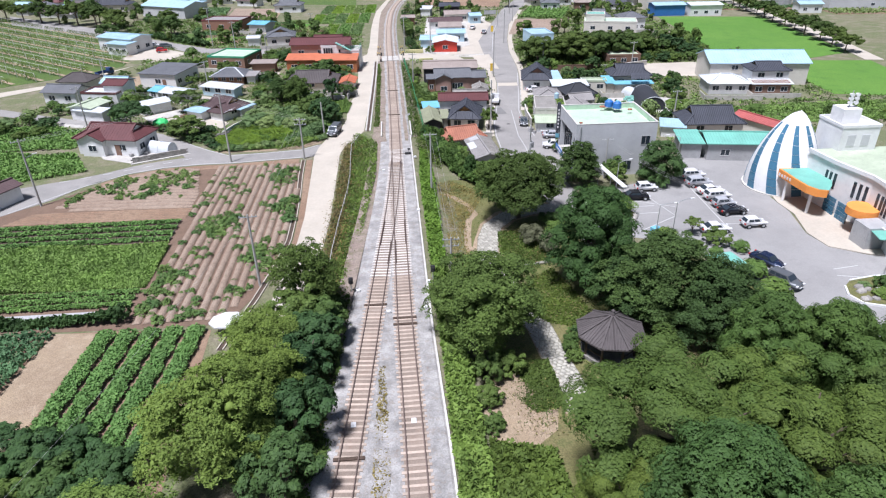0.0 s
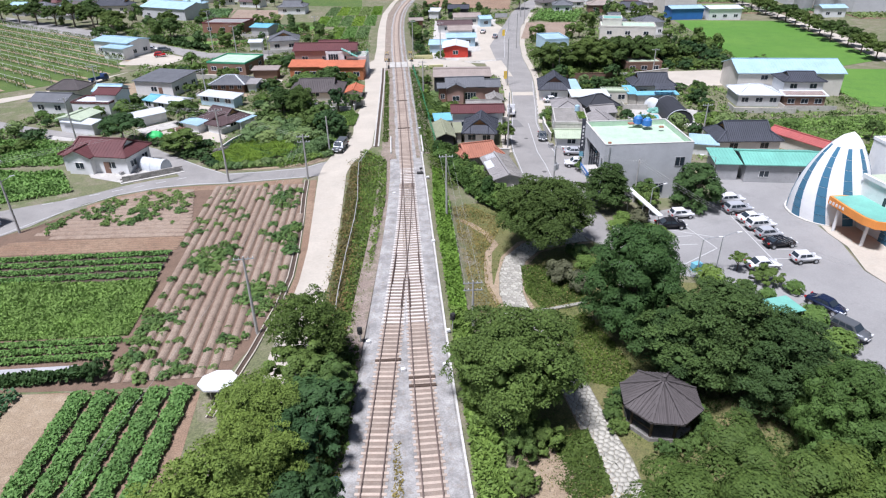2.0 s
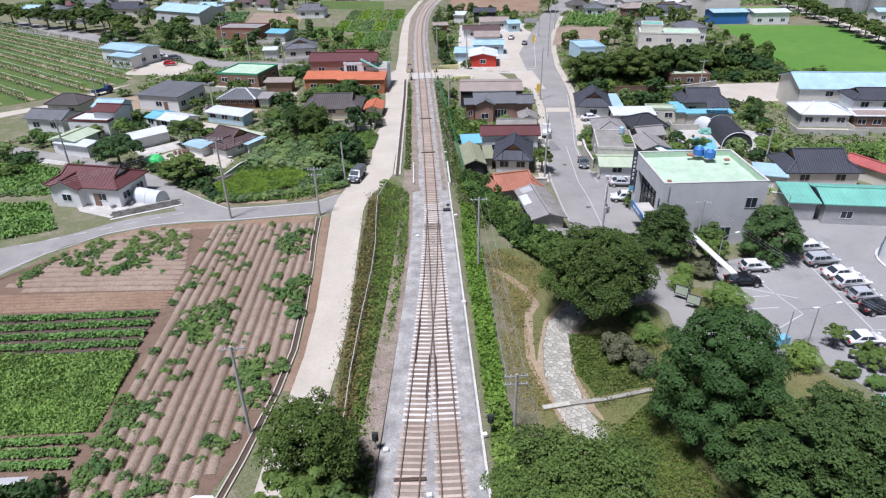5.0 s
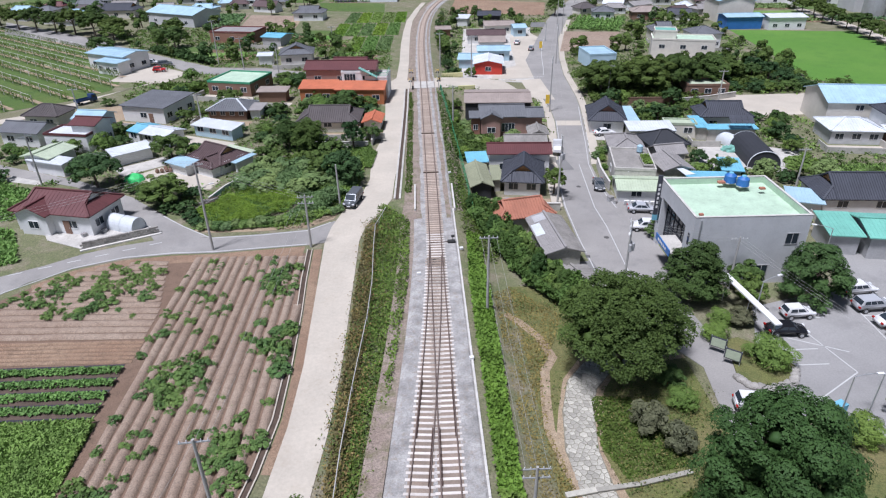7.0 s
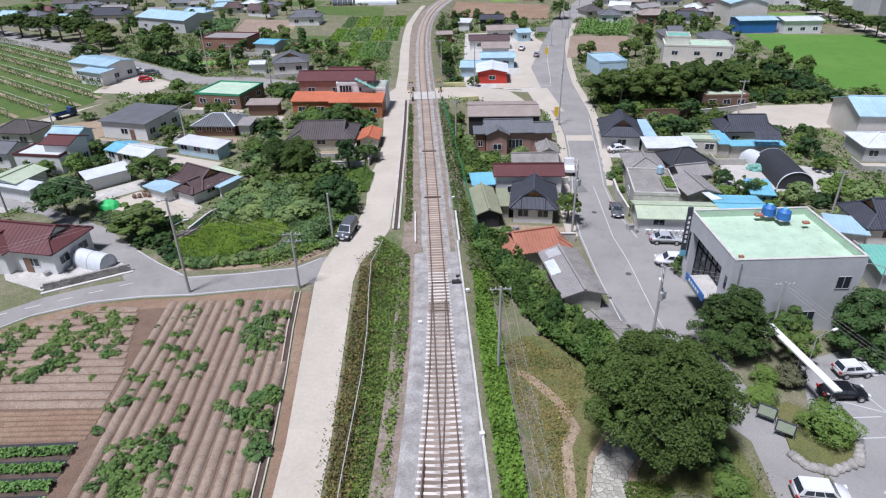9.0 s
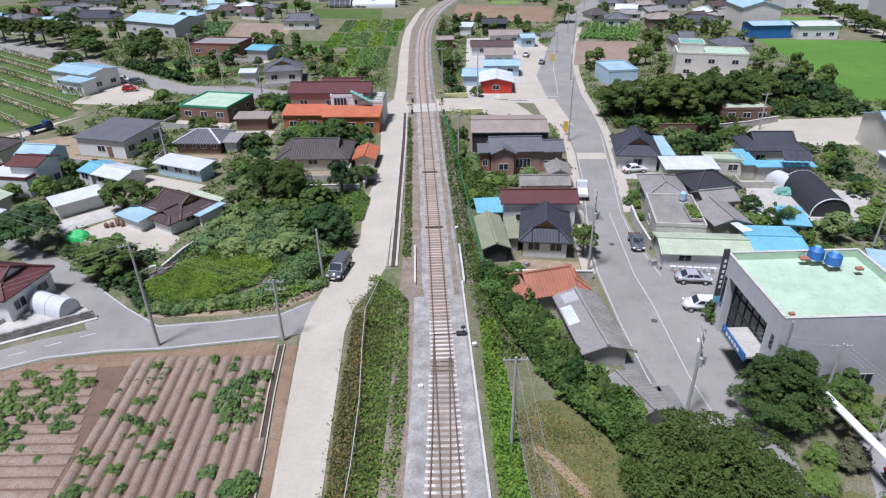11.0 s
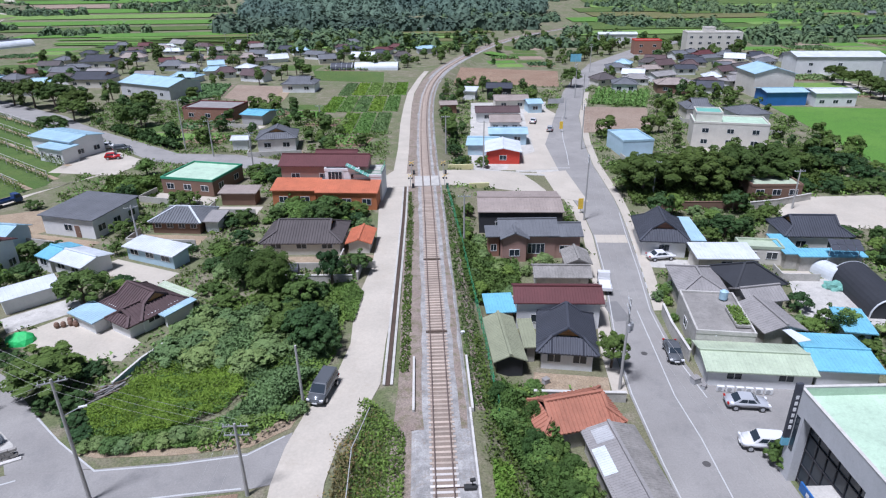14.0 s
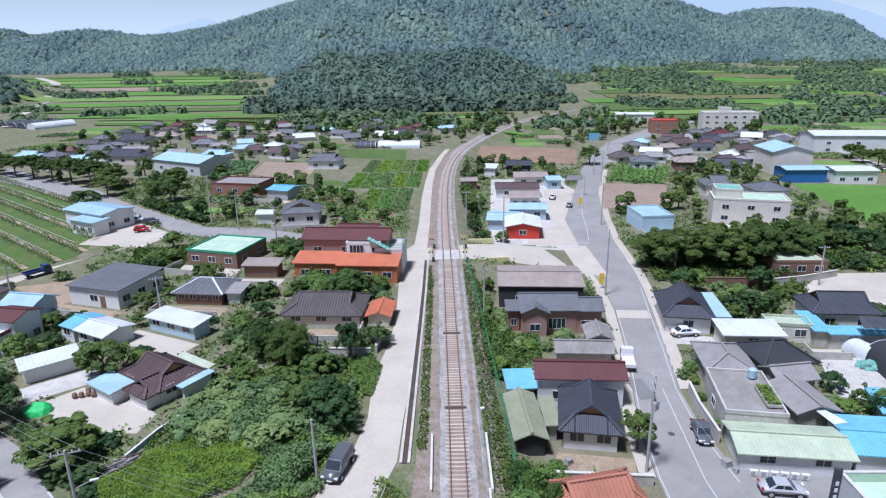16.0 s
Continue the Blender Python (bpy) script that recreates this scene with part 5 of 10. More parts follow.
house("", 0, 0, 6.2, 1.4, 0, 5.4, "flat", 0, "white", "whiteroof", parent=h, off=(-1.6, 3.4), win="", parapet="white")
house("", 0, 0, 4.8, 6.0, 0, 4.3, "flat", 0, "white", "concrete", parent=h, off=(3.2, 5.6), win="", parapet="white")
window_part(h, -2.8, 2.58, 3.9, 2.6, 1.7, "s", 4)
window_part(h, 0.3, 2.58, 4.2, 0.6, 1.0, "s", 1)
for a, b, nm in (((-0.6, 2.4, 7.0), (3.4, 2.4, 4.9), "stair_canopy"),):
    bm = bmesh.new()
    bar(bm, a, b, 1.5, 0.1)
    part(nm, bm, MAT["teal"], h, "teal glass stair canopy")
    for k in range(6):
        bm = bmesh.new()
        p = Vector(a).lerp(Vector(b), (k + 0.5) / 6)
        bar(bm, p + Vector((0, -0.8, 0.07)), p + Vector((0, 0.8, 0.07)), 0.08, 0.06)
        part("canopy_rib", bm, MAT["white"], h)
for a, b in (((0.9, 2.7), (5.5, 2.7)), ((5.5, 2.7), (5.5, 8.5))):
    for z in (5.2, 5.5, 5.8):
        bm = bmesh.new()
        bar(bm, (*a, z), (*b, z), 0.06, 0.06)
        part("balcony_rail", bm, MAT["deepgreen"], h)
h = house("old house with a dark weathered tile hip-and-gable roof", -19.4, 144.8, 12.4, 8.8, -3, 1.8, "hipgable", 2.1, "cream", "oldtile", tile=True, rib=0.4, win="sssw", cap="oldtile")
house("small outbuilding with an orange tiled roof", -10.9, 143.4, 4.0, 6.0, -4, 1.5, "gable", 0.7, "cream", "orangeroof", "y", tile=True, rib=0.4, win="s", name="shed", category="shed")
h = house("workshop with white walls and a pale blue roof", -84.5, 202.5, 15.0, 9.0, -28, 3.9, "gable", 0.7, "white", "skyblue", win="sssee", rib=0.6)
house("", 0, 0, 9.0, 4.6, 0, 3.0, "shed", 0.3, "white", "skyblue", parent=h, off=(4.5, -5.6), win="sss", rib=0.6)
house("large grey warehouse with a pale blue metal roof", -90.5, 277, 25, 14, -30, 4.0, "gable", 1.8, "graywall", "skyblue", win="sss", rib=0, name="warehouse", category="warehouse")
house("low brick house with a dark red parapet roof", -60.5, 238.5, 15, 10, -12, 3.0, "flat", 0, "brick", "asbestos", parapet="darkred", win="sss")
house("open shelter with a bright blue metal roof", -46.5, 231, 7.4, 8.0, -20, 2.4, "gable", 0.6, "gray", "blueroof", win="", name="shed", category="shed")
house("house with a blue-grey tiled roof", -35.6, 203.5, 9.5, 9.0, 6, 2.8, "hipgable", 2.0, "white", "grayroof", "y", tile=True, rib=0.45, win="ss")
house("small white garden shed", -44.2, 203, 4.4, 4.4, 0, 2.2, "gable", 0.5, "white", "whiteroof", win="", name="shed", category="shed")
house("old house with a dark tiled roof", -122, 296, 16, 9, -6, 2.9, "hipgable", 2.2, "cream", "slate", win="sss", tile=True, rib=0.6)
house("old house with a dark tiled roof", -142, 345, 15, 10, 0, 3.0, "hipgable", 2.2, "cream", "slate", win="sss", tile=True, rib=0.6)
house("white shed with a pale metal roof", -65.0, 126.2, 6.0, 6.4, -18, 2.4, "gable", 0.6, "white", "paleroof", "y", win="s", name="shed", category="shed")
house("low white plastered outbuilding", -63.5, 123.2, 8.0, 2.8, -22, 2.0, "shed", 0.3, "white", "whiteroof", win="", name="shed", category="shed")
h = house("white two-storey house with a dark red roof", -62.4, 137.0, 5.6, 5.4, -12, 4.3, "gable", 0.8, "white", "maroon", win="see")
house("", 0, 0, 8.6, 5.2, 0, 2.7, "flat", 0, "white", "whiteroof", parent=h, off=(-2.6, -1.6), win="ss", parapet="maroon")
house("old cottage with grey roof tiles", -77.0, 150.2, 8.0, 6.4, -10, 2.6, "hip", 1.6, "cream", "oldtile", tile=True, win="ss")
house("small house with a grey metal roof", -75.5, 139.5, 9, 6, -14, 2.6, "gable", 1.2, "white", "grayroof", win="ss")
house("white house with a blue roof", -66.5, 146.6, 6.5, 5.5, -12, 2.6, "gable", 1.0, "bluewall", "skyblue", win="ss")
house("small house with a brick-red door", -60.2, 79.4, 7.0, 4.2, 66, 2.2, "gable", 0.7, "white", "brownroof", win="", door="E")
house("small house with a grey hipped roof", -62, 315, 9, 7, 0, 2.2, "hip", 1.2, "cream", "grayroof", win="s")
house("house with a dark tiled roof", -43, 279, 12, 9, -4, 2.7, "hipgable", 2.0, "white", "grayroof", tile=True, rib=0.6, win="ss")
# street side
house("black-walled workshop with a grey metal roof", 15.2, 156.8, 14.4, 10.6, -4, 1.5, "gable", 0.7, "blackwall", "tanroof", win="ss", rib=0.5, over=0.3)
h = house("brick house with grey hipped roofs and white windows", 14.6, 144.6, 9.2, 6.6, -2, 1.7, "gable", 1.5, "pinkwall", "grayroof", win="", rib=0.5)
house("", 0, 0, 4.4, 4.4, 0, 1.7, "gable", 1.0, "pinkwall", "grayroof", "y", parent=h, off=(-2.2, -2.2), win="s", rib=0.5)
house("", 0, 0, 5.4, 5.6, 0, 1.5, "gable", 1.1, "pinkwall", "grayroof", parent=h, off=(5.6, -0.4), win="s", rib=0.5, door="s")
house("", 0, 0, 2.6, 3.6, 0, 1.2, "shed", 0.4, "brick", "grayroof", parent=h, off=(-5.2, -0.6), win="s", rib=0.5)
window_part(h, 1.2, -2.85, 0.9, 2.6, 1.7, "s", 4)
house("low storehouse with an old grey slate roof", 17.6, 132.6, 8.0, 4.4, -4, 0.1, "gable", 0.8, "concrete", "darkconc", win="", rib=0.4)
house("low storehouse with an old grey slate roof", 20.6, 136.6, 4.0, 5.0, -4, 0.3, "gable", 0.8, "concrete", "darkconc", "y", win="", rib=0.4)
house("white house with a dark red metal roof", 15.0, 123.4, 11.0, 5.2, -4, 1.6, "gable", 1.0, "white", "maroon", win="ss", rib=0.35)
h = house("old house with a dark slate hip-and-gable roof", 14.8, 116.6, 6.8, 9.2, -10, 0.4, "hipgable", 2.3, "white", "slate", "y", tile=True, rib=0.36, cap="slate", win="ss", over=0.6)
house("small shed with a bright blue roof", 7.9, 124.0, 3.8, 4.6, 2, -0.1, "shed", 0.25, "wood", "blueroof", win="", name="shed", category="shed", rib=0.35)
house("open shed with an olive corrugated roof", 7.5, 116.0, 3.8, 9.4, 2, 0.0, "gable", 0.8, "blackwall", "oliveroof", "y", win="", name="shed", category="shed", rib=0.3)
house("low lean-to with an olive roof", 10.4, 117.0, 1.8, 6.0, 0, -0.2, "shed", 0.2, "concrete", "oliveroof", win="", name="shed", category="shed", rib=0.3)
house("old house with a rusty orange tiled roof", 12.4, 102.9, 8.6, 5.6, 12, 0.1, "hipgable", 1.7, "concrete", "rustroof", tile=True, rib=0.4, win="", cap="rustroof", gable_mat="rustroof")
h = house("long store with a grey corrugated asbestos roof", 15.6, 95.2, 5.2, 10.6, 5, -0.1, "gable", 0.8, "concrete", "asbestos", "y", win="", rib=0.28)
slopes = [o for o in h.children if o.name.startswith("roof_slope")]
slopes[0].data.materials[0] = MAT["darkconc"]
for y0, y1, u0, u1, key in ((-0.6, 2.6, 0.05, 0.5, "whiteroof"), (-3.4, -1.2, 0.1, 0.45, "asbestos"), (3.0, 4.8, 0.3, 0.9, "gray")):
    bm = bmesh.new()
    slope_mesh(bm, [Vector((-2.6 + 2.6 * u, y, -0.1 + 2.45 - 0.09 + 0.8 * u + 0.05)) for u, y in ((u0, y1), (u0, y0), (u1, y0), (u1, y1))], 0.05, 0.25, 0.09, 0.03)
    part("roof_patch", bm, MAT[key], h, "paler replacement roof sheet")
house("low shed with a dark grey slate roof", 17.0, 84.4, 4.6, 5.6, 20, -0.6, "gable", 0.6, "concrete", "darkconc", "y", win="", rib=0.4, name="shed", category="shed")
h = house("white shop with a pale green metal roof", 34.0, 110.9, 11.4, 6.0, -8, -0.2, "gable", 0.7, "white", "paleroof", win="ss", rib=0.4)
house("shelter with a sky-blue metal roof", 43.4, 111.4, 7.0, 7.6, -8, -0.2, "gable", 0.4, "white", "blueroof", win="", rib=0.4, name="shed", category="shed")
house("store with a flat grey concrete roof", 33.2, 118.9, 6.4, 9.6, -10, 0.7, "flat", 0, "concrete", "darkconc", win="w")
house("old house with a grey patched hipped roof", 34.9, 128.2, 6.4, 8.4, -8, 0.4, "hip", 1.3, "concrete", "asbestos", "y", win="", rib=0.4)
house("store with a black tarpaulin roof", 41.9, 128.8, 7.4, 6.8, 6, 0.7, "hip", 1.8, "concrete", "blackroof", win="", rib=0)
house("old outbuilding with a grey roof", 41.2, 124.2, 5.6, 4.4, 8, 0.3, "gable", 1.1, "concrete", "asbestos", win="", rib=0.4)
house("long outbuilding with a grey slate roof", 39.8, 118.8, 5.4, 7.0, 4, 0.1, "gable", 0.9, "concrete", "asbestos", "y", win="", rib=0.4)
house("old house with a dark slate hip-and-gable roof", 36.1, 145.6, 7.6, 10.2, -10, 0.7, "hipgable", 2.6, "white", "slate", "y", tile=True, rib=0.36, cap="slate", win="s", gable_mat="brick", over=0.6)
house("lean-to with a pale blue metal roof", 41.2, 146.2, 2.4, 9.6, -6, 0.0, "shed", 0.2, "white", "skyblue", win="", name="shed", category="shed")
house("low building with a white metal roof", 42.2, 136.8, 8.8, 5.0, -4, 0.3, "shed", 0.4, "cream", "whiteroof", win="s")
house("small building with a lime-green roof", 48.9, 139.2, 6.0, 3.2, -10, 0.2, "flat", 0, "cream", "paleroof", win="ss", parapet="paleroof")
house("old courtyard house with a dark tiled roof and blue eaves", 59.2, 144.0, 10.4, 7.0, -5, 0.8, "hipgable", 2.2, "white", "slate", tile=True, rib=0.36, win="ss")
house("long shed with a bright blue metal roof", 57.5, 135.6, 9.6, 2.6, -4, 0.2, "shed", 0.2, "concrete", "blueroof", win="", name="shed", category="shed")
house("side shed with a bright blue metal roof", 52.6, 139.0, 2.6, 7.0, -6, 0.2, "shed", 0.2, "concrete", "blueroof", win="", name="shed", category="shed")
house("brick house with a lime-green roof", 65.6, 167.8, 9.4, 6.0, -3, 0.4, "flat", 0, "brownwall", "paleroof", win="sss")
house("large warehouse with a pale blue metal roof", 91.6, 144.8, 24.6, 12.6, -9, 3.0, "gable", 2.0, "cream", "skyblue", win="sss", rib=0.7, name="warehouse", category="warehouse")
h = house("white two-storey house with a dark tiled roof", 89.6, 134.4, 9.4, 7.0, -8, 3.0, "hipgable", 1.5, "white", "slate", win="ssssee", tile=True, rib=0.4)
house("", 0, 0, 9.6, 3.4, 0, 0.5, "shed", 0.5, "brownwall", "whiteroof", parent=h, off=(-0.2, -4.4), win="sss", rib=0.4)
house("low house with a white metal roof", 80.0, 134.8, 10.0, 8.4, -9, 0.4, "hip", 1.4, "graywall", "whiteroof", win="sss")
house("long low hall with a teal metal roof", 61.4, 92.0, 13.0, 7.6, -10, 0.9, "gable", 1.0, "gray", "teal", win="ss", rib=0.5)
house("low wing with a teal metal roof", 52.9, 93.6, 4.4, 6.2, -10, 0.6, "shed", 0.6, "gray", "teal", win="", rib=0.5)
house("old house with a black tiled hip-and-gable roof", 62.5, 106.0, 12.0, 8.0, -5, 0.3, "hipgable", 2.6, "white", "slate", tile=True, rib=0.36, win="ss", cap="slate")
house("lean-to with a pale blue roof", 54.6, 104.6, 5.0, 5.0, -20, -0.2, "shed", 0.3, "white", "skyblue", win="", name="shed", category="shed")
house("long shed with a red metal roof", 72.5, 102.5, 4.0, 13.0, 24, 0.2, "gable", 0.7, "cream", "redroof", "y", win="", rib=0.5, name="shed", category="shed")
# beyond the crossing
house("red shop with a pale metal roof", 17.4, 196.5, 8.4, 10.0, -6, 0.6, "gable", 0.9, "red", "whiteroof", "y", win="s", rib=0.5)
house("shed with a pale blue metal roof", 13.6, 203.5, 8.0, 9.0, -8, 0.2, "gable", 0.7, "bluewall", "skyblue", win="", rib=0.5, name="shed", category="shed")
house("shop with a patched blue roof", 20.5, 211.5, 10.0, 7.0, -4, 0.6, "gable", 0.8, "bluewall", "skyblue", win="ss", rib=0.5)
house("low house with a tan tiled roof", 21.4, 225, 8.6, 9.0, -4, 0.7, "gable", 1.0, "white", "tanroof", win="sss", rib=0.5)
house("low house with a dark red metal roof", 20.8, 237.5, 13, 8.0, -3, 0.5, "gable", 1.0, "white", "brownroof", win="ss", rib=0.5)
house("low house with a tan metal roof", 27.0, 254, 11, 8.0, 0, 0.6, "gable", 1.0, "cream", "tanroof", win="ss", rib=0.5)
house("small shop with a blue roof", 33.2, 248, 5, 7, 4, 0.6, "gable", 0.7, "bluewall", "skyblue", win="s", rib=0.5)
house("dark timber house with a grey roof", 25.6, 272, 9, 9, -8, 1.3, "gable", 1.0, "blackwall", "slate", win="ss", rib=0.5)
house("small white garden shed", 15.5, 270, 5, 6, -14, 0.6, "shed", 0.6, "white", "whiteroof", win="", rib=0.5, name="shed", category="shed")
house("small shed with a cream metal roof", 7.0, 249, 5.6, 6, 3, 0.4, "gable", 0.6, "brick", "tanroof", win="", rib=0.5, name="shed", category="shed")
house("box shed with pale blue metal walls", 48.6, 201, 7.4, 10.5, 4, 1.3, "flat", 0, "bluewall", "skyblue", win="", parapet="skyblue", name="shed", category="shed")
h = house("long white two-storey block with green-rimmed roofs", 74, 205, 17, 8.5, -16, 3.6, "flat", 0, "cream", "mint", win="ssssss", parapet="cream")
house("", 0, 0, 6.0, 6.0, 0, 5.6, "flat", 0, "cream", "teal", parent=h, off=(-5, 0.5), win="ss", parapet="cream")
house("white house with a grey hipped roof", 87, 222, 9.5, 9, 2, 2.2, "hip", 1.6, "white", "grayroof", win="ssss", tile=True, rib=0.6)
house("old house with a grey tiled roof", 79.5, 236, 9, 9, -6, 0.9, "hipgable", 2.2, "cream", "grayroof", win="ss", tile=True, rib=0.6)
house("low warehouse clad in deep blue steel", 113.5, 253, 13.5, 9, -2, 1.8, "gable", 0.6, "deepblue", "skyblue", win="", name="warehouse", category="warehouse", rib=0)
house("low warehouse clad in white steel", 127.5, 250.5, 13.5, 10, -3, 1.8, "gable", 0.6, "white", "whiteroof", win="sss", name="warehouse", category="warehouse", rib=0)
house("tall cream mill building with a pale blue roof", 117, 271, 14, 16, -4, 5.2, "gable", 2.0, "cream", "skyblue", "y", win="s", name="warehouse", category="warehouse", rib=0)
house("long white steel factory hall", 165, 310, 34, 15, -8, 4.8, "gable", 1.2, "white", "whiteroof", win="sssss", name="warehouse", category="warehouse", rib=0)
house("grey factory building with a canopy", 186, 285, 26, 14, -8, 4.0, "flat", 0, "graywall", "whiteroof", win="", name="warehouse", category="warehouse")
house("house with a blue-grey hipped roof", 71, 279, 9, 9, -12, 0.7, "hip", 1.6, "white", "grayroof", win="ss")
house("house with a tan tiled roof", 87, 276, 12, 9, -10, 0.8, "hip", 1.6, "brownwall", "tanroof", win="ss")
house("tall grey factory block", 204, 262, 36, 18, -6, 9.0, "flat", 0, "graywall", "concrete", win="ssss", name="warehouse", category="warehouse")
for i in range(3):
    sl = thing("silo", 172 + i * 8.5, 268 - i * 1.0, -2.4, 0, "tall grey steel grain silo", "silo", "factory silos")
    bm = bmesh.new()
    tube(bm, (0, 0, -0.05), (0, 0, 10.0), 3.7, 3.7, 20)
    part("body", bm, MAT["steel"], sl)
    bm = bmesh.new()
    tube(bm, (0, 0, 10.0), (0, 0, 11.6), 3.9, 0.5, 20)
    part("roof", bm, MAT["steel"], sl)
house("small shed with a blue roof", 171, 248, 10, 7, -6, 1.2, "gable", 0.9, "white", "skyblue", win="ss", rib=0, name="shed", category="shed")
h = house("cream concrete three-storey apartment block", 148, 385, 27, 10, -8, 6.8, "flat", 0, "cream", "concrete", win="s" * 18, parapet="cream", storey=2.8)
house("", 0, 0, 5, 6, 0, 9.0, "flat", 0, "cream", "concrete", parent=h, off=(-2, 0), win="", parapet="cream")
house("brick two-storey house with a red-striped roof", 112, 378, 13, 8, -6, 4.2, "flat", 0, "brick", "redroof", win="ssss", parapet="red")
house("long low white greenhouse hall", 112, 428, 22, 8, -8, 2.6, "gable", 0.8, "white", "whiteroof", win="", name="greenhouse", category="greenhouse", rib=0)


# ---- trees and growth ----
tree("elm", 8.0, 40.0, 9.2, 6.0, "broad green tree beside the railway hedge", 0, 0.06)
tree("ginkgo", 22.4, 51.4, 9.5, 5.9, "tall egg-shaped deep green ginkgo tree", 0, 0.06)
tree("zelkova", 17.4, 70.6, 8.4, 6.6, "broad dark green spreading tree by the stone path", 1, 0.06)
tree("olive", 19.8, 20.4, 11.2, 8.0, "huge spreading olive-green tree", 0, 0.08)
tree("olive", 26.8, 18.2, 10.2, 7.6, "huge spreading olive-green tree", 1, 0.08)
tree("ginkgo", 19.0, 12.6, 11.0, 6.0, "upright fresh green tree before broader crowns", 1, 0.06)
tree("olive", 14.6, 16.0, 7.0, 3.6, "spreading olive-green park tree", 0, 0.12)
tree("ginkgo", 25.5, 9.5, 10.0, 6.0, "upright fresh green tree before broader crowns", 0, 0.06)
tree("pine", 27.4, 43.2, 8.4, 6.4, "dark layered pine beside a pavilion", 0, 0.15)
tree("pine", 32.0, 40.0, 6.6, 5.2, "dark green layered pine tree", 1, 0.15)
tree("pine", 24.5, 44.0, 5.2, 4.6, "dark green layered pine tree", 1, 0.15)
tree("ginkgo", 33.5, 33.0, 6.6, 4.6, "fresh green conical tree behind a pavilion", 1, 0.06)
tree("ginkgo", 41.5, 26.0, 7.6, 5.0, "fresh green conical tree at the car park edge", 0, 0.06)
tree("ginkgo", 38.0, 30.5, 6.8, 5.0, "fresh green conical tree at the car park edge", 1, 0.06)
tree("ginkgo", 43.0, 35.0, 3.6, 3.2, "fresh green conical tree at the car park edge", 0, 0.06)
tree("pine", 38.5, 22.0, 7.5, 5.0, "dark green layered pine tree", 0, 0.2)
tree("pale", -15.0, 24.6, 9.2, 5.6, "tall yellow-green feathery tree", 0, 0.05)
tree("pale", -13.0, 36.4, 6.6, 4.2, "yellow-green feathery tree by the lane", 1, 0.05)
tree("pale", -19.5, 14.0, 8.0, 6.0, "yellow-green feathery tree by the field", 1, 0.05)
tree("pale", -12.6, 30.5, 7.6, 4.2, "yellow-green feathery tree by the tracks", 0, 0.05)
tree("vdark", -9.2, 37.5, 5.4, 3.4, "dense dark green tree beside the tracks", 1, 0.03)
tree("village", -10.6, 42.6, 5.0, 3.2, "dense green tree beside the tracks", 0, 0.03)
tree("open", -10.2, 46.2, 8.2, 3.9, "airy green tree with bare inner limbs", 0, 0.12)
tree("village", -8.2, 41.0, 4.6, 2.8, "dense green tree beside the tracks", 0, 0.05)
tree("vdark", -9.2, 33.2, 5.6, 2.9, "dense dark green tree beside the tracks", 0, 0.05)
tree("vdark", -9.2, 27.4, 6.0, 3.0, "dense green tree beside the tracks", 1, 0.05)
tree("vdark", -9.8, 21.5, 6.0, 3.2, "dense dark green tree beside the tracks", 1, 0.05)
tree("dense", 42.6, 81.2, 4.2, 4.2, "dense dark green round tree by the car park", 0, 0.0)
tree("pine", 29.6, 82.6, 4.6, 4.2, "layered green cedar before the bank building", 0, 0.05)
tree("village", 36.0, 83.6, 1.4, 2.2, "young green tree against a wall", 1, 0.1)
tree("village", 35.2, 80.4, 1.6, 2.0, "young green tree by an entrance canopy", 0, 0.1)
for x, y, r, h, k in ((-26.6, 26.0, 2.6, 3.0, "vdark"), (-30, 26.4, 2.8, 2.8, "vdark"), (-23, 24.2, 2.6, 3.2, "vdark"), (-27, 23.4, 2.6, 3.2, "village"), (-33, 28, 2.4, 2.6, "vdark"), (-30.5, 22, 2.8, 2.8, "village"), (-24, 21, 2.8, 3.2, "vdark"), (-33.5, 19, 3, 3, "vdark"), (-28, 17, 3, 3.2, "village"), (-30.2, 46.3, 1.2, 2.4, "vdark")):
    shrub(k, x, y, r, h, "dense dark bush at the field edge", int(x) % 2, "field edge bushes")
# garden of the car park
shrub("clipped", 32.6, 70.4, 2.9, 3.0, "large clipped bright green shrub", 0)
shrub("clipped", 28.8, 74.6, 1.8, 2.0, "rounded bright green shrub by the entrance", 1)
shrub("clipped", 30.6, 77.4, 1.6, 1.8, "rounded green shrub by the entrance", 0)
shrub("purple", 32.6, 77.0, 1.7, 2.0, "purple-leaved shrub with pale twigs", 0)
shrub("clipped", 35.4, 60.0, 2.3, 2.6, "rounded bright green shrub by the car park", 0)
shrub("village", 42.3, 59.6, 1.9, 2.4, "ball-clipped dark green shrub", 0)
shrub("bright", 40.6, 56.4, 1.2, 1.4, "ball-clipped light green shrub", 1)
shrub("bright", 44.4, 57.2, 1.3, 1.6, "rounded green shrub at the kerb", 0)
shrub("village", 39.0, 58.4, 1.3, 1.3, "low green shrub by a path", 1)
shrub("bright", 42.4, 51.0, 2.2, 2.4, "rounded green shrub beside parked cars", 1)
shrub("bright", 42.6, 46.4, 2.2, 2.4, "rounded green shrub beside parked cars", 0)
shrub("village", 58.0, 45.6, 2.4, 1.6, "low dark planting on a kerbed island", 0)
shrub("purple", 17.6, 62.0, 1.9, 3.2, "twiggy grey-green shrub on the lawn", 1)
shrub("purple", 19.4, 59.8, 1.6, 2.8, "twiggy grey-green shrub on the lawn", 0)
shrub("clipped", 21.6, 64.8, 1.8, 2.2, "rounded bright green shrub on the lawn", 0)
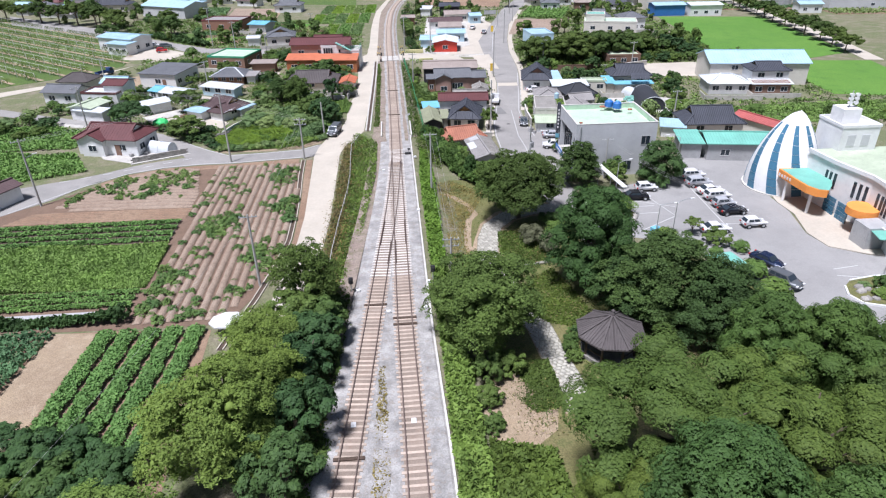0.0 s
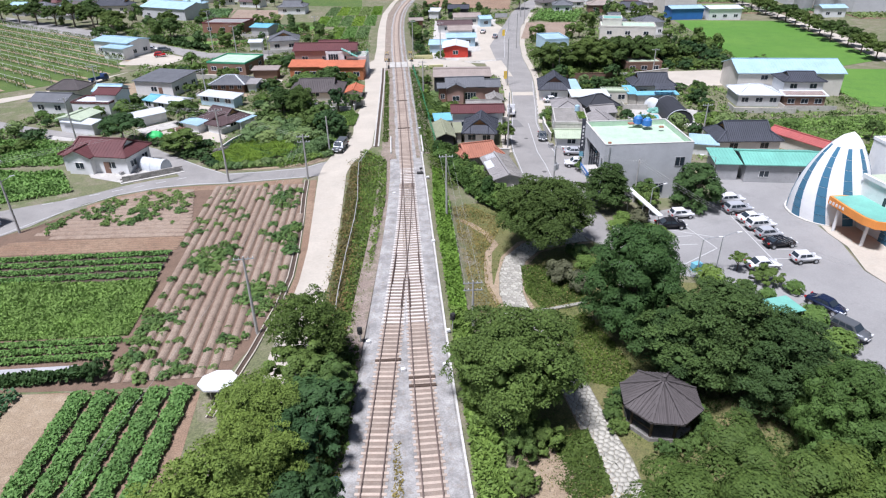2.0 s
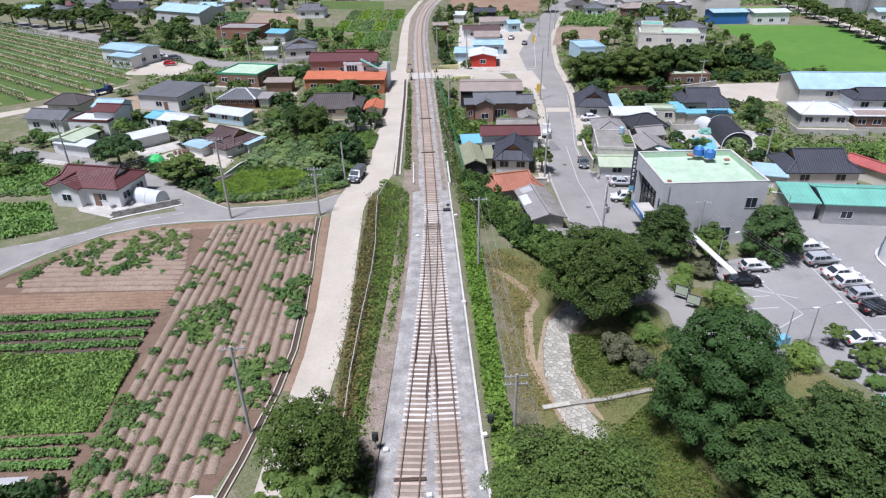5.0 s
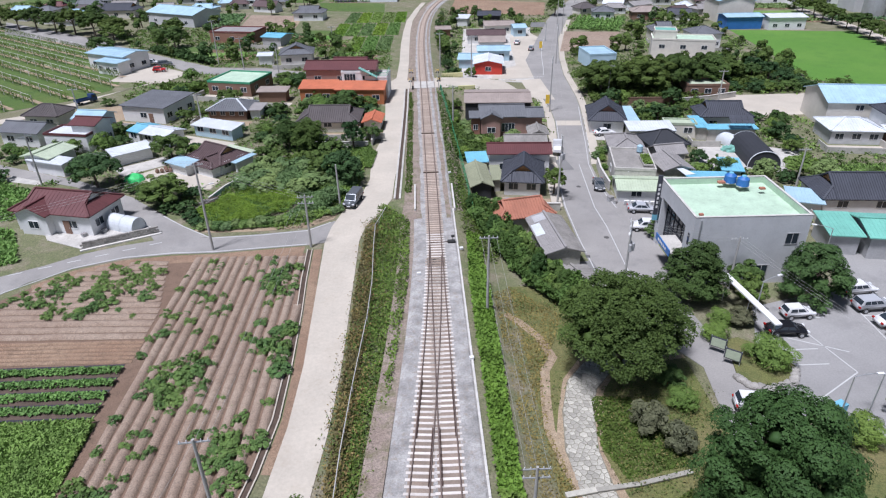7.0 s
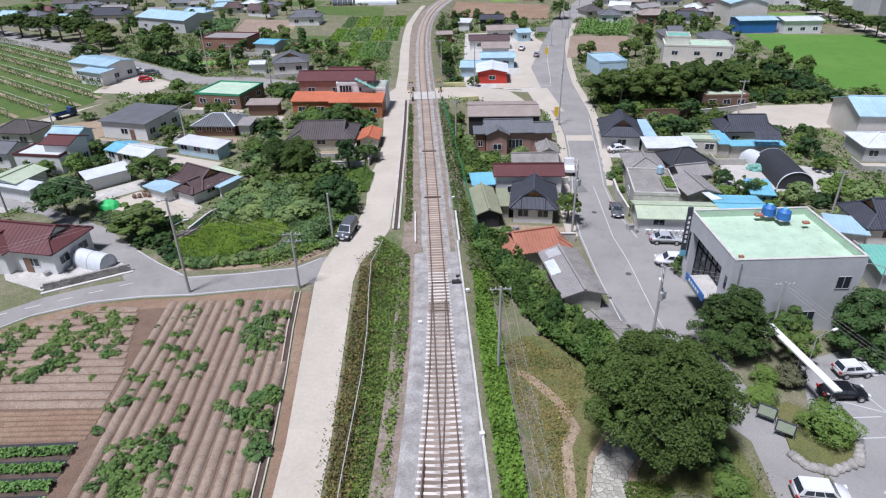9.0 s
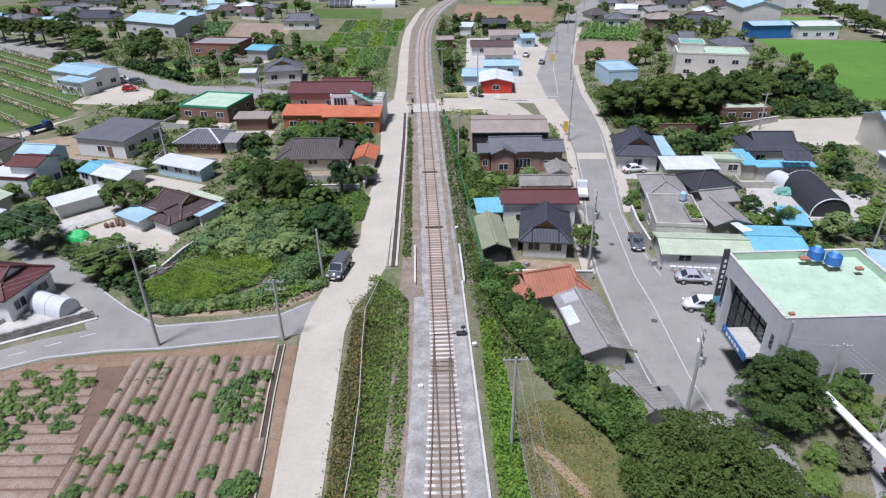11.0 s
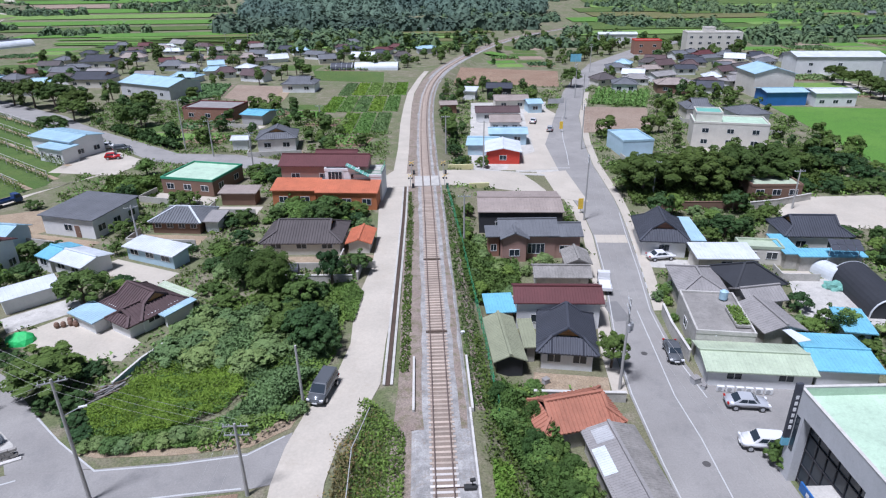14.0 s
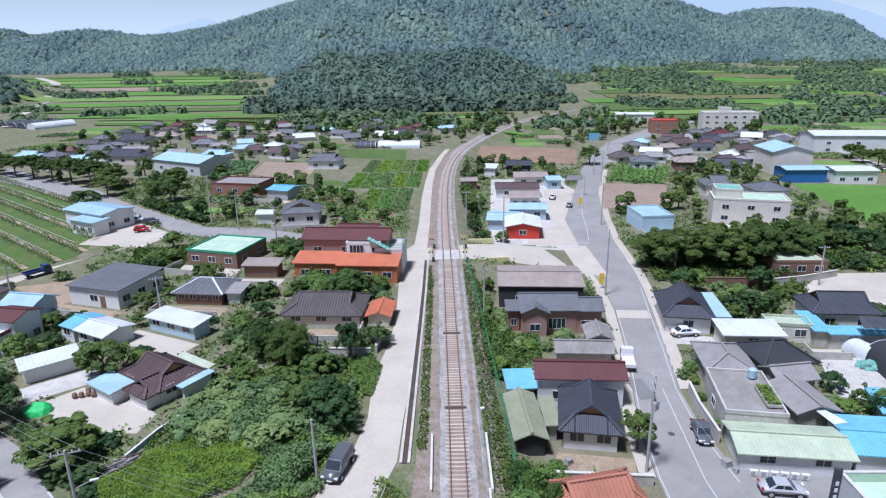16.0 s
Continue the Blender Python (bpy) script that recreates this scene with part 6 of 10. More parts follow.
shrub("village", 21.4, 68.2, 1.8, 1.8, "low round dark green shrub", 1)
shrub("village", 30.2, 97.4, 1.5, 2.5, "ball-clipped green shrub by the street", 0)
t = thing("tree", 40.2, 62.6, gz(40.2, 62.6), 0, "small umbrella-clipped topiary tree", "tree")
o = part("trunk", trunk_mesh(1), None, t)
o.scale = (2.4, 2.4, 2.4)
o = part("crown", crown("village", 1), None, t)
o.location, o.scale = (0, 0, 1.9), (1.25, 1.25, 0.7)
for x, y, r, h in ((7.6, 35.0, 1.9, 3.2), (7.2, 31.6, 1.5, 2.2), (9.6, 36.4, 2.0, 2.8), (7.2, 28.6, 1.3, 1.6)):
    shrub("village", x, y, r, h, "leafy green bush under a broad tree", int(y) % 2, "bushes under the tree")
shrub("vdark", 18.2, 41.2, 0.8, 1.6, "clipped dark shrub at the pavilion step", 0)
for a in range(15):
    an = radians(-100 + a * 21)
    shrub("village", 20.6 + 3.9 * math.cos(an), 38.4 + 3.9 * math.sin(an), 1.0, 1.3, "low clipped hedge round the pavilion", a % 2, "pavilion hedge")

# low growth
foliage("hedge", "bright green clipped hedge along the railway", ((3.5, 54), (5.4, 54), (5.6, 66), (5.9, 84), (5.9, 97), (4.2, 97), (3.6, 84)), 11000, 0.26, 0.95, "lime", 31, "hedge")
foliage("hedge", "wild green growth along the railway fence", ((3.4, 8), (6.4, 8), (6.2, 30), (5.6, 54), (3.5, 54)), 9000, 0.3, 1.2, "bright", 32, "hedge")
foliage("weeds", "tall green weeds on the railway bank", ((-8.2, 106), (-5.8, 104), (-3.4, 100), (-3.6, 84), (-5.2, 66), (-7.2, 50), (-8.6, 50), (-8.4, 66), (-7.9, 84), (-8.2, 96)), 6000, 0.15, 0.3, "olive", 33)
foliage("weeds", "fresh green weeds on the railway bank", ((-7.7, 106), (-5.6, 104), (-3.5, 100), (-3.6, 84), (-5.0, 66), (-7.0, 50), (-8.2, 50), (-7.6, 84)), 7500, 0.18, 0.6, "bright", 133, scale=0.5)
foliage("weeds", "olive and brown weeds beside the lane", ((-9.7, 50), (-8.3, 50), (-8.1, 70), (-7.7, 84), (-8.0, 97), (-9.4, 98.5), (-9.6, 84), (-9.5, 70)), 5200, 0.18, 0.6, "straw", 34)
foliage("weeds", "green weeds beside the tracks", ((-9.5, 8), (-6.8, 8), (-6.6, 30), (-6.0, 50), (-9, 50)), 5200, 0.3, 0.9, "olive", 35)
foliage("weeds", "yellowish weeds between two tracks", ((-3.3, 14), (-1.7, 14), (-1.7, 24), (-2.1, 36), (-2.6, 36), (-3.0, 24)), 1500, 0.16, 0.3, "dry", 36)
foliage("weeds", "patchy green weeds beside the gutter", ((-4.3, 110), (-3.2, 110), (-3.0, 168), (-4.0, 168)), 2600, 0.2, 0.3, "olive", 37)
foliage("weeds", "green weeds along the railway fence", ((2.9, 104), (5.0, 104), (4.6, 168), (2.4, 168)), 3000, 0.2, 0.4, "olive", 38)
foliage("thicket", "dense green thicket below the railway bank", ((6.2, 107), (8.6, 106), (10.5, 100), (12.2, 93), (14.5, 88), (17.5, 80), (14.5, 79), (10.5, 86), (7.4, 95), (5.4, 101)), 26000, 0.27, 2.6, "ginkgo", 39, "thicket", mound=1.2, scale=0.35)
foliage("thicket", "green garden growth below the bank", ((4.6, 126), (8.6, 127), (12, 131), (12.5, 139), (9.5, 141), (6.5, 150), (4.4, 160), (4.0, 140)), 10000, 0.26, 1.0, "zelkova", 40, "thicket", mound=0.8, scale=0.4)
for i in range(24):
    k = i / 23
    x, y = 6.4 + 8.6 * k + (0.9 if i % 2 else -0.7) + 0.3 * math.sin(i * 2.3), 105.5 - 23.5 * k + 0.5 * math.cos(i * 1.7)
    shrub(("ginkgo", "shrub", "village")[i * 5 % 3], x, y, 1.3 + 0.12 * (i * 7 % 5), 2.4 + 0.25 * (i * 3 % 5), "dense green bush on the slope below the railway", i % 2, "bushes below the bank")
foliage("vine_thicket", "grey-green vine thicket over a vacant plot", ((-30.8, 114), (-25, 112.6), (-20.5, 111), (-18.8, 105.5), (-20.6, 101.6), (-17.5, 101), (-14.4, 106), (-11.8, 114), (-12, 122), (-22, 124), (-29.5, 122)), 36000, 0.22, 0.9, "kudzu", 41, "thicket", mound=2.2, scale=0.3)
for i in range(15):
    an = i * 2.4
    shrub("kudzu", -23.0 + 8.0 * math.cos(an) * (0.35 + 0.045 * i), 116.0 + 5.2 * math.sin(an) * (0.4 + 0.045 * i), 1.9 + 0.09 * (i * 5 % 13), 2.0 + 0.1 * (i * 7 % 11), "mounded pale green vine-covered bush", i % 2, "vine mounds")
LUSH = ((-31.4, 100.9), (-34.2, 104.8), (-31.0, 109.8), (-27.6, 112.6), (-22.0, 111.6), (-19.9, 108.3), (-21.4, 104.8), (-25.5, 102.0))
foliage("tall_grass", "bright green tall grass on a vacant plot", LUSH, 42000, 0.095, 0.9, "lime", 42, "grass", up=0.5, scale=0.5, mound=0.6)
foliage("weeds", "mixed green weeds in tall grass", [(-26.5 + (x + 26.5) * 1.08, 106 + (y - 106) * 1.08) for x, y in LUSH], 7000, 0.14, 0.85, "bright", 142, scale=0.7)
for i in range(17):
    k = i / 16
    x, y = -32.0 + 18.4 * k, 99.9 + 0.3 * math.sin(i * 1.9) + 4.6 * k * k
    shrub(("kudzu", "kudzu", "herb")[i % 3], x, y, 0.9 + 0.1 * (i * 5 % 4), 1.0 + 0.1 * (i * 7 % 5), "low leafy bush at the edge of a vacant plot", i % 2, "roadside bushes")
for x, y, r, h in ((-36.2, 106.4, 1.8, 1.6), (-34.6, 103.6, 1.4, 1.2), (-38.6, 106.2, 1.6, 1.5), (-37.0, 111.6, 1.6, 1.6), (-43.4, 111.6, 2.0, 2.0), (-33.2, 101.8, 1.2, 1.1), (-46.4, 114.0, 1.6, 1.5)):
    shrub("vdark", x, y, r, h, "dense dark bush beside the side lane", int(x) % 2, "side lane bushes")
foliage("weeds", "leafy weeds along a plot edge", ((-33.4, 100.0), (-28, 99.4), (-22, 99.9), (-17.2, 101.4), (-14.4, 104.6), (-17, 105.6), (-22, 103.2), (-30, 102.2)), 9000, 0.16, 0.6, "bright", 145)
foliage("lawn", "fresh green grass below a garden wall", ((-18.6, 123.6), (-10.0, 120.6), (-9.4, 128), (-11, 130.8), (-17.9, 130.8)), 15000, 0.14, 0.45, "bright", 143, "grass")
foliage("undergrowth", "lush green growth over a vacant plot", ((-22, 98.9), (-17.5, 99.7), (-14.5, 102.4), (-13.3, 106.0), (-11.3, 114), (-11.0, 122), (-12.6, 128.6), (-22, 129), (-28, 124.5), (-31, 117), (-33.4, 109), (-29, 111.6), (-21.6, 110.4), (-19.4, 105.2), (-21.6, 101.6)), 11000, 0.22, 0.7, "bright", 140, "thicket", mound=0.5)
foliage("lawn", "olive dry grass with green tufts in the park", ((6.4, 84), (8.6, 86), (13.5, 79.5), (11.4, 74), (9.5, 70), (9.0, 62), (10, 55), (6.4, 55)), 6000, 0.12, 0.22, "dry", 43, "grass", up=0.2)
foliage("lawn", "green lawn beside the stone path", ((14.2, 56.8), (20, 58), (19, 62), (17, 66), (13.6, 66.5), (13.0, 60.5)), 5000, 0.17, 0.25, "olive", 44, "grass", up=0.2)
foliage("lawn", "green lawn between park paths", ((12.0, 50), (19, 55.8), (21, 46), (19, 42.5), (15.4, 44.2)), 6000, 0.18, 0.25, "olive", 45, "grass", up=0.2)
foliage("lawn", "green ground cover in the park", ((10.2, 37.6), (14.2, 37.6), (14.4, 31), (11.4, 30.2), (9.6, 32.6)), 6500, 0.17, 0.4, "oak", 46, "grass")
foliage("thicket", "green undergrowth between rail and park", ((6.2, 8), (13, 8), (12, 26), (6.6, 26.5)), 9000, 0.32, 1.2, "olive", 47, "thicket")
foliage("vegetable_plot", "green vegetable plot behind the street", ((66, 108), (108, 108), (112, 122), (70, 121)), 16000, 0.26, 0.25, "grain", 48, "crop")
foliage("leaf_crop", "green vegetable field by the lane", ((-61, 88.8), (-52.5, 92.2), (-57.5, 100.5), (-74, 104), (-80, 90)), 9000, 0.35, 0.7, "crop", 49, "crop")
foliage("leaf_crop", "green field crop behind a farmhouse", ((-60, 104.5), (-58, 112), (-70, 119), (-90, 118), (-88, 104)), 9000, 0.35, 0.6, "crop", 50, "crop")
foliage("leaf_crop", "green garden plot by the farm track", ((-66, 182), (-62, 166), (-52, 168), (-52, 182)), 6000, 0.4, 0.6, "olive", 51, "crop")
foliage("undergrowth", "dark green undergrowth below shade trees", ((37.5, 163), (60, 163), (80, 171), (92, 186), (84, 196), (62, 188), (41, 183)), 16000, 0.42, 1.3, "oak", 144, "thicket", mound=0.8)
foliage("hedge", "dark tall hedge along the village road", ((-84, 222.5), (-60, 201.5), (-58, 204), (-83, 226)), 5200, 0.5, 2.2, "dark", 52, "hedge")

# far fields
def plot(loop, key, label, off=0.03):
    COVER.append(list(loop))
    return sheet("field", loop, off + 0.004 * (len(COVER) % 5), MAT[key], label, "field")


plot(((108, 248), (147, 240), (146, 232), (138, 172), (120, 165), (98, 178), (104, 215)), "paddy", "vivid green rice paddy", 0.05)
plot(((104, 128), (128, 122), (136, 160), (118, 163), (106, 158)), "paddy", "vivid green rice paddy", 0.05)
plot(((42, 219), (61.6, 223), (69.2, 249), (50.5, 252.5)), "soil", "bare brown ploughed field")
plot(((54, 257), (69.5, 250), (80.6, 278), (62.7, 283)), "grass", "green leek field in rows")
crop_rows("crop_rows", "dark green leek rows", [((54 + i * 1.6, 256.4 - i * 0.65), (63 + i * 1.75, 282 - i * 0.5)) for i in range(10)], 0.6, 0.8, 0.9, 14, "crop", 53)
plot(((11, 296), (50, 289.5), (57, 326), (16, 331)), "redsoil", "bare reddish ploughed field")
for i in range(5):
    for j in range(3):
        x0, y0 = -33 + i * 4.6 + j * 2.0, 216 + j * 26
        if j == 0 and i < 2:
            continue
        plot(((x0, y0), (x0 + 4.3, y0 - 1), (x0 + 4.9, y0 + 23), (x0 + 0.8, y0 + 24)), ("grass", "paddy", "grass", "bright_field", "grass")[(i + j) % 5] if (i + j) % 5 != 3 else "paddy", "small green vegetable plot", 0.03)
        foliage("vegetables", "green vegetables in a small plot", ((x0, y0), (x0 + 4.2, y0 - 1), (x0 + 4.7, y0 + 23), (x0 + 0.8, y0 + 24)), 1500, 0.32, 0.3, ("grain", "lime", "kudzu")[(i * 2 + j) % 3], 200 + i * 3 + j, "crop")
plot(((-46, 325), (-16, 318), (-15, 292), (-41, 300)), "grass", "green vegetable field")
plot(((-67, 268), (-47, 253), (-51, 288), (-69, 293)), "soil", "bare brown ploughed field")
plot(((-78, 262), (-68, 268), (-70, 293), (-86, 296)), "soil", "ploughed field with leek rows")
crop_rows("crop_rows", "blue-green leek rows", [((-77.5 + i * 0.95, 263.5 + i * 0.55), (-85 + i * 1.5, 294.5 - i * 0.2)) for i in range(10)], 0.6, 0.6, 1.0, 14, "bluegreen", 54)
strip("road", *ribbon(((-66, 258.5), (-55, 254.5), (-48.5, 252), (-47.5, 262), (-49, 292)), 1.7), 0.09, MAT["dirt"], "pale dirt farm track", "road")

ORCHARD = ((-78.6, 191), (-76.6, 177), (-82, 168.5), (-104, 152), (-215, 150), (-215, 290), (-166, 284), (-140, 259), (-109, 233))
COVER.append(list(ORCHARD))
sheet("orchard_ground", ORCHARD, 0.02, MAT["grass"], "grassy orchard ground between trellis rows", "field")
rng = random.Random(71)
base = crown("crop", 1)
co = np.empty(len(base.vertices) * 3, dtype=np.float32)
base.vertices.foreach_get("co", co)
co = co.reshape(-1, 3)[: 3 * 150]
vs, fs = [], []
bm, bs = bmesh.new(), bmesh.new()
ux, uy, nx, ny = 0.774, -0.633, 0.633, 0.774
for r in range(22):
    c = 114.5 - r * 6.1
    line = [(nx * c + ux * k, ny * c + uy * k) for k in np.arange(-330, -100, 2.6)]
    row = [p for p in line if inside(*p, ORCHARD)]
    if len(row) < 3:
        continue
    for i, (x, y) in enumerate(row):
        if rng.random() < 0.93:
            s = rng.uniform(0.8, 1.5)
            vs.append(co * np.array((s * 1.2, s * 1.0, s * 1.0)) + np.array((x + rng.uniform(-0.3, 0.3), y, gz(x, y) + 1.15)))
            fs.append(np.arange(len(co)).reshape(-1, 3) + len(co) * len(fs))
        if i % 2 == 0:
            bar(bm, (x, y, gz(x, y) - 0.1), (x, y, gz(x, y) + 2.3), 0.12, 0.12)
    (x0, y0), (x1, y1) = row[0], row[-1]
    for h in (1.3, 2.2):
        bar(bm, (x0, y0, gz(x0, y0) + h), (x1, y1, gz(x1, y1) + h), 0.07, 0.05)
    strip("path", *ribbon(((x0 + nx * 1.6, y0 + ny * 1.6), (x1 + nx * 1.6, y1 + ny * 1.6)), 0.55), 0.04, MAT["dirt"], "bare earth strip between orchard rows", "field")
tagged(new("orchard_rows", mesh_from("orchard_rows", np.concatenate(vs), np.concatenate(fs), LEAF["olive"])), "rows of low trained orchard trees", "orchard", kind="stuff")
tagged(part("orchard_trellis", bm, MAT["curb"]), "grey post and wire trellis of an orchard", "trellis", kind="stuff")

# village gardens, filled where no house or road stands
def free(x, y, r):
    for cx, cy, a, hw, hd in FOOT:
        dx, dy = x - cx, y - cy
        u, v = dx * math.cos(a) + dy * math.sin(a), -dx * math.sin(a) + dy * math.cos(a)
        if abs(u) < hw + r * 0.75 and abs(v) < hd + r * 0.75:
            return False
    for loop in COVER:
        if any(inside(x + r * 0.7 * c, y + r * 0.7 * s, loop) for c, s in ((0, 0), (1, 0), (-1, 0), (0, 1), (0, -1))):
            return False
    return True


# yards of the houses, with low walls
rngy = random.Random(57)
for i, (cx, cy, a, hw, hd) in enumerate(list(FOOT)):
    if not 100 < cy < 262 or abs(cx) > 95 or -4 < cx < 10 or rngy.random() < 0.25:
        continue
    dep, side = rngy.uniform(2.8, 5.0), rngy.uniform(-0.5, 1.5)
    q = [(cx + u * math.cos(a) - v * math.sin(a), cy + u * math.sin(a) + v * math.cos(a)) for u, v in ((-hw - side, -hd - dep), (hw + 0.5, -hd - dep), (hw + 0.5, -hd + 0.3), (-hw - side, -hd + 0.3))]
    m0 = ((q[0][0] + q[1][0]) / 2, (q[0][1] + q[1][1]) / 2)
    if not free(m0[0], m0[1] + 0.8, 0.8) or any(x > along(TRACK, y) - 6 and x < along(TRACK, y) + 9 for x, y in q):
        continue
    key = rngy.choice(("concrete", "concrete_road", "concrete_road", "dirt", "concrete"))
    sheet("pavement", q, 0.016 + 0.0011 * (i % 17), MAT[key], {"concrete": "grey concrete house yard", "concrete_road": "pale concrete house yard", "dirt": "bare earth house yard"}[key], "pavement")
    if rngy.random() < 0.6:
        bm = bmesh.new()
        for p, w in ((q[0], q[1]), (q[0], q[3])):
            bar(bm, (*p, gz(*p) + 0.5), (*w, gz(*w) + 0.5), 0.16, 1.3)
        tagged(part("yard_wall", bm, MAT["concrete"]), "low grey concrete block yard wall", "wall", kind="structure")


def cover_weeds(loop, n, leaf, seed, size=0.3):
    """Tufts and low weeds on all open ground of a plan loop."""
    rng = np.random.default_rng(seed)
    xs, ys = [p[0] for p in loop], [p[1] for p in loop]
    out = []
    for _ in range(n):
        x, y = rng.uniform(min(xs), max(xs)), rng.uniform(min(ys), max(ys))
        if inside(x, y, loop) and noise.noise(Vector((x * 0.12, y * 0.12, seed))) > -0.25 and free(x, y, 0.3):
            k = 12
            p = rng.normal(size=(k, 3)) * np.array((0.55, 0.55, 0.2)) + np.array((x, y, gz(x, y) + 0.25))
            out.append(p)
    pos = np.concatenate(out)
    nrm = rng.normal(size=pos.shape) * 0.6 + np.array((0, 0, 0.6))
    tagged(new("weeds", mesh_from("weeds", *leaf_tris(rng, pos, nrm, size, 1.6), LEAF[leaf])), "low green weeds on open village ground", "vegetation", kind="stuff")


FAR_BUSH = []


def gardens(loop, n, sizes, kinds, seed, tall=0.4):
    """Trees and bushes at random free spots of a plan loop."""
    rng = random.Random(seed)
    xs, ys = [p[0] for p in loop], [p[1] for p in loop]
    done, tries = [], 0
    names = {"village": "leafy green garden tree", "vdark": "dense dark green garden tree", "bright": "fresh green leafy garden bush", "olive": "olive green garden bush", "kudzu": "pale green leafy bush", "zelkova": "broad green tree"}
    while len(done) < n and tries < n * 60:
        tries += 1
        x, y, r = rng.uniform(min(xs), max(xs)), rng.uniform(min(ys), max(ys)), rng.uniform(*sizes)
        if not inside(x, y, loop) or not free(x, y, r) or any(math.hypot(x - a, y - b) < 0.6 * (r + c) for a, b, c in done):
            continue
        done.append((x, y, r))
        k = rng.choice(kinds)
        k = "village" if k in ("olive", "zelkova") else k
        far = y > 188
        if rng.random() < tall:
            tree({"vdark": "fardark"}.get(k, "farleaf") if far else k, x, y, gz(x, y) + r * rng.uniform(1.4, 2.2), r, names[k] + " among the houses", len(done) % 2, 0.12, group="village trees")
        elif far:
            FAR_BUSH.append((x, y, r, rng.uniform(1.1, 1.7), k == "vdark"))
        else:
            shrub(k, x, y, r, r * rng.uniform(0.8, 1.3), names[k] + " between houses", len(done) % 2, "village bushes")


for i, (x, y, r, h) in enumerate(((-21, 124.5, 2.2, 2.6), (-17.5, 122.5, 2.4, 2.8), (-14.0, 122.5, 2.0, 2.4), (-26.5, 126.0, 2.0, 2.0), (-15.6, 127.4, 2.0, 2.2), (-20.5, 128.4, 2.2, 2.2), (-29.5, 129.5, 1.8, 1.6))):
    shrub(("village", "vdark", "village")[i % 3], x, y, r, h, "dense green bush under tall trees", i % 2, "vacant plot bushes")
tree("elm", -25.4, 131.4, 5.4, 2.7, "tall leafy tree above a vine thicket", 0, 0.06)
tree("elm", -21.2, 128.2, 6.4, 3.1, "leafy tree above a vine thicket", 0, 0.06)
tree("vdark", -14.6, 116.2, 5.2, 3.0, "dense dark tree beside the lane", 1, 0.04)
tree("village", -17.0, 125.6, 3.8, 2.6, "leafy tree above a vine thicket", 0, 0.06)
tree("vdark", -12.6, 114.0, 3.4, 2.1, "dense dark bush beside the lane", 0, 0.05)
tree("village", -17.4, 118.4, 4.0, 2.8, "dense green tree among vines", 1, 0.05)
tree("vdark", -13.8, 130.5, 5.6, 1.8, "narrow dark conifer by a yard", 0, 0.02)
tree("village", -10.9, 134.0, 3.2, 2.2, "leafy tree by a garden wall", 0, 0.1)
tree("village", -17.2, 151.8, 5.2, 3.8, "round leafy tree behind an old house", 1, 0.1)
tree("vdark", -53.0, 116.0, 6.0, 4.0, "dense dark green tree behind a farmhouse", 1, 0.1)
tree("village", -40.4, 109.4, 4.0, 4.2, "bushy dark green tree by the side lane", 0, 0.05)
tree("village", -44.8, 126.6, 5.0, 3.6, "leafy tree beside a white shed", 1, 0.08)
tree("village", 19.2, 112.8, 2.4, 2.0, "small leafy street tree", 0, 0.15)
for i, (x, y, tp, r) in enumerate(((42.0, 171, 6.0, 6.4), (52.4, 171, 6.8, 6.8), (59.5, 172, 7.0, 6.6), (68.0, 174.5, 6.0, 6.2), (75.0, 179, 4.6, 4.6))):
    tree("shade", x, y, tp, r, "large old shade tree by the street", i % 2, 0.0, group="shade trees")
gardens(((-80, 108), (-60, 119), (-52, 124), (-44, 130), (-34, 132), (-28, 131), (-11, 131.5), (-11, 156), (-30, 160), (-80, 165)), 66, (1.0, 2.5), ("village", "vdark", "bright", "kudzu", "olive"), 61)
gardens(((-60, 156), (-10, 150), (-11, 182), (-60, 184)), 30, (1.4, 3.2), ("village", "vdark", "bright"), 62)
gardens(((-100, 190), (-60, 206), (-10, 190), (-9, 215), (-60, 262), (-110, 262)), 48, (1.5, 3.6), ("village", "vdark", "olive"), 63, 0.5)
gardens(((5.5, 128), (23, 128), (26, 165), (5, 166)), 26, (0.9, 1.8), ("village", "bright", "kudzu"), 64, 0.2)
gardens(((29.5, 112), (48, 104), (66, 108), (70, 150), (62, 160), (34, 160)), 44, (1.1, 2.6), ("village", "vdark", "bright", "kudzu"), 65, 0.4)
gardens(((5, 186), (16, 186), (30, 250), (46, 300), (8, 300), (4, 240)), 34, (1.4, 3.0), ("village", "vdark", "olive"), 66, 0.4)
gardens(((38, 175), (100, 150), (110, 240), (98, 300), (62, 262), (42, 205)), 48, (1.6, 3.4), ("village", "vdark", "olive"), 67, 0.4)
gardens(((44, 96), (50, 100), (70, 96), (120, 105), (110, 128), (74, 118), (50, 112)), 9, (1.2, 2.2), ("village", "bright"), 68, 0.2)
gardens(((74, 152), (100, 168), (103, 214), (90, 204), (72, 192)), 34, (1.5, 3.0), ("village", "vdark"), 69, 0.2)
# roadside trees past the rice fields
strip("road", ((140, 160), (147, 190), (153, 230), (158, 285), (161, 330)), ((135, 161), (142, 191), (148, 231), (153, 285), (156, 330)), 0.12, MAT["concrete_road"], "pale road past the rice fields", "road", step=6)
for i in range(14):
    y = 172 + i * 9.2
    x = 134.5 + (y - 160) * 0.15 + (i * 7 % 3) * 0.5
    tree("shade", x, y, 3.2 + (i * 5 % 4) * 0.5, 3.9, "roadside tree beside a rice field", i % 2, 0.2, group="rice field trees")
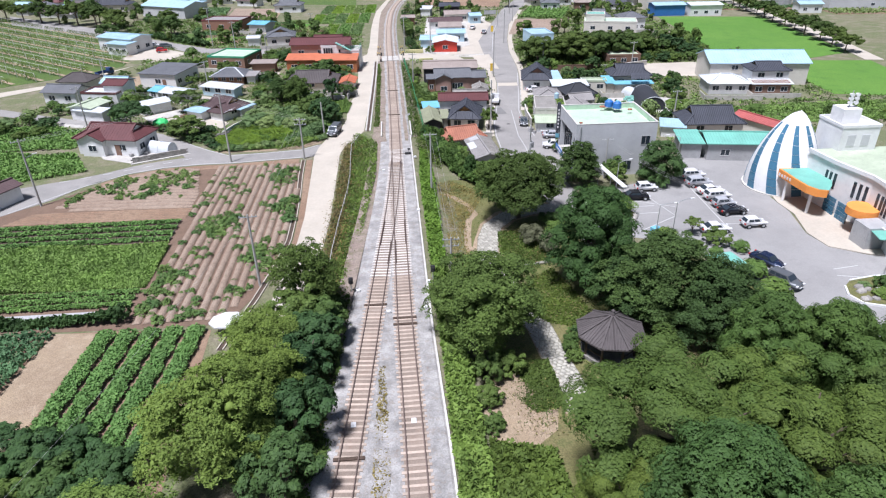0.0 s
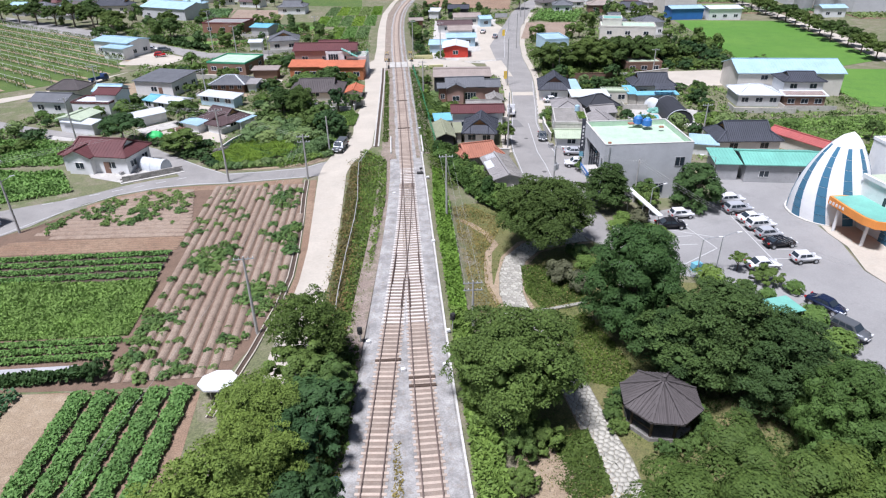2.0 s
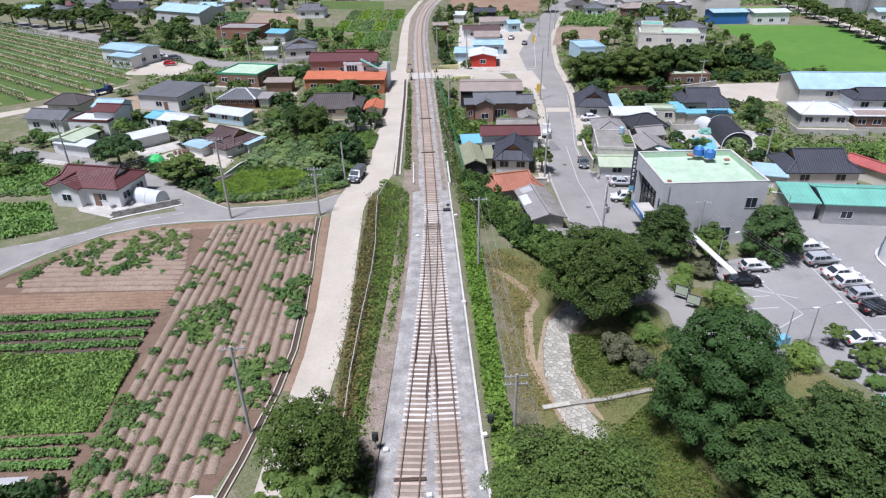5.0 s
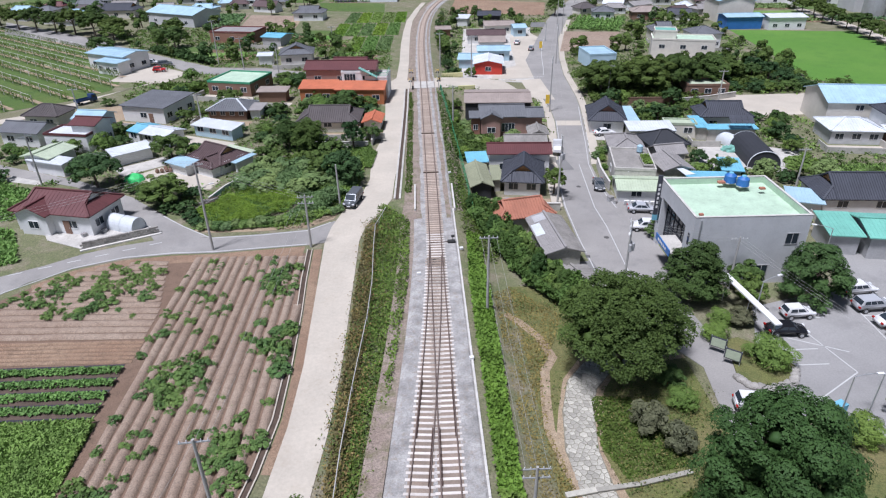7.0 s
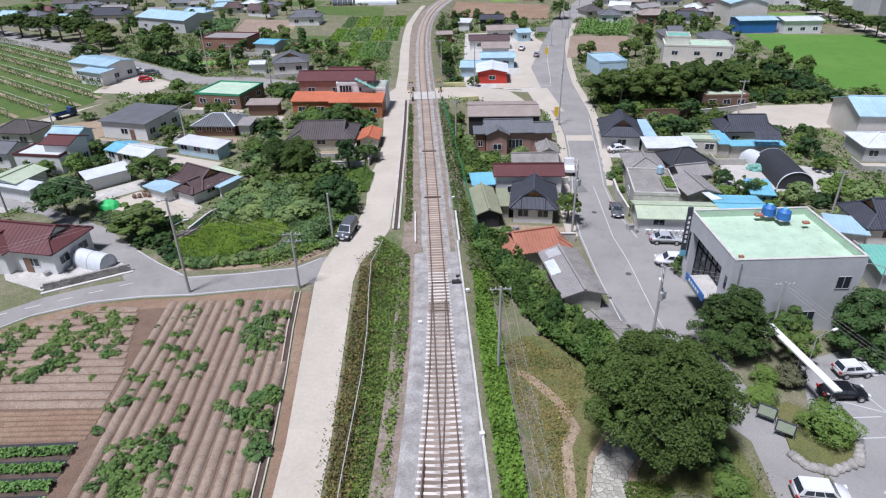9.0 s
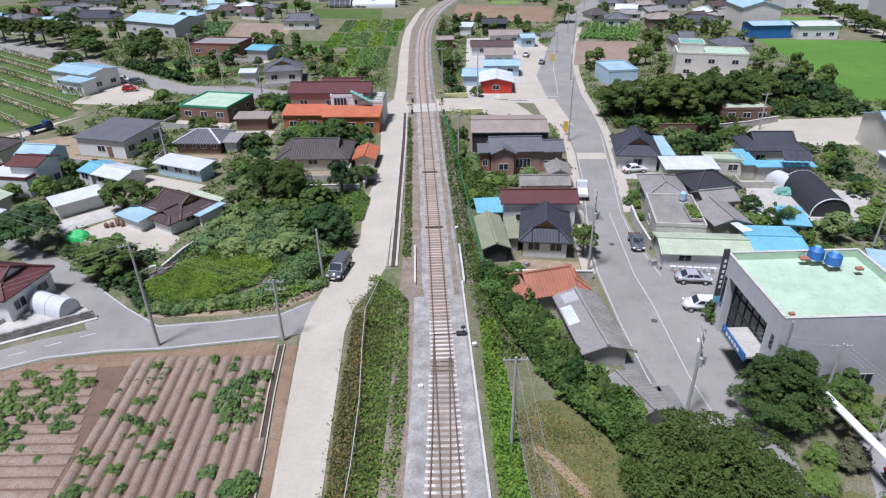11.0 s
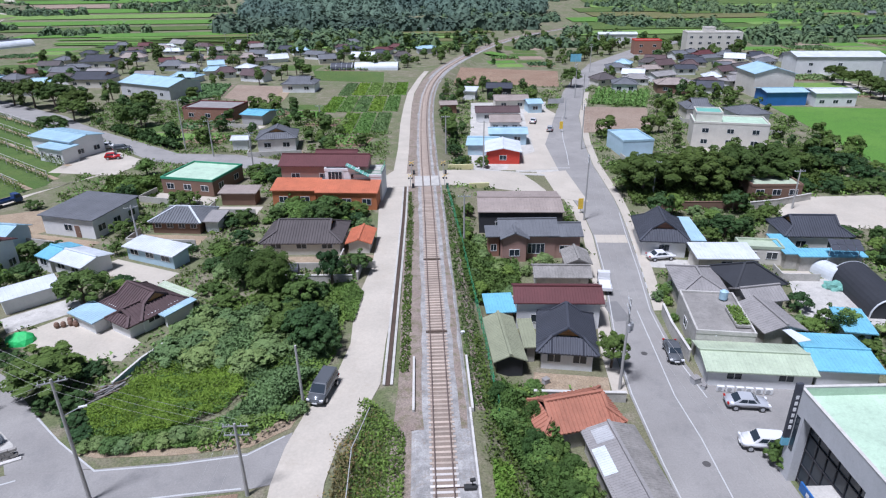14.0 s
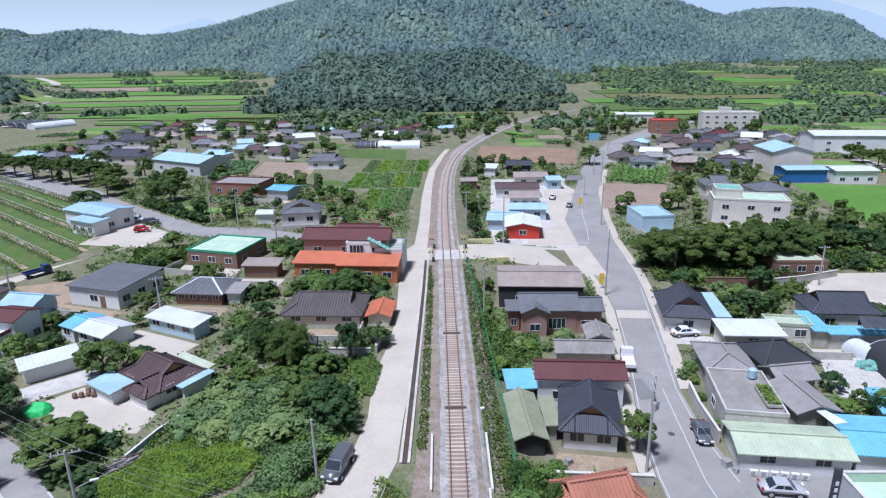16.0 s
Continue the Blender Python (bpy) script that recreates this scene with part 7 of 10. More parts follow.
# avenue and orchard on the field side
for i in range(9):
    x, y = -104 - i * 9.0, 247 + i * 4.6
    tree("shade", x, y, 7.0 + (i * 37 % 5) * 0.5, 4.6, "roadside avenue tree in full leaf", i % 2, 0.25, group="avenue trees")
for i, (x, y) in enumerate(((-100, 236), (-94, 214), (-116, 262), (-128, 284), (-84, 246), (-78, 228))):
    tree("village", x, y, 6.5, 4.2, "leafy tree by the village road", i % 2, 0.2)
rngf = random.Random(77)


def terrace(x0, x1, y0, d, key, label):
    ys = [y0 + 6 * noise.noise(Vector((x0 * 0.01 + k * 0.35, y0 * 0.01, 1))) for k in range(7)]
    xs = [x0 + (x1 - x0) * k / 6 for k in range(7)]
    strip("field", [(x, y + d) for x, y in zip(xs, ys)], list(zip(xs, ys)), 0.6, MAT[key], label, "field", step=12)


for i in range(10):
    terrace(-262 - i * 38, -128 - i * 15, 480 + i * 42, 24 + i * 1.4, ("paddy", "grass", "paddy", "ricepale")[i % 4] if i != 5 else "soil", "terraced green rice field")
for i in range(9):
    terrace(-200 + rngf.uniform(-30, 30), -20 + i * 6, 424 + i * 9.0, 6.5, ("grass", "paddy", "ricepale")[i % 3], "green valley field")
for i in range(10):
    terrace(190 + i * 24, 390 + i * 36, 440 + i * 38, 26, ("grass", "paddy", "ricepale")[i % 3], "green valley field")


for i in range(13):
    terrace(92 + i * 9 + rngf.uniform(-8, 8), 300 + i * 26, 432 + i * 34, 27 + i * 0.6, ("grass", "ricepale", "grass", "paddy", "drygrass")[i % 5], "green and olive valley field")
for i in range(6):
    terrace(-150 + rngf.uniform(-15, 15), 20 + i * 5, 398 + i * 15, 12.5, ("ricepale", "grass", "drygrass")[i % 3], "green valley field before the woods")


def patchwork(loop, cell, seed, turn=0.0):
    """Small plots in a loose grid wherever the land is free."""
    r = random.Random(seed)
    ca, sb = math.cos(radians(turn)), math.sin(radians(turn))
    cx, cy = sum(p[0] for p in loop) / len(loop), sum(p[1] for p in loop) / len(loop)
    for i in range(-14, 15):
        for j in range(-14, 15):
            u, v = i * cell[0] + (j % 2) * 3, j * cell[1]
            w, d = cell[0] * r.uniform(0.8, 0.97), cell[1] * r.uniform(0.75, 0.95)
            q = [(cx + a * ca - b * sb, cy + a * sb + b * ca) for a, b in ((u, v), (u + w, v), (u + w, v + d), (u, v + d))]
            c = (sum(p[0] for p in q) / 4, sum(p[1] for p in q) / 4)
            if not all(inside(*p, loop) for p in q) or not free(*c, min(w, d) * 0.55):
                continue
            k = r.choice(("grass", "grass", "paddy", "soil", "ricepale", "crops", "crops"))
            if k == "crops":
                plot(q, "redsoil", "brown plot with green crop rows")
                n = max(3, int(d / 2.2))
                crop_rows("crop_rows", "green crop rows on a small plot", [((q[0][0] + (q[3][0] - q[0][0]) * (m + 0.5) / n, q[0][1] + (q[3][1] - q[0][1]) * (m + 0.5) / n), (q[1][0] + (q[2][0] - q[1][0]) * (m + 0.5) / n, q[1][1] + (q[2][1] - q[1][1]) * (m + 0.5) / n)) for m in range(n)], 0.6, 0.7, 1.1, 8, r.choice(("crop", "bluegreen", "kudzu")), seed + i * 40 + j)
            else:
                plot(q, k, {"grass": "green vegetable plot", "paddy": "small vivid green rice plot", "soil": "small bare ploughed plot", "ricepale": "small pale green plot"}[k])


strip("road", ((-262, 430), (-318, 540), (-352, 620), (-400, 720), (-452, 800), (-520, 880)), ((-255, 430), (-311, 540), (-344, 620), (-390, 720), (-441, 800), (-508, 880)), 0.7, MAT["concrete_road"], "pale country road climbing a far slope", "road", step=20)

# far village: small houses, each a block with a coloured roof
rngv = random.Random(83)
ROOFS = ("grayroof", "grayroof", "slate", "asbestos", "brownroof", "whiteroof", "tanroof", "oldtile", "asbestos", "maroon", "slate", "skyblue")
LABELS = {"grayroof": "grey", "asbestos": "pale grey", "slate": "dark slate", "skyblue": "pale blue", "brownroof": "brown", "whiteroof": "white metal", "tanroof": "tan", "oldtile": "old dark tile", "blueroof": "bright blue", "maroon": "dark red"}
def hamlet(n, loop, seed):
    r = random.Random(seed)
    xs, ys = [p[0] for p in loop], [p[1] for p in loop]
    made = tries = 0
    while made < n and tries < n * 50:
        tries += 1
        x, y = r.uniform(min(xs), max(xs)), r.uniform(min(ys), max(ys))
        if inside(x, y, loop) and free(x, y, 6):
            k = r.choice(ROOFS)
            house("distant low house with a %s roof" % LABELS[k], x, y, r.uniform(7, 12), r.uniform(5, 7.5), r.uniform(-30, 30), gz(x, y) + r.uniform(1.9, 2.6), r.choice(("gable", "hip", "hipgable")), r.uniform(1.0, 2.0), r.choice(("white", "cream", "graywall", "white")), k, win="ss", rib=0)
            made += 1


hamlet(42, ((-170, 330), (-60, 345), (-4, 350), (10, 395), (-30, 420), (-170, 420)), 84)
hamlet(12, ((-160, 262), (-112, 285), (-95, 320), (-170, 330)), 85)
hamlet(8, ((-110, 300), (-60, 295), (-58, 335), (-110, 335)), 86)
hamlet(38, ((60, 285), (100, 262), (140, 300), (170, 340), (130, 370), (80, 330)), 87)
hamlet(9, ((330, 560), (430, 540), (520, 640), (400, 680)), 89)
patchwork(((-200, 300), (-100, 300), (-70, 262), (-12, 262), (-6, 340), (12, 425), (-220, 425)), (22, 16), 301, -8)
patchwork(((96, 262), (60, 300), (90, 340), (190, 420), (320, 440), (330, 250), (200, 225)), (24, 16), 302, -6)
patchwork(((-95, 206), (-60, 262), (-12, 262), (-9, 200), (-50, 205)), (12, 10), 303, -10)
patchwork(((18, 336), (62, 331), (74, 420), (45, 420), (22, 370)), (14, 12), 304, 0)
gardens(((-170, 262), (-70, 262), (-50, 300), (-4, 330), (12, 420), (-60, 430), (-170, 430)), 130, (1.6, 3.6), ("village", "vdark", "olive"), 91, 0.6)
gardens(((60, 262), (110, 262), (190, 330), (200, 420), (90, 420), (60, 330)), 60, (1.8, 3.8), ("village", "vdark", "olive"), 92, 0.6)

PARK = ((8.6, 28), (17, 28), (24, 46), (27, 58), (24, 72), (16, 79), (11, 85), (8.6, 85))
cover_weeds(PARK, 1300, "olive", 141, 0.11)
cover_weeds(PARK, 900, "dry", 142, 0.11)
cover_weeds(((20, 26), (36, 26), (40, 48), (30, 56), (24, 50)), 900, "oak", 143, 0.18)
BANK_L = ((-10.4, 24), (-7.6, 24), (-6.6, 55), (-5.9, 75), (-5.7, 104), (-8.6, 104))
cover_weeds(BANK_L, 1000, "zelkova", 151, 0.14)
cover_weeds(BANK_L, 800, "olive", 152, 0.13)
cover_weeds(((-9.8, 24), (-8.2, 24), (-7.9, 100), (-8.9, 100)), 900, "straw", 153, 0.15)
cover_weeds(BANK_L, 800, "straw", 156, 0.12)
cover_weeds(((4.2, 92), (8, 92), (7, 112), (4.2, 118)), 500, "olive", 154, 0.2)
gardens(((6.2, 113), (8.8, 113), (13.2, 100), (15.5, 93), (17.5, 84), (11, 86), (8.4, 95), (7, 104)), 48, (1.0, 1.9), ("bright", "bright", "village"), 155, 0.15)
LEFT_V = ((-92, 104), (-58, 118), (-34, 106), (-31, 118), (-26, 126), (-11, 131), (-9, 215), (-60, 262), (-110, 262), (-76, 200), (-70, 160))
RIGHT_V = ((8, 108), (19, 108), (30, 112), (48, 100), (120, 104), (112, 128), (100, 150), (104, 240), (98, 300), (50, 310), (8, 300), (5, 240), (5, 128))
for i, leaf in enumerate(("village", "olive", "grain")):
    cover_weeds(LEFT_V, 3000, {"village": "zelkova"}.get(leaf, leaf), 120 + i, 0.32)
    cover_weeds(RIGHT_V, 3600, {"village": "zelkova"}.get(leaf, leaf), 130 + i, 0.32)

gardens(((18, 336), (62, 332), (150, 420), (130, 460), (70, 450), (22, 400)), 60, (1.6, 3.4), ("village", "vdark", "bright"), 93, 0.3)
gardens(((2, 315), (10, 333), (40, 420), (70, 470), (30, 470), (-20, 400)), 46, (1.6, 3.2), ("village", "vdark"), 94, 0.3)

for dark in (False, True):
    base = crown("fardark" if dark else "farleaf", 0)
    co = np.empty(len(base.vertices) * 3, dtype=np.float32)
    base.vertices.foreach_get("co", co)
    co = co.reshape(-1, 3)[: 3 * 900]
    vs, fs = [], []
    for x, y, r, h, d in FAR_BUSH:
        if d == dark:
            a = x * 1.7 + y
            p = co * np.array((r, r, r * h * 0.62)) * 1.1
            vs.append(np.stack((p[:, 0] * math.cos(a) - p[:, 1] * math.sin(a) + x, p[:, 0] * math.sin(a) + p[:, 1] * math.cos(a) + y, p[:, 2] + gz(x, y) + r * h * 0.42), axis=1))
            fs.append(np.arange(len(co)).reshape(-1, 3) + len(co) * len(fs))
    tagged(new("shrubbery", mesh_from("shrubbery", np.concatenate(vs), np.concatenate(fs), LEAF["dark" if dark else "zelkova"])), "distant %sgreen garden shrubs" % ("dark " if dark else ""), "shrubs", kind="stuff")

# woods: clumped crowns over the hills and along the valley
def woods(name, label, spots, seed, mat, per=44, leaf=0.36):
    """Far trees joined as one wood: each an uneven cone of boughs under a cover of sprays."""
    rng = np.random.default_rng(seed)
    sp = np.array([(x, y, gz(x, y), r) for x, y, r in spots])
    n = len(sp)
    r = sp[:, 3][:, None]
    tall = rng.uniform(1.0, 1.6, size=(n, 1))
    an = np.arange(5)[None] * 1.2566 + rng.uniform(0, 6.28, size=(n, 1))
    ring = np.stack((np.cos(an) * r, np.sin(an) * r, np.zeros((n, 5))), axis=2)
    wide = rng.uniform(0.6, 0.85, size=(n, 5))
    mid = np.stack((np.cos(an) * r * wide, np.sin(an) * r * wide, r * tall * rng.uniform(0.55, 0.8, size=(n, 5))), axis=2)
    tip = np.stack((0 * r, 0 * r, r * tall * 1.05), axis=2)
    core = (np.concatenate((ring, mid, tip), axis=1) + sp[:, None, :3]).reshape(-1, 3)
    f = np.array([t for i in range(5) for t in ((i, (i + 1) % 5, 5 + i), ((i + 1) % 5, 5 + (i + 1) % 5, 5 + i), (5 + i, 5 + (i + 1) % 5, 10))])[None] + 11 * np.arange(n)[:, None, None]
    d = rng.normal(size=(n, per, 3))
    d /= np.linalg.norm(d, axis=2, keepdims=True)
    d[:, :, 2] = np.abs(d[:, :, 2])
    k = rng.uniform(0.8, 1.12, size=(n, per))
    pos = np.stack((sp[:, 0][:, None] + d[:, :, 0] * r * k, sp[:, 1][:, None] + d[:, :, 1] * r * k, sp[:, 2][:, None] + (0.2 + d[:, :, 2] * k) * r * tall), axis=2).reshape(-1, 3)
    nrm = d.reshape(-1, 3) + rng.normal(size=(n * per, 3)) * 0.22 + np.array((0, 0, 0.8))
    v, g = leaf_tris(rng, pos, nrm, np.repeat(sp[:, 3], per) * leaf, 1.3)
    me = mesh_from(name, np.concatenate((core, v)), np.concatenate((f.reshape(-1, 3), g + len(core))), mat)
    return tagged(new(name, me), label, "woodland", kind="stuff")


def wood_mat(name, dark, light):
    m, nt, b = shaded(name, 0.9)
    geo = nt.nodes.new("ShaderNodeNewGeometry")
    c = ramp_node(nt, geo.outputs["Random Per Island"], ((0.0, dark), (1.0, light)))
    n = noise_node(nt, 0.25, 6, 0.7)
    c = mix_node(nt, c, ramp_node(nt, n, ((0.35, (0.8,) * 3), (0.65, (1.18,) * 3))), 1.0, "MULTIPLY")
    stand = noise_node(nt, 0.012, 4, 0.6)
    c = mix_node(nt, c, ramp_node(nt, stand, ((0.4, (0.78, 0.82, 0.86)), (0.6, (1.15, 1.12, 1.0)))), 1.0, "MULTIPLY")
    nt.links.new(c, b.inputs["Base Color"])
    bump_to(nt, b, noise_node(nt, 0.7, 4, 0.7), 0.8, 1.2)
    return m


# Far woods: aerial haze is painted in as a paler, bluer leaf colour.
HAZED_WOOD = wood_mat("hazed_hill_wood", (0.112, 0.172, 0.165), (0.162, 0.24, 0.218))
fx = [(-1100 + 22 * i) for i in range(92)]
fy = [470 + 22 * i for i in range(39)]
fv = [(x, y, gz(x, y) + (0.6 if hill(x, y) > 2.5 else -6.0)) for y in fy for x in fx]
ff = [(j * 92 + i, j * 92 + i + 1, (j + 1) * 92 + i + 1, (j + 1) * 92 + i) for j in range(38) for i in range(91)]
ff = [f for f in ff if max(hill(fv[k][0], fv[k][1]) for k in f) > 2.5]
# Floor coloured darker than the crowns, with the shade below them painted in.
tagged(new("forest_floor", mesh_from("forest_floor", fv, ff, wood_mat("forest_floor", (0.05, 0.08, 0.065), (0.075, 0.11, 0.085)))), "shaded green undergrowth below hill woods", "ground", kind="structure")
rngw = random.Random(95)
OPEN_L = ((-140, 470), (-135, 640), (-190, 760), (-230, 860), (-300, 900), (-560, 890), (-500, 780), (-345, 600), (-300, 470))
OPEN_R = ((95, 470), (135, 690), (250, 800), (430, 900), (760, 940), (420, 440))
spots = []
for _ in range(260000):
    x, y = rngw.uniform(-1100, 900), rngw.uniform(430, 1400)
    if abs(x) / max(1, y - 50) > 0.8:
        continue
    if y > 1300 or inside(x, y, OPEN_L) or inside(x, y, OPEN_R):
        continue
    h0 = hill(x, y)
    if h0 < 2.5 + 3 * noise.noise(Vector((x * 0.02, y * 0.02, 0))):
        continue
    spots.append((x, y, rngw.uniform(2.4, 4.6) * (1.0 if y < 760 else 1.2)))
    if len(spots) >= 23000:
        break
for _ in range(16000):
    x, y = rngw.uniform(-260, 190), rngw.uniform(500, 720)
    if hill(x, y) > 1.5 and len(spots) < 29000:
        spots.append((x, y, rngw.choice((2.4, 3.2, 4.0, 5.0, 6.6)) * rngw.uniform(0.85, 1.15)))
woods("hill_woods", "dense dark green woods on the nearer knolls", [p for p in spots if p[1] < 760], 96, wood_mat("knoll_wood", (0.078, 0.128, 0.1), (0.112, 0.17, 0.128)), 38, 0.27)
woods("hill_woods", "dense woods on the far hills, haze in their colour", [p for p in spots if p[1] >= 760], 99, HAZED_WOOD, 18, 0.32)
spots = []
for _ in range(26000):
    x, y = rngw.uniform(-420, 700), rngw.uniform(395, 1000)
    thick = 0.3 if x < -100 else 0.1 if x < 90 or y < 520 else 0.06
    if abs(x - along(TRACK, min(y, 520))) < 7 or hill(x, y) > 8 or noise.noise(Vector((x * 0.011, y * 0.03, 7))) < thick or abs(x) / (y - 40) > 0.8:
        continue
    spots.append((x, y, rngw.uniform(1.8, 4.6)))
    if len(spots) >= 2600:
        break
woods("valley_woods", "scattered green trees across the valley", spots, 97, wood_mat("valley_wood", (0.07, 0.12, 0.06), (0.13, 0.19, 0.09)), 26, 0.46)
spots = []
for i in range(46):
    x = -135 + i * 4.6 + rngw.uniform(-3, 3)
    for k in range(3 if noise.noise(Vector((x * 0.03, 3, 1))) > -0.15 else 1):
        spots.append((x, 492 + k * 9 + rngw.uniform(-4, 4) + 0.04 * abs(x), rngw.uniform(3.6, 7.5)))
woods("wood_edge", "dark tall trees at the foot of the hill", spots, 98, wood_mat("edge_wood", (0.05, 0.085, 0.06), (0.09, 0.135, 0.09)))

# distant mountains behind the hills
# Distance haze is put into the material: pale blue base plus weak glow.
m, nt, b = shaded("hazed_mountain", 1.0)
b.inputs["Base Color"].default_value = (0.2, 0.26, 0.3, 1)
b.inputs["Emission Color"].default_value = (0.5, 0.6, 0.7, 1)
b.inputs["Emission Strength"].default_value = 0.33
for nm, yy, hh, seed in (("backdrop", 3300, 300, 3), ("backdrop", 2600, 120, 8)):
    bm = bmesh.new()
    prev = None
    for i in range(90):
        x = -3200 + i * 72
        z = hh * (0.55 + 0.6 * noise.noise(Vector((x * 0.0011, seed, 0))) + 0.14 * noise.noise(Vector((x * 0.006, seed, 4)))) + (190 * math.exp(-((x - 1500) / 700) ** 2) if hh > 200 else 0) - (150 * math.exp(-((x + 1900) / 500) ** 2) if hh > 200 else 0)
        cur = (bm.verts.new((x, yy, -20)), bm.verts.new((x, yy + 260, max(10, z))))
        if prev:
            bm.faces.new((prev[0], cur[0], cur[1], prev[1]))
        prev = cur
    tagged(part(nm, bm, m, smooth=True), "far mountains with pale blue haze in their colour", "mountains", kind="structure")


# ---- bank building ----
bank = thing("bank_building", 36.3, 90.9, -2.45, -1, "grey two-storey bank building with a pale green flat roof", "building")
FOOT.append((36.3, 90.9, 0, 8, 7.5))
HW, HD, HT = 6.75, 5.85, 8.75
bm = bmesh.new()
loop = [(-HW, -HD), (HW, -HD), (HW, HD), (-HW, HD), (-HW, 4.4), (-HW + 0.9, 4.4), (-HW + 0.9, -3.6), (-HW, -3.6)]
solid(bm, loop, 0, 6.9)
part("wall", bm, MAT["graywall"], bank)
bm = bmesh.new()
block(bm, -HW, HW, -HD, HD, 6.9, HT - 0.6)
part("upper_wall", bm, MAT["graywall"], bank)
bm = bmesh.new()
block(bm, -HW + 0.25, HW - 0.25, -HD + 0.25, HD - 0.25, HT - 0.61, HT - 0.55)
part("roof", bm, MAT["mint"], bank, "pale green painted roof deck")
for a in ((-HW, HW, -HD, -HD + 0.22), (-HW, HW, HD - 0.22, HD), (-HW, -HW + 0.22, -HD + 0.22, HD - 0.22), (HW - 0.22, HW, -HD + 0.22, HD - 0.22)):
    bm = bmesh.new()
    block(bm, *a, HT - 0.6, HT + 0.3)
    pp = part("parapet", bm, MAT["graywall"], bank)
    x0, x1, y0, y1 = a
    bm = bmesh.new()
    block(bm, max(x0, -HW + 0.2), min(x1, HW - 0.2), max(y0, -HD + 0.2), min(y1, HD - 0.2), HT - 0.55, HT + 0.2)
    for v in bm.verts:
        v.co.x *= 0.996
        v.co.y *= 0.995
    part("lining", bm, MAT["mint"], pp, "green painted parapet face")
    bm = bmesh.new()
    block(bm, x0 - 0.03, x1 + 0.03, y0 - 0.03, y1 + 0.03, HT + 0.3, HT + 0.36)
    part("coping", bm, MAT["curb"], pp, "pale parapet coping")
# glazed recess towards the street
for i in range(6):
    for j in range(4):
        bm = bmesh.new()
        block(bm, -HW + 0.86, -HW + 0.9, -3.5 + i * 1.32, -2.26 + i * 1.32, 0.5 + j * 1.58, 2.0 + j * 1.58)
        part("pane", bm, MAT["glass"], bank)
for i in range(7):
    bm = bmesh.new()
    block(bm, -HW + 0.78, -HW + 0.9, -3.6 + i * 1.32, -3.5 + i * 1.32, 0.1, 6.88)
    part("mullion", bm, MAT["blackwall"], bank)
for j in range(5):
    bm = bmesh.new()
    block(bm, -HW + 0.76, -HW + 0.9, -3.6, 4.4, 0.4 + j * 1.58, 0.5 + j * 1.58)
    part("transom", bm, MAT["blackwall"], bank)
for x, z, w, h in ((5.0, 5.3, 1.5, 1.5), (-0.5, 0.9, 1.6, 1.7), (2.3, 0.9, 1.5, 1.7)):
    window_part(bank, x, -HD, z, w, h, "s", 2, "gray")
for y, h in ((-4.9, 1.5), (5.0, 3.6)):
    bm = bmesh.new()
    block(bm, -HW - 0.03, -HW + 0.02, y - 0.25, y + 0.25, 6.6 - h, 6.6)
    part("slit_window", bm, MAT["glass"], bank, "narrow dark window")
bm = bmesh.new()
tube(bm, (-HW + 0.7, -HD - 0.1, 0.3), (-HW + 0.7, -HD - 0.1, HT), 0.09, 0.09, 8)
part("drainpipe", bm, MAT["steel"], bank)
bm = bmesh.new()
block(bm, -HW - 1.6, -HW + 0.9, -4.2, 0.4, 3.35, 3.55)
can = part("entrance_canopy", bm, MAT["concrete"], bank)
bm = bmesh.new()
block(bm, -HW - 1.72, -HW - 1.6, -4.3, 0.5, 3.1, 3.95)
sg = part("sign_board", bm, MAT["deepblue"], can, "blue sign board with pale lettering bars")
bm = bmesh.new()
block(bm, -HW - 0.6, -HW - 0.05, 5.35, 5.6, 4.0, 9.6)
ban = part("sign_banner", bm, MAT["slate"], bank, "tall dark blue banner sign")
bm = bmesh.new()
block(bm, -HW - 0.62, -HW - 0.03, 5.33, 5.62, 3.2, 4.0)
part("banner_foot", bm, MAT["blueroof"], ban)
for i in range(6):
    bm = bmesh.new()
    block(bm, -HW - 0.45, -HW - 0.2, 5.31, 5.345, 5.0 + i * 0.62, 5.35 + i * 0.62)
    part("letter_bar", bm, MAT["white"], ban)
for i in range(5):
    bm = bmesh.new()
    block(bm, -HW - 1.74, -HW - 1.715, -3.2 + i * 0.6, -2.8 + i * 0.6, 3.35, 3.7)
    part("letter_bar", bm, MAT["white"], can)
for x, y in ((39.1, 94.3), (38.0, 95.5)):
    wt = thing("water_tank", x, y, -2.45 + HT + 0.05, 0, "round blue plastic water tank on a flat roof", "water tank", "roof tanks")
    bm = bmesh.new()
    tube(bm, (0, 0, 0.08), (0, 0, 0.95), 0.78, 0.72, 20)
    tube(bm, (0, 0, 0.95), (0, 0, 1.25), 0.72, 0.34, 20)
    part("body", bm, MAT["deepblue"], wt, smooth=False)
    bm = bmesh.new()
    tube(bm, (0, 0, 1.25), (0, 0, 1.36), 0.3, 0.28, 14)
    part("lid", bm, MAT["blueroof"], wt)
    bm = bmesh.new()
    block(bm, -0.7, 0.7, -0.7, 0.7, 0, 0.09)
    part("plinth", bm, MAT["concrete"], wt)
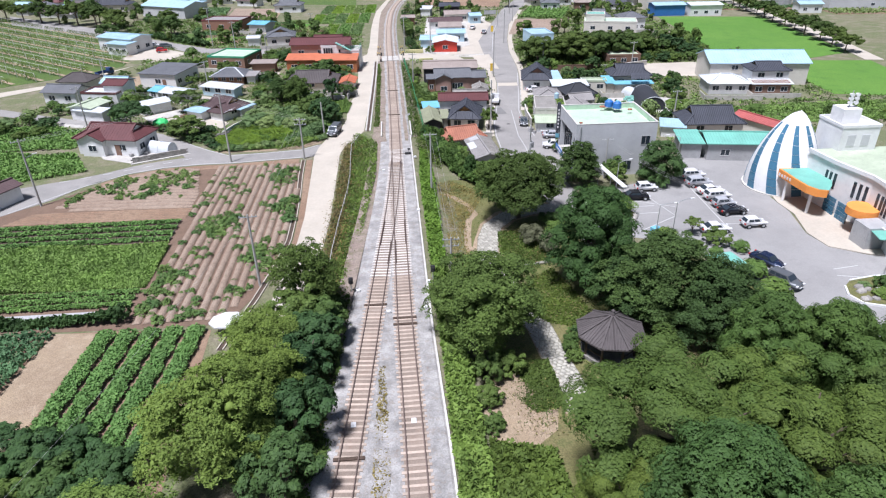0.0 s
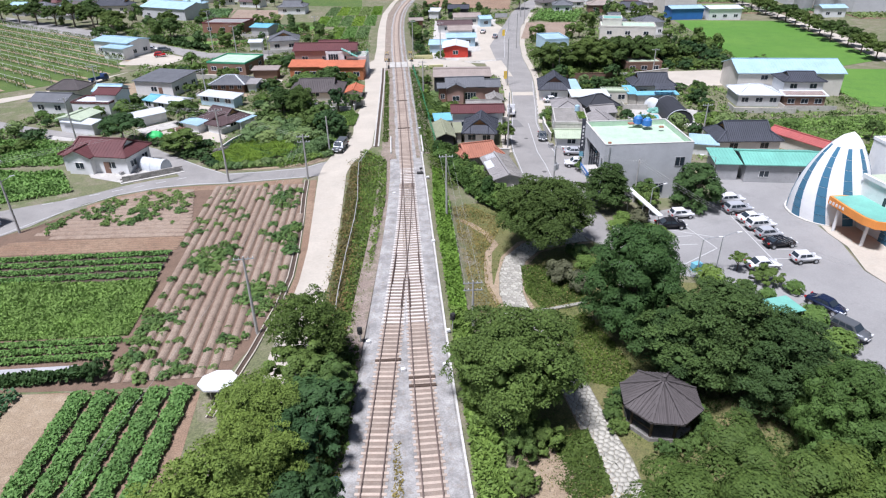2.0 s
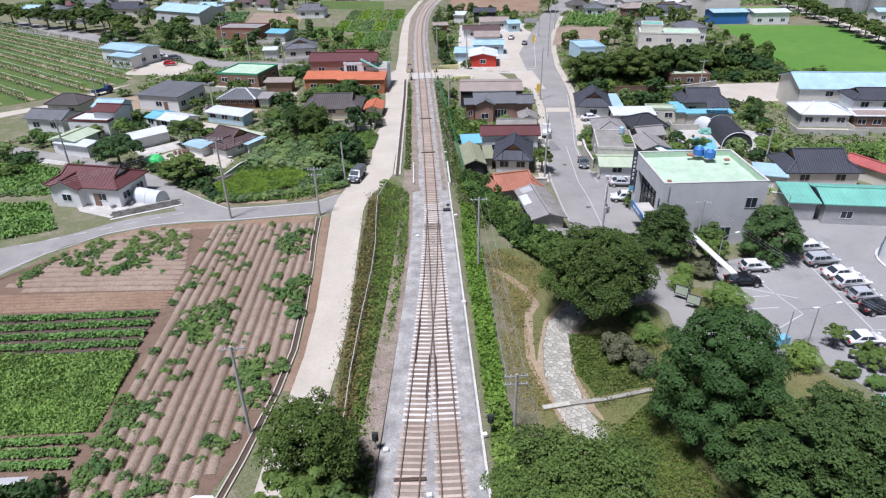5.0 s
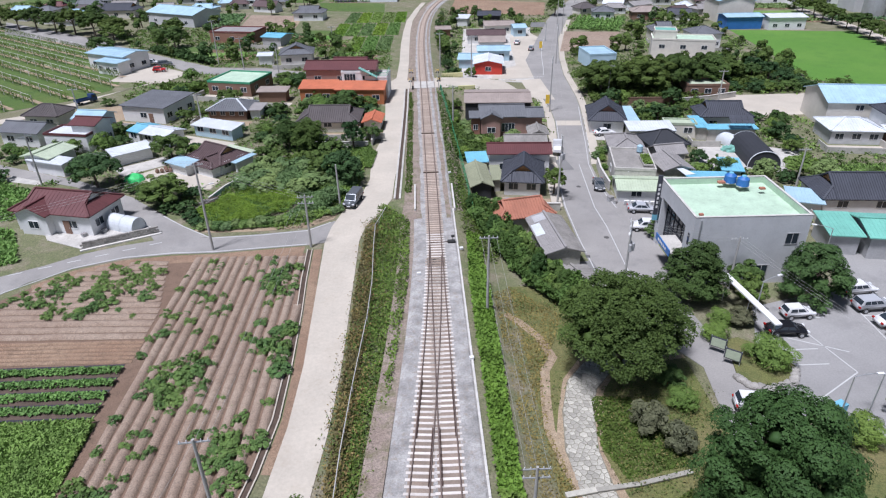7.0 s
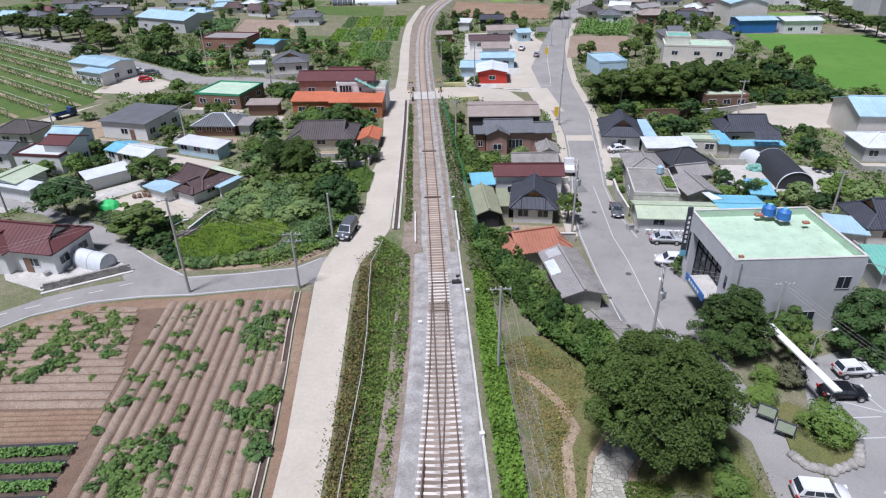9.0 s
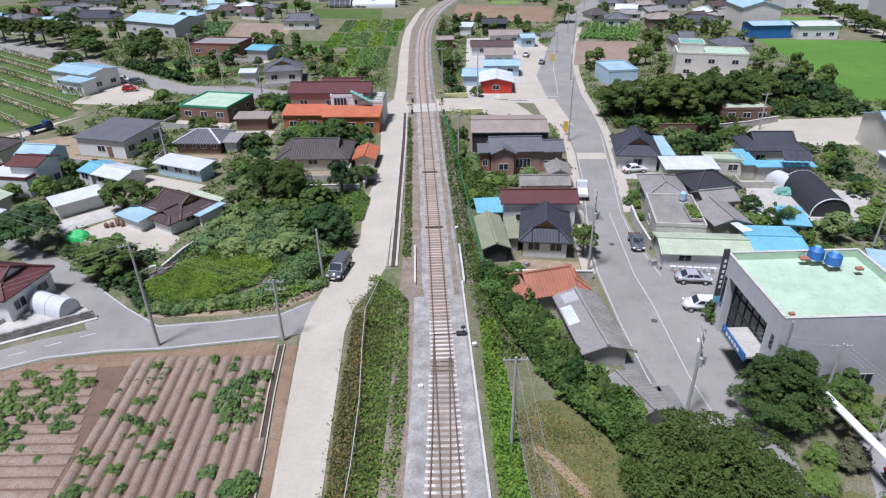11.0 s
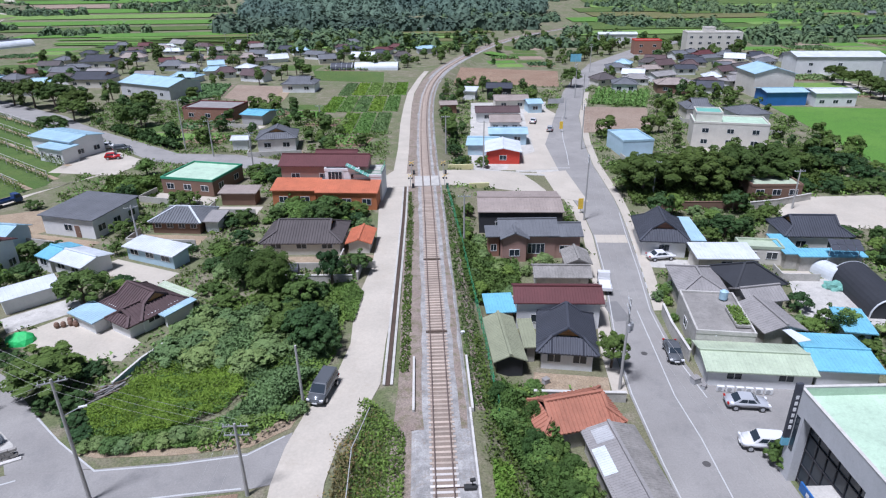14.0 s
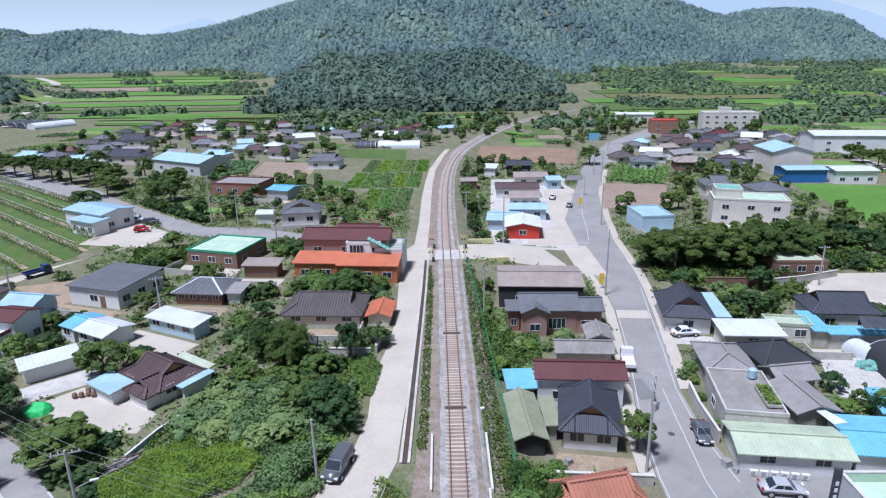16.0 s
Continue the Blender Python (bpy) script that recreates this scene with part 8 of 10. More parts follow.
for x, y, w in ((36.8, 95.3, 0.9), (41.0, 93.0, 0.7), (30.2, 85.6, 0.5)):
    bx = thing("roof_hatch", x, y, -2.45 + HT + (0.05 if w > 0.6 else 0.36), 0, "small rusty metal hatch on a roof", "hatch")
    bm = bmesh.new()
    block(bm, -w / 2, w / 2, -w / 3, w / 3, 0, 0.25)
    bmesh.ops.bevel(bm, geom=bm.edges[:], offset=0.03, segments=1, affect="EDGES")
    part("cover", bm, MAT["rustroof"], bx)

# ---- civic hall with a glazed shell ----
hall = thing("civic_hall", 66, 66, -2.45, 0, "white curved civic hall with an orange entrance canopy", "building")
FOOT.append((72, 66, 0, 15, 18))
front = [(-3.8, 7.6), (-3.6, 5), (-3.3, 2), (-2.6, -1), (-1.9, -4), (-2.2, -7), (-3.2, -10), (-4.4, -13), (-4.6, -18)]
bm = bmesh.new()
solid(bm, front + [(24, -18), (24, 7.6)], 0, 7.4)
part("wall", bm, MAT["white"], hall)
bm = bmesh.new()
solid(bm, [(x + 0.35, y) for x, y in front] + [(23.6, -17.6), (23.6, 7.2)], 7.38, 7.5)
part("roof", bm, MAT["paleroof"], hall, "pale green flat roof")
for (x0, y0), (x1, y1) in zip(front, front[1:]):
    bm = bmesh.new()
    bar(bm, (x0 - 0.08, y0, 7.5), (x1 - 0.08, y1, 7.5), 0.4, 0.55)
    part("cornice", bm, MAT["white"], hall)
for gy in (3.2, 2.4, 1.6, -1.6, -2.5, -3.4, -5.8, -6.7, -7.6, -8.5, -11, -12):
    fx = [(x0 + (x1 - x0) * (gy - y0) / (y1 - y0)) for (x0, y0), (x1, y1) in zip(front, front[1:]) if y1 <= gy <= y0][0]
    bm = bmesh.new()
    block(bm, fx - 0.06, fx + 0.1, gy - 0.24, gy + 0.24, 3.6, 5.9)
    part("window", bm, MAT["glass"], hall, "narrow upright window")
for gy in (-0.3, -3.2):
    for i in range(4):
        for j in range(4):
            bm = bmesh.new()
            block(bm, -3.55, -3.4, gy + 0.1 + i * 0.6, gy + 0.6 + i * 0.6, 0.2 + j * 0.65, 0.75 + j * 0.65)
            part("pane", bm, MAT["blueglass"], hall)
bm = bmesh.new()
pts_ = [(-8.1, 7.4), (-8.1, 3.6), (-7.9, 0.6), (-7.2, -0.9), (-6.0, -1.4), (-4.6, 0.2), (-3.4, 2.0), (-3.4, 7.4)]
solid(bm, pts_, 3.6, 4.7)
cano = part("entrance_canopy", bm, MAT["orangepaint"], hall, "orange curved entrance canopy")
bm = bmesh.new()
solid(bm, [(x * 0.97, y * 0.95) for x, y in pts_], 4.69, 4.76)
part("canopy_deck", bm, MAT["teal"], cano)
for i in range(9):
    bm = bmesh.new()
    bar(bm, (-8.5 + i * 0.09, 6.6 - i * 0.55, 4.15), (-8.46 + i * 0.09, 6.3 - i * 0.55, 4.15), 0.06, 0.4)
    part("letter_bar", bm, MAT["white"], cano)
for x, y in ((-7.6, 5.5), (-6.6, 1.0)):
    bm = bmesh.new()
    tube(bm, (x, y, 0), (x, y, 3.65), 0.22, 0.22, 12)
    part("column", bm, MAT["white"], hall)
bm = bmesh.new()
block(bm, -0.5, 5.3, 6.3, 12.0, 0.0, 11.0)
tw = part("tower", bm, MAT["white"], hall)
bm = bmesh.new()
block(bm, 0.3, 3.1, 8.2, 11.0, 10.9, 13.2)
part("stair_head", bm, MAT["white"], tw)
for x0, x1, y0, y1 in ((-0.6, 5.4, 6.2, 6.4), (-0.6, 5.4, 11.9, 12.1), (-0.6, -0.4, 6.4, 11.9), (5.2, 5.4, 6.4, 11.9)):
    bm = bmesh.new()
    block(bm, x0, x1, y0, y1, 11.0, 11.4)
    part("parapet", bm, MAT["white"], tw)
for x in (0.6, 2.8):
    bm = bmesh.new()
    block(bm, x, x + 1.2, 6.24, 6.3, 8.2, 9.9)
    part("tower_window", bm, MAT["graywall"], tw)
for i in range(3):
    for j in range(2):
        bm = bmesh.new()
        tube(bm, (1.6 + j * 0.9, 9.6, 13.9 + i * 0.6), (1.6 + j * 0.9, 9.1, 13.9 + i * 0.6), 0.2, 0.32, 10)
        part("loudspeaker", bm, MAT["white"], tw)
bm = bmesh.new()
tube(bm, (2.05, 9.8, 13.1), (2.05, 9.8, 15.6), 0.08, 0.06, 8)
part("mast", bm, MAT["steel"], tw)
bm = bmesh.new()
block(bm, -5.8, -2.6, -10.4, -7.4, 0, 3.2)
part("side_porch", bm, MAT["gray"], hall)
bm = bmesh.new()
bar(bm, (-5.0, -13.0, 2.9), (-4.4, -10.4, 2.9), 2.2, 0.1)
part("side_awning", bm, MAT["teal"], hall)
bm = bmesh.new()
tube(bm, (-3.4, -5.4, 2.9), (-3.4, -5.4, 3.9), 2.0, 2.0, 24)
part("orange_balcony", bm, MAT["orangepaint"], hall)
# shell
shell = thing("shell_hall", 61.2, 77.6, -2.45, 0, "white egg-shaped shell with spiralling blue glass bands", "building")
FOOT.append((61.2, 77.6, 0, 5, 5))


def shell_at(ph, v, out=0.0):
    r = (5.2 + out) * max(0.0, 1 - (0.995 * v) ** 1.9) ** 0.72
    return Vector((r * math.cos(ph) + 1.1 * v * v, r * math.sin(ph) + 0.7 * v * v, 12.1 * v + out * 0.4))


bm = bmesh.new()
NP, NV = 48, 20
grid = [[bm.verts.new(shell_at(2 * math.pi * i / NP, j / NV)) for i in range(NP)] for j in range(NV)]
for j in range(NV - 1):
    for i in range(NP):
        bm.faces.new((grid[j][i], grid[j][(i + 1) % NP], grid[j + 1][(i + 1) % NP], grid[j + 1][i]))
tip = bm.verts.new(shell_at(0, 1.0))
for i in range(NP):
    bm.faces.new((grid[-1][i], grid[-1][(i + 1) % NP], tip))
part("shell", bm, MAT["white"], shell, smooth=True)
for b in range(6):
    for j in range(8):
        v0, v1 = 0.015 + j * 0.105, 0.015 + j * 0.105 + 0.1
        bm = bmesh.new()
        vs = []
        for v in (v0, v1):
            ph = radians(150 + b * 40) - 0.55 * v
            wd = radians(8.5) * (1 - 0.25 * v)
            vs.append([bm.verts.new(shell_at(ph + wd * k, v, 0.05)) for k in (-1, 0, 1)])
        for k in range(2):
            bm.faces.new((vs[0][k], vs[0][k + 1], vs[1][k + 1], vs[1][k]))
        ex = bmesh.ops.extrude_face_region(bm, geom=bm.faces[:])
        for v in ex["geom"]:
            if isinstance(v, bmesh.types.BMVert):
                v.co = v.co * 0.985
        part("pane", bm, MAT["blueglass"], shell)
bm = bmesh.new()
ring = [(5.5 * math.cos(k * 0.2618), 5.5 * math.sin(k * 0.2618)) for k in range(24)]
solid(bm, ring, 0, 0.3)
part("plinth", bm, MAT["curb"], shell)
sheet("pavement", ((58.0, 74.2), (57.4, 71), (57.6, 67), (55.9, 61), (56.4, 57), (60, 54.6), (64, 53), (63.8, 66), (62.6, 74)), 0.16, MAT["concrete_road"], "pale raised pavement before the hall", "pavement")

# ---- pavilion ----
pav = thing("pavilion", 20.6, 38.4, gz(20.6, 38.4), 12, "octagonal timber pavilion with a dark tiled roof", "pavilion")
FOOT.append((20.6, 38.4, 0, 4, 4))
bm = bmesh.new()
solid(bm, [(2.9 * math.cos(k * math.pi / 4), 2.9 * math.sin(k * math.pi / 4)) for k in range(8)], 0, 0.4)
part("base", bm, MAT["rock"], pav)
for k in range(8):
    a0, a1 = k * math.pi / 4, (k + 1) * math.pi / 4
    p0, p1 = (Vector((3.55 * math.cos(a), 3.55 * math.sin(a), 2.75)) for a in (a0, a1))
    bm = bmesh.new()
    slope_mesh(bm, [p0, p1, Vector((0, 0, 4.55))], 0.16, 0.3, 0.16, 0.06)
    part("roof_slope", bm, MAT["oldtile"], pav)
    bm = bmesh.new()
    bar(bm, p0 + Vector((0, 0, 0.08)), Vector((0, 0, 4.65)), 0.18, 0.16)
    part("hip_ridge", bm, MAT["oldtile"], pav)
    bm = bmesh.new()
    q = Vector((2.6 * math.cos(a0), 2.6 * math.sin(a0), 0.38))
    tube(bm, q, q + Vector((0, 0, 2.6)), 0.13, 0.12, 8)
    part("post", bm, MAT["darkwood"], pav)
    if k != 5:
        q1 = Vector((2.6 * math.cos(a1), 2.6 * math.sin(a1), 0.38))
        bm = bmesh.new()
        bar(bm, q + Vector((0, 0, 0.75)), q1 + Vector((0, 0, 0.75)), 0.07, 0.1)
        part("railing", bm, MAT["darkwood"], pav)
bm = bmesh.new()
tube(bm, (0, 0, 4.7), (0, 0, 5.1), 0.25, 0.12, 10)
tube(bm, (0, 0, 5.1), (0, 0, 5.25), 0.2, 0.05, 10)
part("finial", bm, MAT["oldtile"], pav)

# ---- tunnels, tents and shelters ----
def tunnel(label, x, y, w, ln, h, rot, key, end="whiteroof", name="greenhouse", hoops=5):
    t = thing(name, x, y, gz(x, y) - 0.03, rot, label, "greenhouse")
    FOOT.append((x, y, radians(rot), w / 2, ln / 2))
    prof = [(w / 2 * math.cos(math.pi * k / 14), h * math.sin(math.pi * k / 14) ** 0.8) for k in range(15)]
    bm = bmesh.new()
    rows = [[bm.verts.new((px, yy, pz)) for px, pz in prof] for yy in (-ln / 2, ln / 2)]
    for a, b, c, d in zip(rows[0], rows[0][1:], rows[1][1:], rows[1]):
        bm.faces.new((a, b, c, d))
    bm.faces.new(rows[0]), bm.faces.new(rows[1][::-1])
    part("cover", bm, MAT[key], t)
    for i in range(hoops):
        yy = -ln / 2 + ln * i / (hoops - 1)
        bm = bmesh.new()
        for a, b in zip(prof, prof[1:]):
            bar(bm, (a[0] * 1.01, yy, a[1] * 1.01), (b[0] * 1.01, yy, b[1] * 1.01), 0.25 if i == 0 else 0.07, 0.07)
        part("hoop", bm, MAT[end], t)
    return t


tunnel("black plastic tunnel greenhouse with a white front arch", 58.0, 126.6, 5.4, 11, 2.9, -8, "blackroof", hoops=2)
tunnel("small grey metal tunnel shed", 56.4, 134.0, 2.6, 4.0, 2.0, 20, "whiteroof", hoops=3)
tunnel("small white arched store in a yard", -42.6, 101.2, 2.6, 4.4, 1.9, 66, "whiteroof", hoops=3)
tunnel("long white greenhouse among fields", -19.5, 326, 6, 18, 3.0, 86, "whiteroof")
tunnel("dark shade-net greenhouse among fields", -34, 327, 5.6, 9, 2.8, 86, "slate")
for i in range(4):
    tunnel("far plastic tunnel greenhouse in fields", -258 + i * 8.6, 446 - i * 5, 8.8, 24, 3.6, -30, ("slate", "slate", "slate", "whiteroof")[i], hoops=3)
tent = thing("tent", -18.3, 43.2, gz(-18.3, 43.2), 15, "low white canvas canopy tent by the lane", "tent")
bm = bmesh.new()
rim = [bm.verts.new((1.75 * math.cos(k * math.pi / 4) , 1.45 * math.sin(k * math.pi / 4), 1.5)) for k in range(8)]
low = [bm.verts.new((1.75 * math.cos(k * math.pi / 4), 1.45 * math.sin(k * math.pi / 4), 1.3)) for k in range(8)]
tp = bm.verts.new((0, 0, 1.95))
for k in range(8):
    bm.faces.new((rim[k], rim[(k + 1) % 8], tp)), bm.faces.new((low[k], low[(k + 1) % 8], rim[(k + 1) % 8], rim[k]))
bm.faces.new(low[::-1])
part("canvas", bm, MAT["white"], tent)
for k in range(4):
    bm = bmesh.new()
    tube(bm, (1.1 * math.cos(k * 1.571 + 0.78), 0.9 * math.sin(k * 1.571 + 0.78), 0), (1.1 * math.cos(k * 1.571 + 0.78), 0.9 * math.sin(k * 1.571 + 0.78), 1.4), 0.04, 0.04, 6)
    part("leg", bm, MAT["steel"], tent)
tarp = thing("tarpaulin", -48.3, 118.6, gz(-48.3, 118.6), 0, "bright green tarpaulin over a heap", "tarpaulin")
bm = bmesh.new()
bmesh.ops.create_icosphere(bm, subdivisions=2, radius=1.0)
for v in bm.verts:
    v.co = Vector((v.co.x * 1.7, v.co.y * 1.3, max(-0.05, v.co.z * 1.3))) * (1 + 0.15 * noise.noise(v.co * 2))
part("sheet", bm, surface("green_tarp", (0.04, 0.5, 0.13), 0.6), tarp)
shel = thing("shelter", 39.2, 51.6, gz(39.2, 51.6), 10, "low shelter with a translucent teal roof", "shelter")
bm = bmesh.new()
block(bm, -1.8, 1.8, -1.5, 1.5, 2.2, 2.3)
part("roof", bm, MAT["teal"], shel)
for x, y in ((-1.6, -1.3), (1.6, -1.3), (1.6, 1.3), (-1.6, 1.3)):
    bm = bmesh.new()
    tube(bm, (x, y, 0), (x, y, 2.2), 0.05, 0.05, 6)
    part("post", bm, MAT["steel"], shel)
aw = thing("walkway_canopy", 33.1, 77.0, gz(33.1, 77.0), 0, "narrow white canopy over an entrance walk", "canopy")
bm = bmesh.new()
bar(bm, (-0.5, 5.0, 3.3), (0.5, -5.0, 3.4), 0.75, 0.14)
part("roof", bm, MAT["white"], aw)
for k in (-0.9, 0.0, 0.9):
    bm = bmesh.new()
    tube(bm, (k * 0.5, -k * 5.0, 0), (k * 0.5, -k * 5.0, 3.3), 0.05, 0.05, 6)
    part("post", bm, MAT["steel"], aw)
for x, y in ((28.0, 72.2), (28.6, 70.2)):
    nb = thing("notice_board", x, y, gz(x, y), -38, "glazed notice board with dark frame and pale sheets", "notice board", "notice boards")
    bm = bmesh.new()
    block(bm, -0.8, 0.8, -0.06, 0.06, 0.7, 1.9)
    part("board", bm, MAT["slate"], nb)
    bm = bmesh.new()
    block(bm, -0.68, 0.68, -0.08, -0.061, 0.8, 1.8)
    part("sheet", bm, MAT["paleroof"], nb)
    for s in (-0.75, 0.75):
        bm = bmesh.new()
        tube(bm, (s, 0, 0), (s, 0, 2.0), 0.04, 0.04, 6)
        part("post", bm, MAT["steel"], nb)


# ---- vehicles ----
CARPAINT = {}
for key, c, mt in (("white", (0.66, 0.66, 0.66), 0.0), ("silver", (0.5, 0.51, 0.53), 0.2), ("black", (0.012, 0.012, 0.015), 0.0), ("navy", (0.015, 0.025, 0.06), 0.2), ("gray", (0.16, 0.17, 0.18), 0.4), ("red", (0.45, 0.02, 0.02), 0.0), ("blue", (0.03, 0.06, 0.16), 0.0)):
    CARPAINT[key] = surface("car_" + key, c, 0.25, 0.03, 0.5, 5.0, 0.0, metal=mt)
LAMP = surface("lamp_glass", (0.75, 0.76, 0.78), 0.15, 0.02, bump=0)
TAIL = surface("tail_glass", (0.4, 0.02, 0.015), 0.2, 0.02, bump=0)
TYPES = {
    "sedan": (4.5, 1.8, ((-2.25, 0.35), (2.2, 0.35), (2.25, 0.62), (1.9, 0.8), (1.15, 0.9), (-1.5, 0.95), (-2.2, 0.92)), ((-1.65, 0.93), (1.2, 0.89), (0.45, 1.4), (-0.85, 1.43)), 0.02),
    "suv": (4.4, 1.85, ((-2.2, 0.4), (2.15, 0.4), (2.2, 0.75), (2.0, 0.95), (1.2, 1.05), (-2.1, 1.08), (-2.2, 0.9)), ((-2.08, 1.06), (1.25, 1.03), (0.55, 1.62), (-1.75, 1.64)), 0.03),
    "hatch": (3.7, 1.65, ((-1.85, 0.35), (1.8, 0.35), (1.85, 0.65), (1.6, 0.85), (1.0, 0.95), (-1.75, 0.98), (-1.85, 0.85)), ((-1.75, 0.96), (1.05, 0.93), (0.35, 1.48), (-1.4, 1.5)), 0.02),
    "van": (5.0, 1.95, ((-2.5, 0.4), (2.45, 0.4), (2.5, 0.75), (2.25, 1.0), (1.7, 1.1), (-2.45, 1.15), (-2.5, 0.9)), ((-2.42, 1.13), (1.75, 1.08), (0.85, 1.85), (-2.25, 1.88)), 0.02),
}
BUILT = {}


def extrude_profile(bm, prof, w, taper=1.0, zc=None):
    rings = []
    for s in (-1, 1):
        rings.append([bm.verts.new((x, s * w / 2 * (taper if zc is not None and z > zc else 1.0), z)) for x, z in prof])
    bm.faces.new(rings[0]), bm.faces.new(rings[1][::-1])
    n = len(prof)
    for i in range(n):
        bm.faces.new((rings[0][i], rings[0][(i + 1) % n], rings[1][(i + 1) % n], rings[1][i]))


def car(kind, colour, x, y, rot, label, group=""):
    key = (kind, colour)
    z = gz(x, y) + 0.06
    if key in BUILT:
        c = copy_thing(BUILT[key], pose(x, y, z, 0, 0, rot))
        return tagged(c, label, "car", group)
    ln, w, body, cab, _ = TYPES[kind]
    ln, w, body, cab = ln * 0.94, w * 0.96, [(a * 0.94, c) for a, c in body], [(a * 0.94, c * 0.97) for a, c in cab]
    t = thing("car", x, y, z, rot, label, "car", group)
    paint = CARPAINT[colour]
    bm = bmesh.new()
    extrude_profile(bm, body, w)
    bmesh.ops.bevel(bm, geom=bm.edges[:], offset=0.13, segments=3, affect="EDGES")
    for v in bm.verts:
        v.co.y *= (1 - 0.16 * abs(v.co.x / (ln / 2)) ** 4) * (1 - 0.22 * max(0.0, v.co.z - 0.68))
    part("body", bm, paint, t, smooth=True)
    # cabin in body colour; its panes stand a few millimetres proud
    (x0, z0), (x1, z1), (x2, z2), (x3, z3) = cab
    wl, wh_ = w * 0.46, w * 0.385
    bm = bmesh.new()
    low = [bm.verts.new(p) for p in ((x0, -wl, z0 - 0.05), (x1, -wl, z1 - 0.05), (x1, wl, z1 - 0.05), (x0, wl, z0 - 0.05))]
    high = [bm.verts.new(p) for p in ((x3, -wh_, z3), (x2, -wh_, z2), (x2, wh_, z2), (x3, wh_, z3))]
    bm.faces.new(low[::-1]), bm.faces.new(high)
    for i in range(4):
        bm.faces.new((low[i], low[(i + 1) % 4], high[(i + 1) % 4], high[i]))
    bmesh.ops.bevel(bm, geom=bm.edges[:], offset=0.05, segments=2, affect="EDGES")
    part("cabin", bm, paint, t, smooth=False)

    def pane(name, corners, out):
        bm = bmesh.new()
        p = [Vector(c) for c in corners]
        n = Vector(out)
        f = [bm.verts.new(c + n * 0.012) for c in p]
        k = [bm.verts.new(c - n * 0.03) for c in p]
        bm.faces.new(f), bm.faces.new(k[::-1])
        for i in range(4):
            bm.faces.new((f[i], k[i], k[(i + 1) % 4], f[(i + 1) % 4]))
        part(name, bm, MAT["glass"], t)

    at = lambda u, v, sd: Vector((x0 + (x1 - x0) * u, sd * wl, z0 - 0.05)).lerp(Vector((x3 + (x2 - x3) * u, sd * wh_, z3)), v)
    for sd in (-1, 1):
        for u0, u1 in ((0.1, 0.34), (0.37, 0.61), (0.64, 0.9)) if kind in ("suv", "van") else ((0.14, 0.48), (0.52, 0.88)):
            pane("side_window", (at(u0, 0.22, sd), at(u1, 0.22, sd), at(u1, 0.84, sd), at(u0, 0.84, sd)), (0, sd, 0.1))
    for nm, u, o in (("windscreen", 1.0, (0.6, 0, 0.8)), ("rear_window", 0.0, (-0.7, 0, 0.7))):
        pane(nm, (at(u, 0.16, -0.86), at(u, 0.16, 0.86), at(u, 0.9, 0.9), at(u, 0.9, -0.9)), o)
    for sx in (-ln * 0.3, ln * 0.31):
        for s in (-1, 1):
            bm = bmesh.new()
            tube(bm, (sx, s * (w / 2 - 0.2), 0.32), (sx, s * (w / 2 + 0.01), 0.32), 0.33, 0.33, 16)
            wh = part("tyre", bm, MAT["rubber"], t)
            bm = bmesh.new()
            tube(bm, (sx, s * (w / 2 - 0.02), 0.32), (sx, s * (w / 2 + 0.025), 0.32), 0.21, 0.2, 12)
            part("rim", bm, MAT["steel"], wh)
    for s in (-1, 1):
        bm = bmesh.new()
        block(bm, ln / 2 - 0.22, ln / 2 - 0.02, s * w * 0.36 - 0.17, s * w * 0.36 + 0.17, body[2][1] - 0.02, body[2][1] + 0.13)
        part("headlight", bm, LAMP, t)
        bm = bmesh.new()
        block(bm, -ln / 2 - 0.01, -ln / 2 + 0.15, s * w * 0.38 - 0.14, s * w * 0.38 + 0.14, body[-1][1] - 0.2, body[-1][1] - 0.02)
        part("tail_light", bm, TAIL, t)
    bm = bmesh.new()
    block(bm, ln / 2 - 0.06, ln / 2 + 0.02, -0.26, 0.26, 0.42, 0.54)
    part("plate_bar", bm, MAT["white"], t)
    BUILT[key] = t
    return t


P_ = "cars in the car park"
car("hatch", "white", 39.4, 77.9, 2, "small white hatchback parked by a hedge", P_)
car("sedan", "black", 36.6, 74.9, -4, "black sedan parked under purple shrubs", P_)
car("suv", "white", 48.8, 82.0, 4, "white compact car in a bay", P_)
car("suv", "silver", 48.4, 78.8, 4, "silver compact car in a bay", P_)
car("sedan", "white", 48.9, 75.7, 4, "white sedan in a row of cars", P_)
car("suv", "white", 48.9, 73.4, 4, "white car in a row of cars", P_)
car("hatch", "silver", 48.7, 70.8, 4, "silver hatchback in a row of cars", P_)
car("sedan", "black", 48.8, 68.2, 3, "long black sedan in a row of cars", P_)
car("hatch", "white", 49.7, 63.9, 3, "white boxy hatchback standing apart", P_)
car("sedan", "white", 43.6, 62.9, 0, "white sedan at the planted edge", P_)
car("sedan", "navy", 45.9, 53.6, -62, "dark blue sedan at the planted kerb", P_)
car("suv", "gray", 45.4, 48.8, -62, "dark grey car at the planted kerb", P_)
car("suv", "white", 28.2, 64.0, -10, "white compact car on the entrance drive")
car("sedan", "gray", 26.9, 114.8, -98, "dark grey sedan parked on the street")
car("sedan", "silver", 30.9, 105.4, -8, "silver sedan before a shop wall")
car("suv", "white", 29.6, 99.6, 170, "white compact car beside the bank")
car("sedan", "white", 34.6, 140.3, 6, "white sedan before an old house")
car("van", "gray", -11.8, 107.1, -104, "grey people carrier parked on the lane")
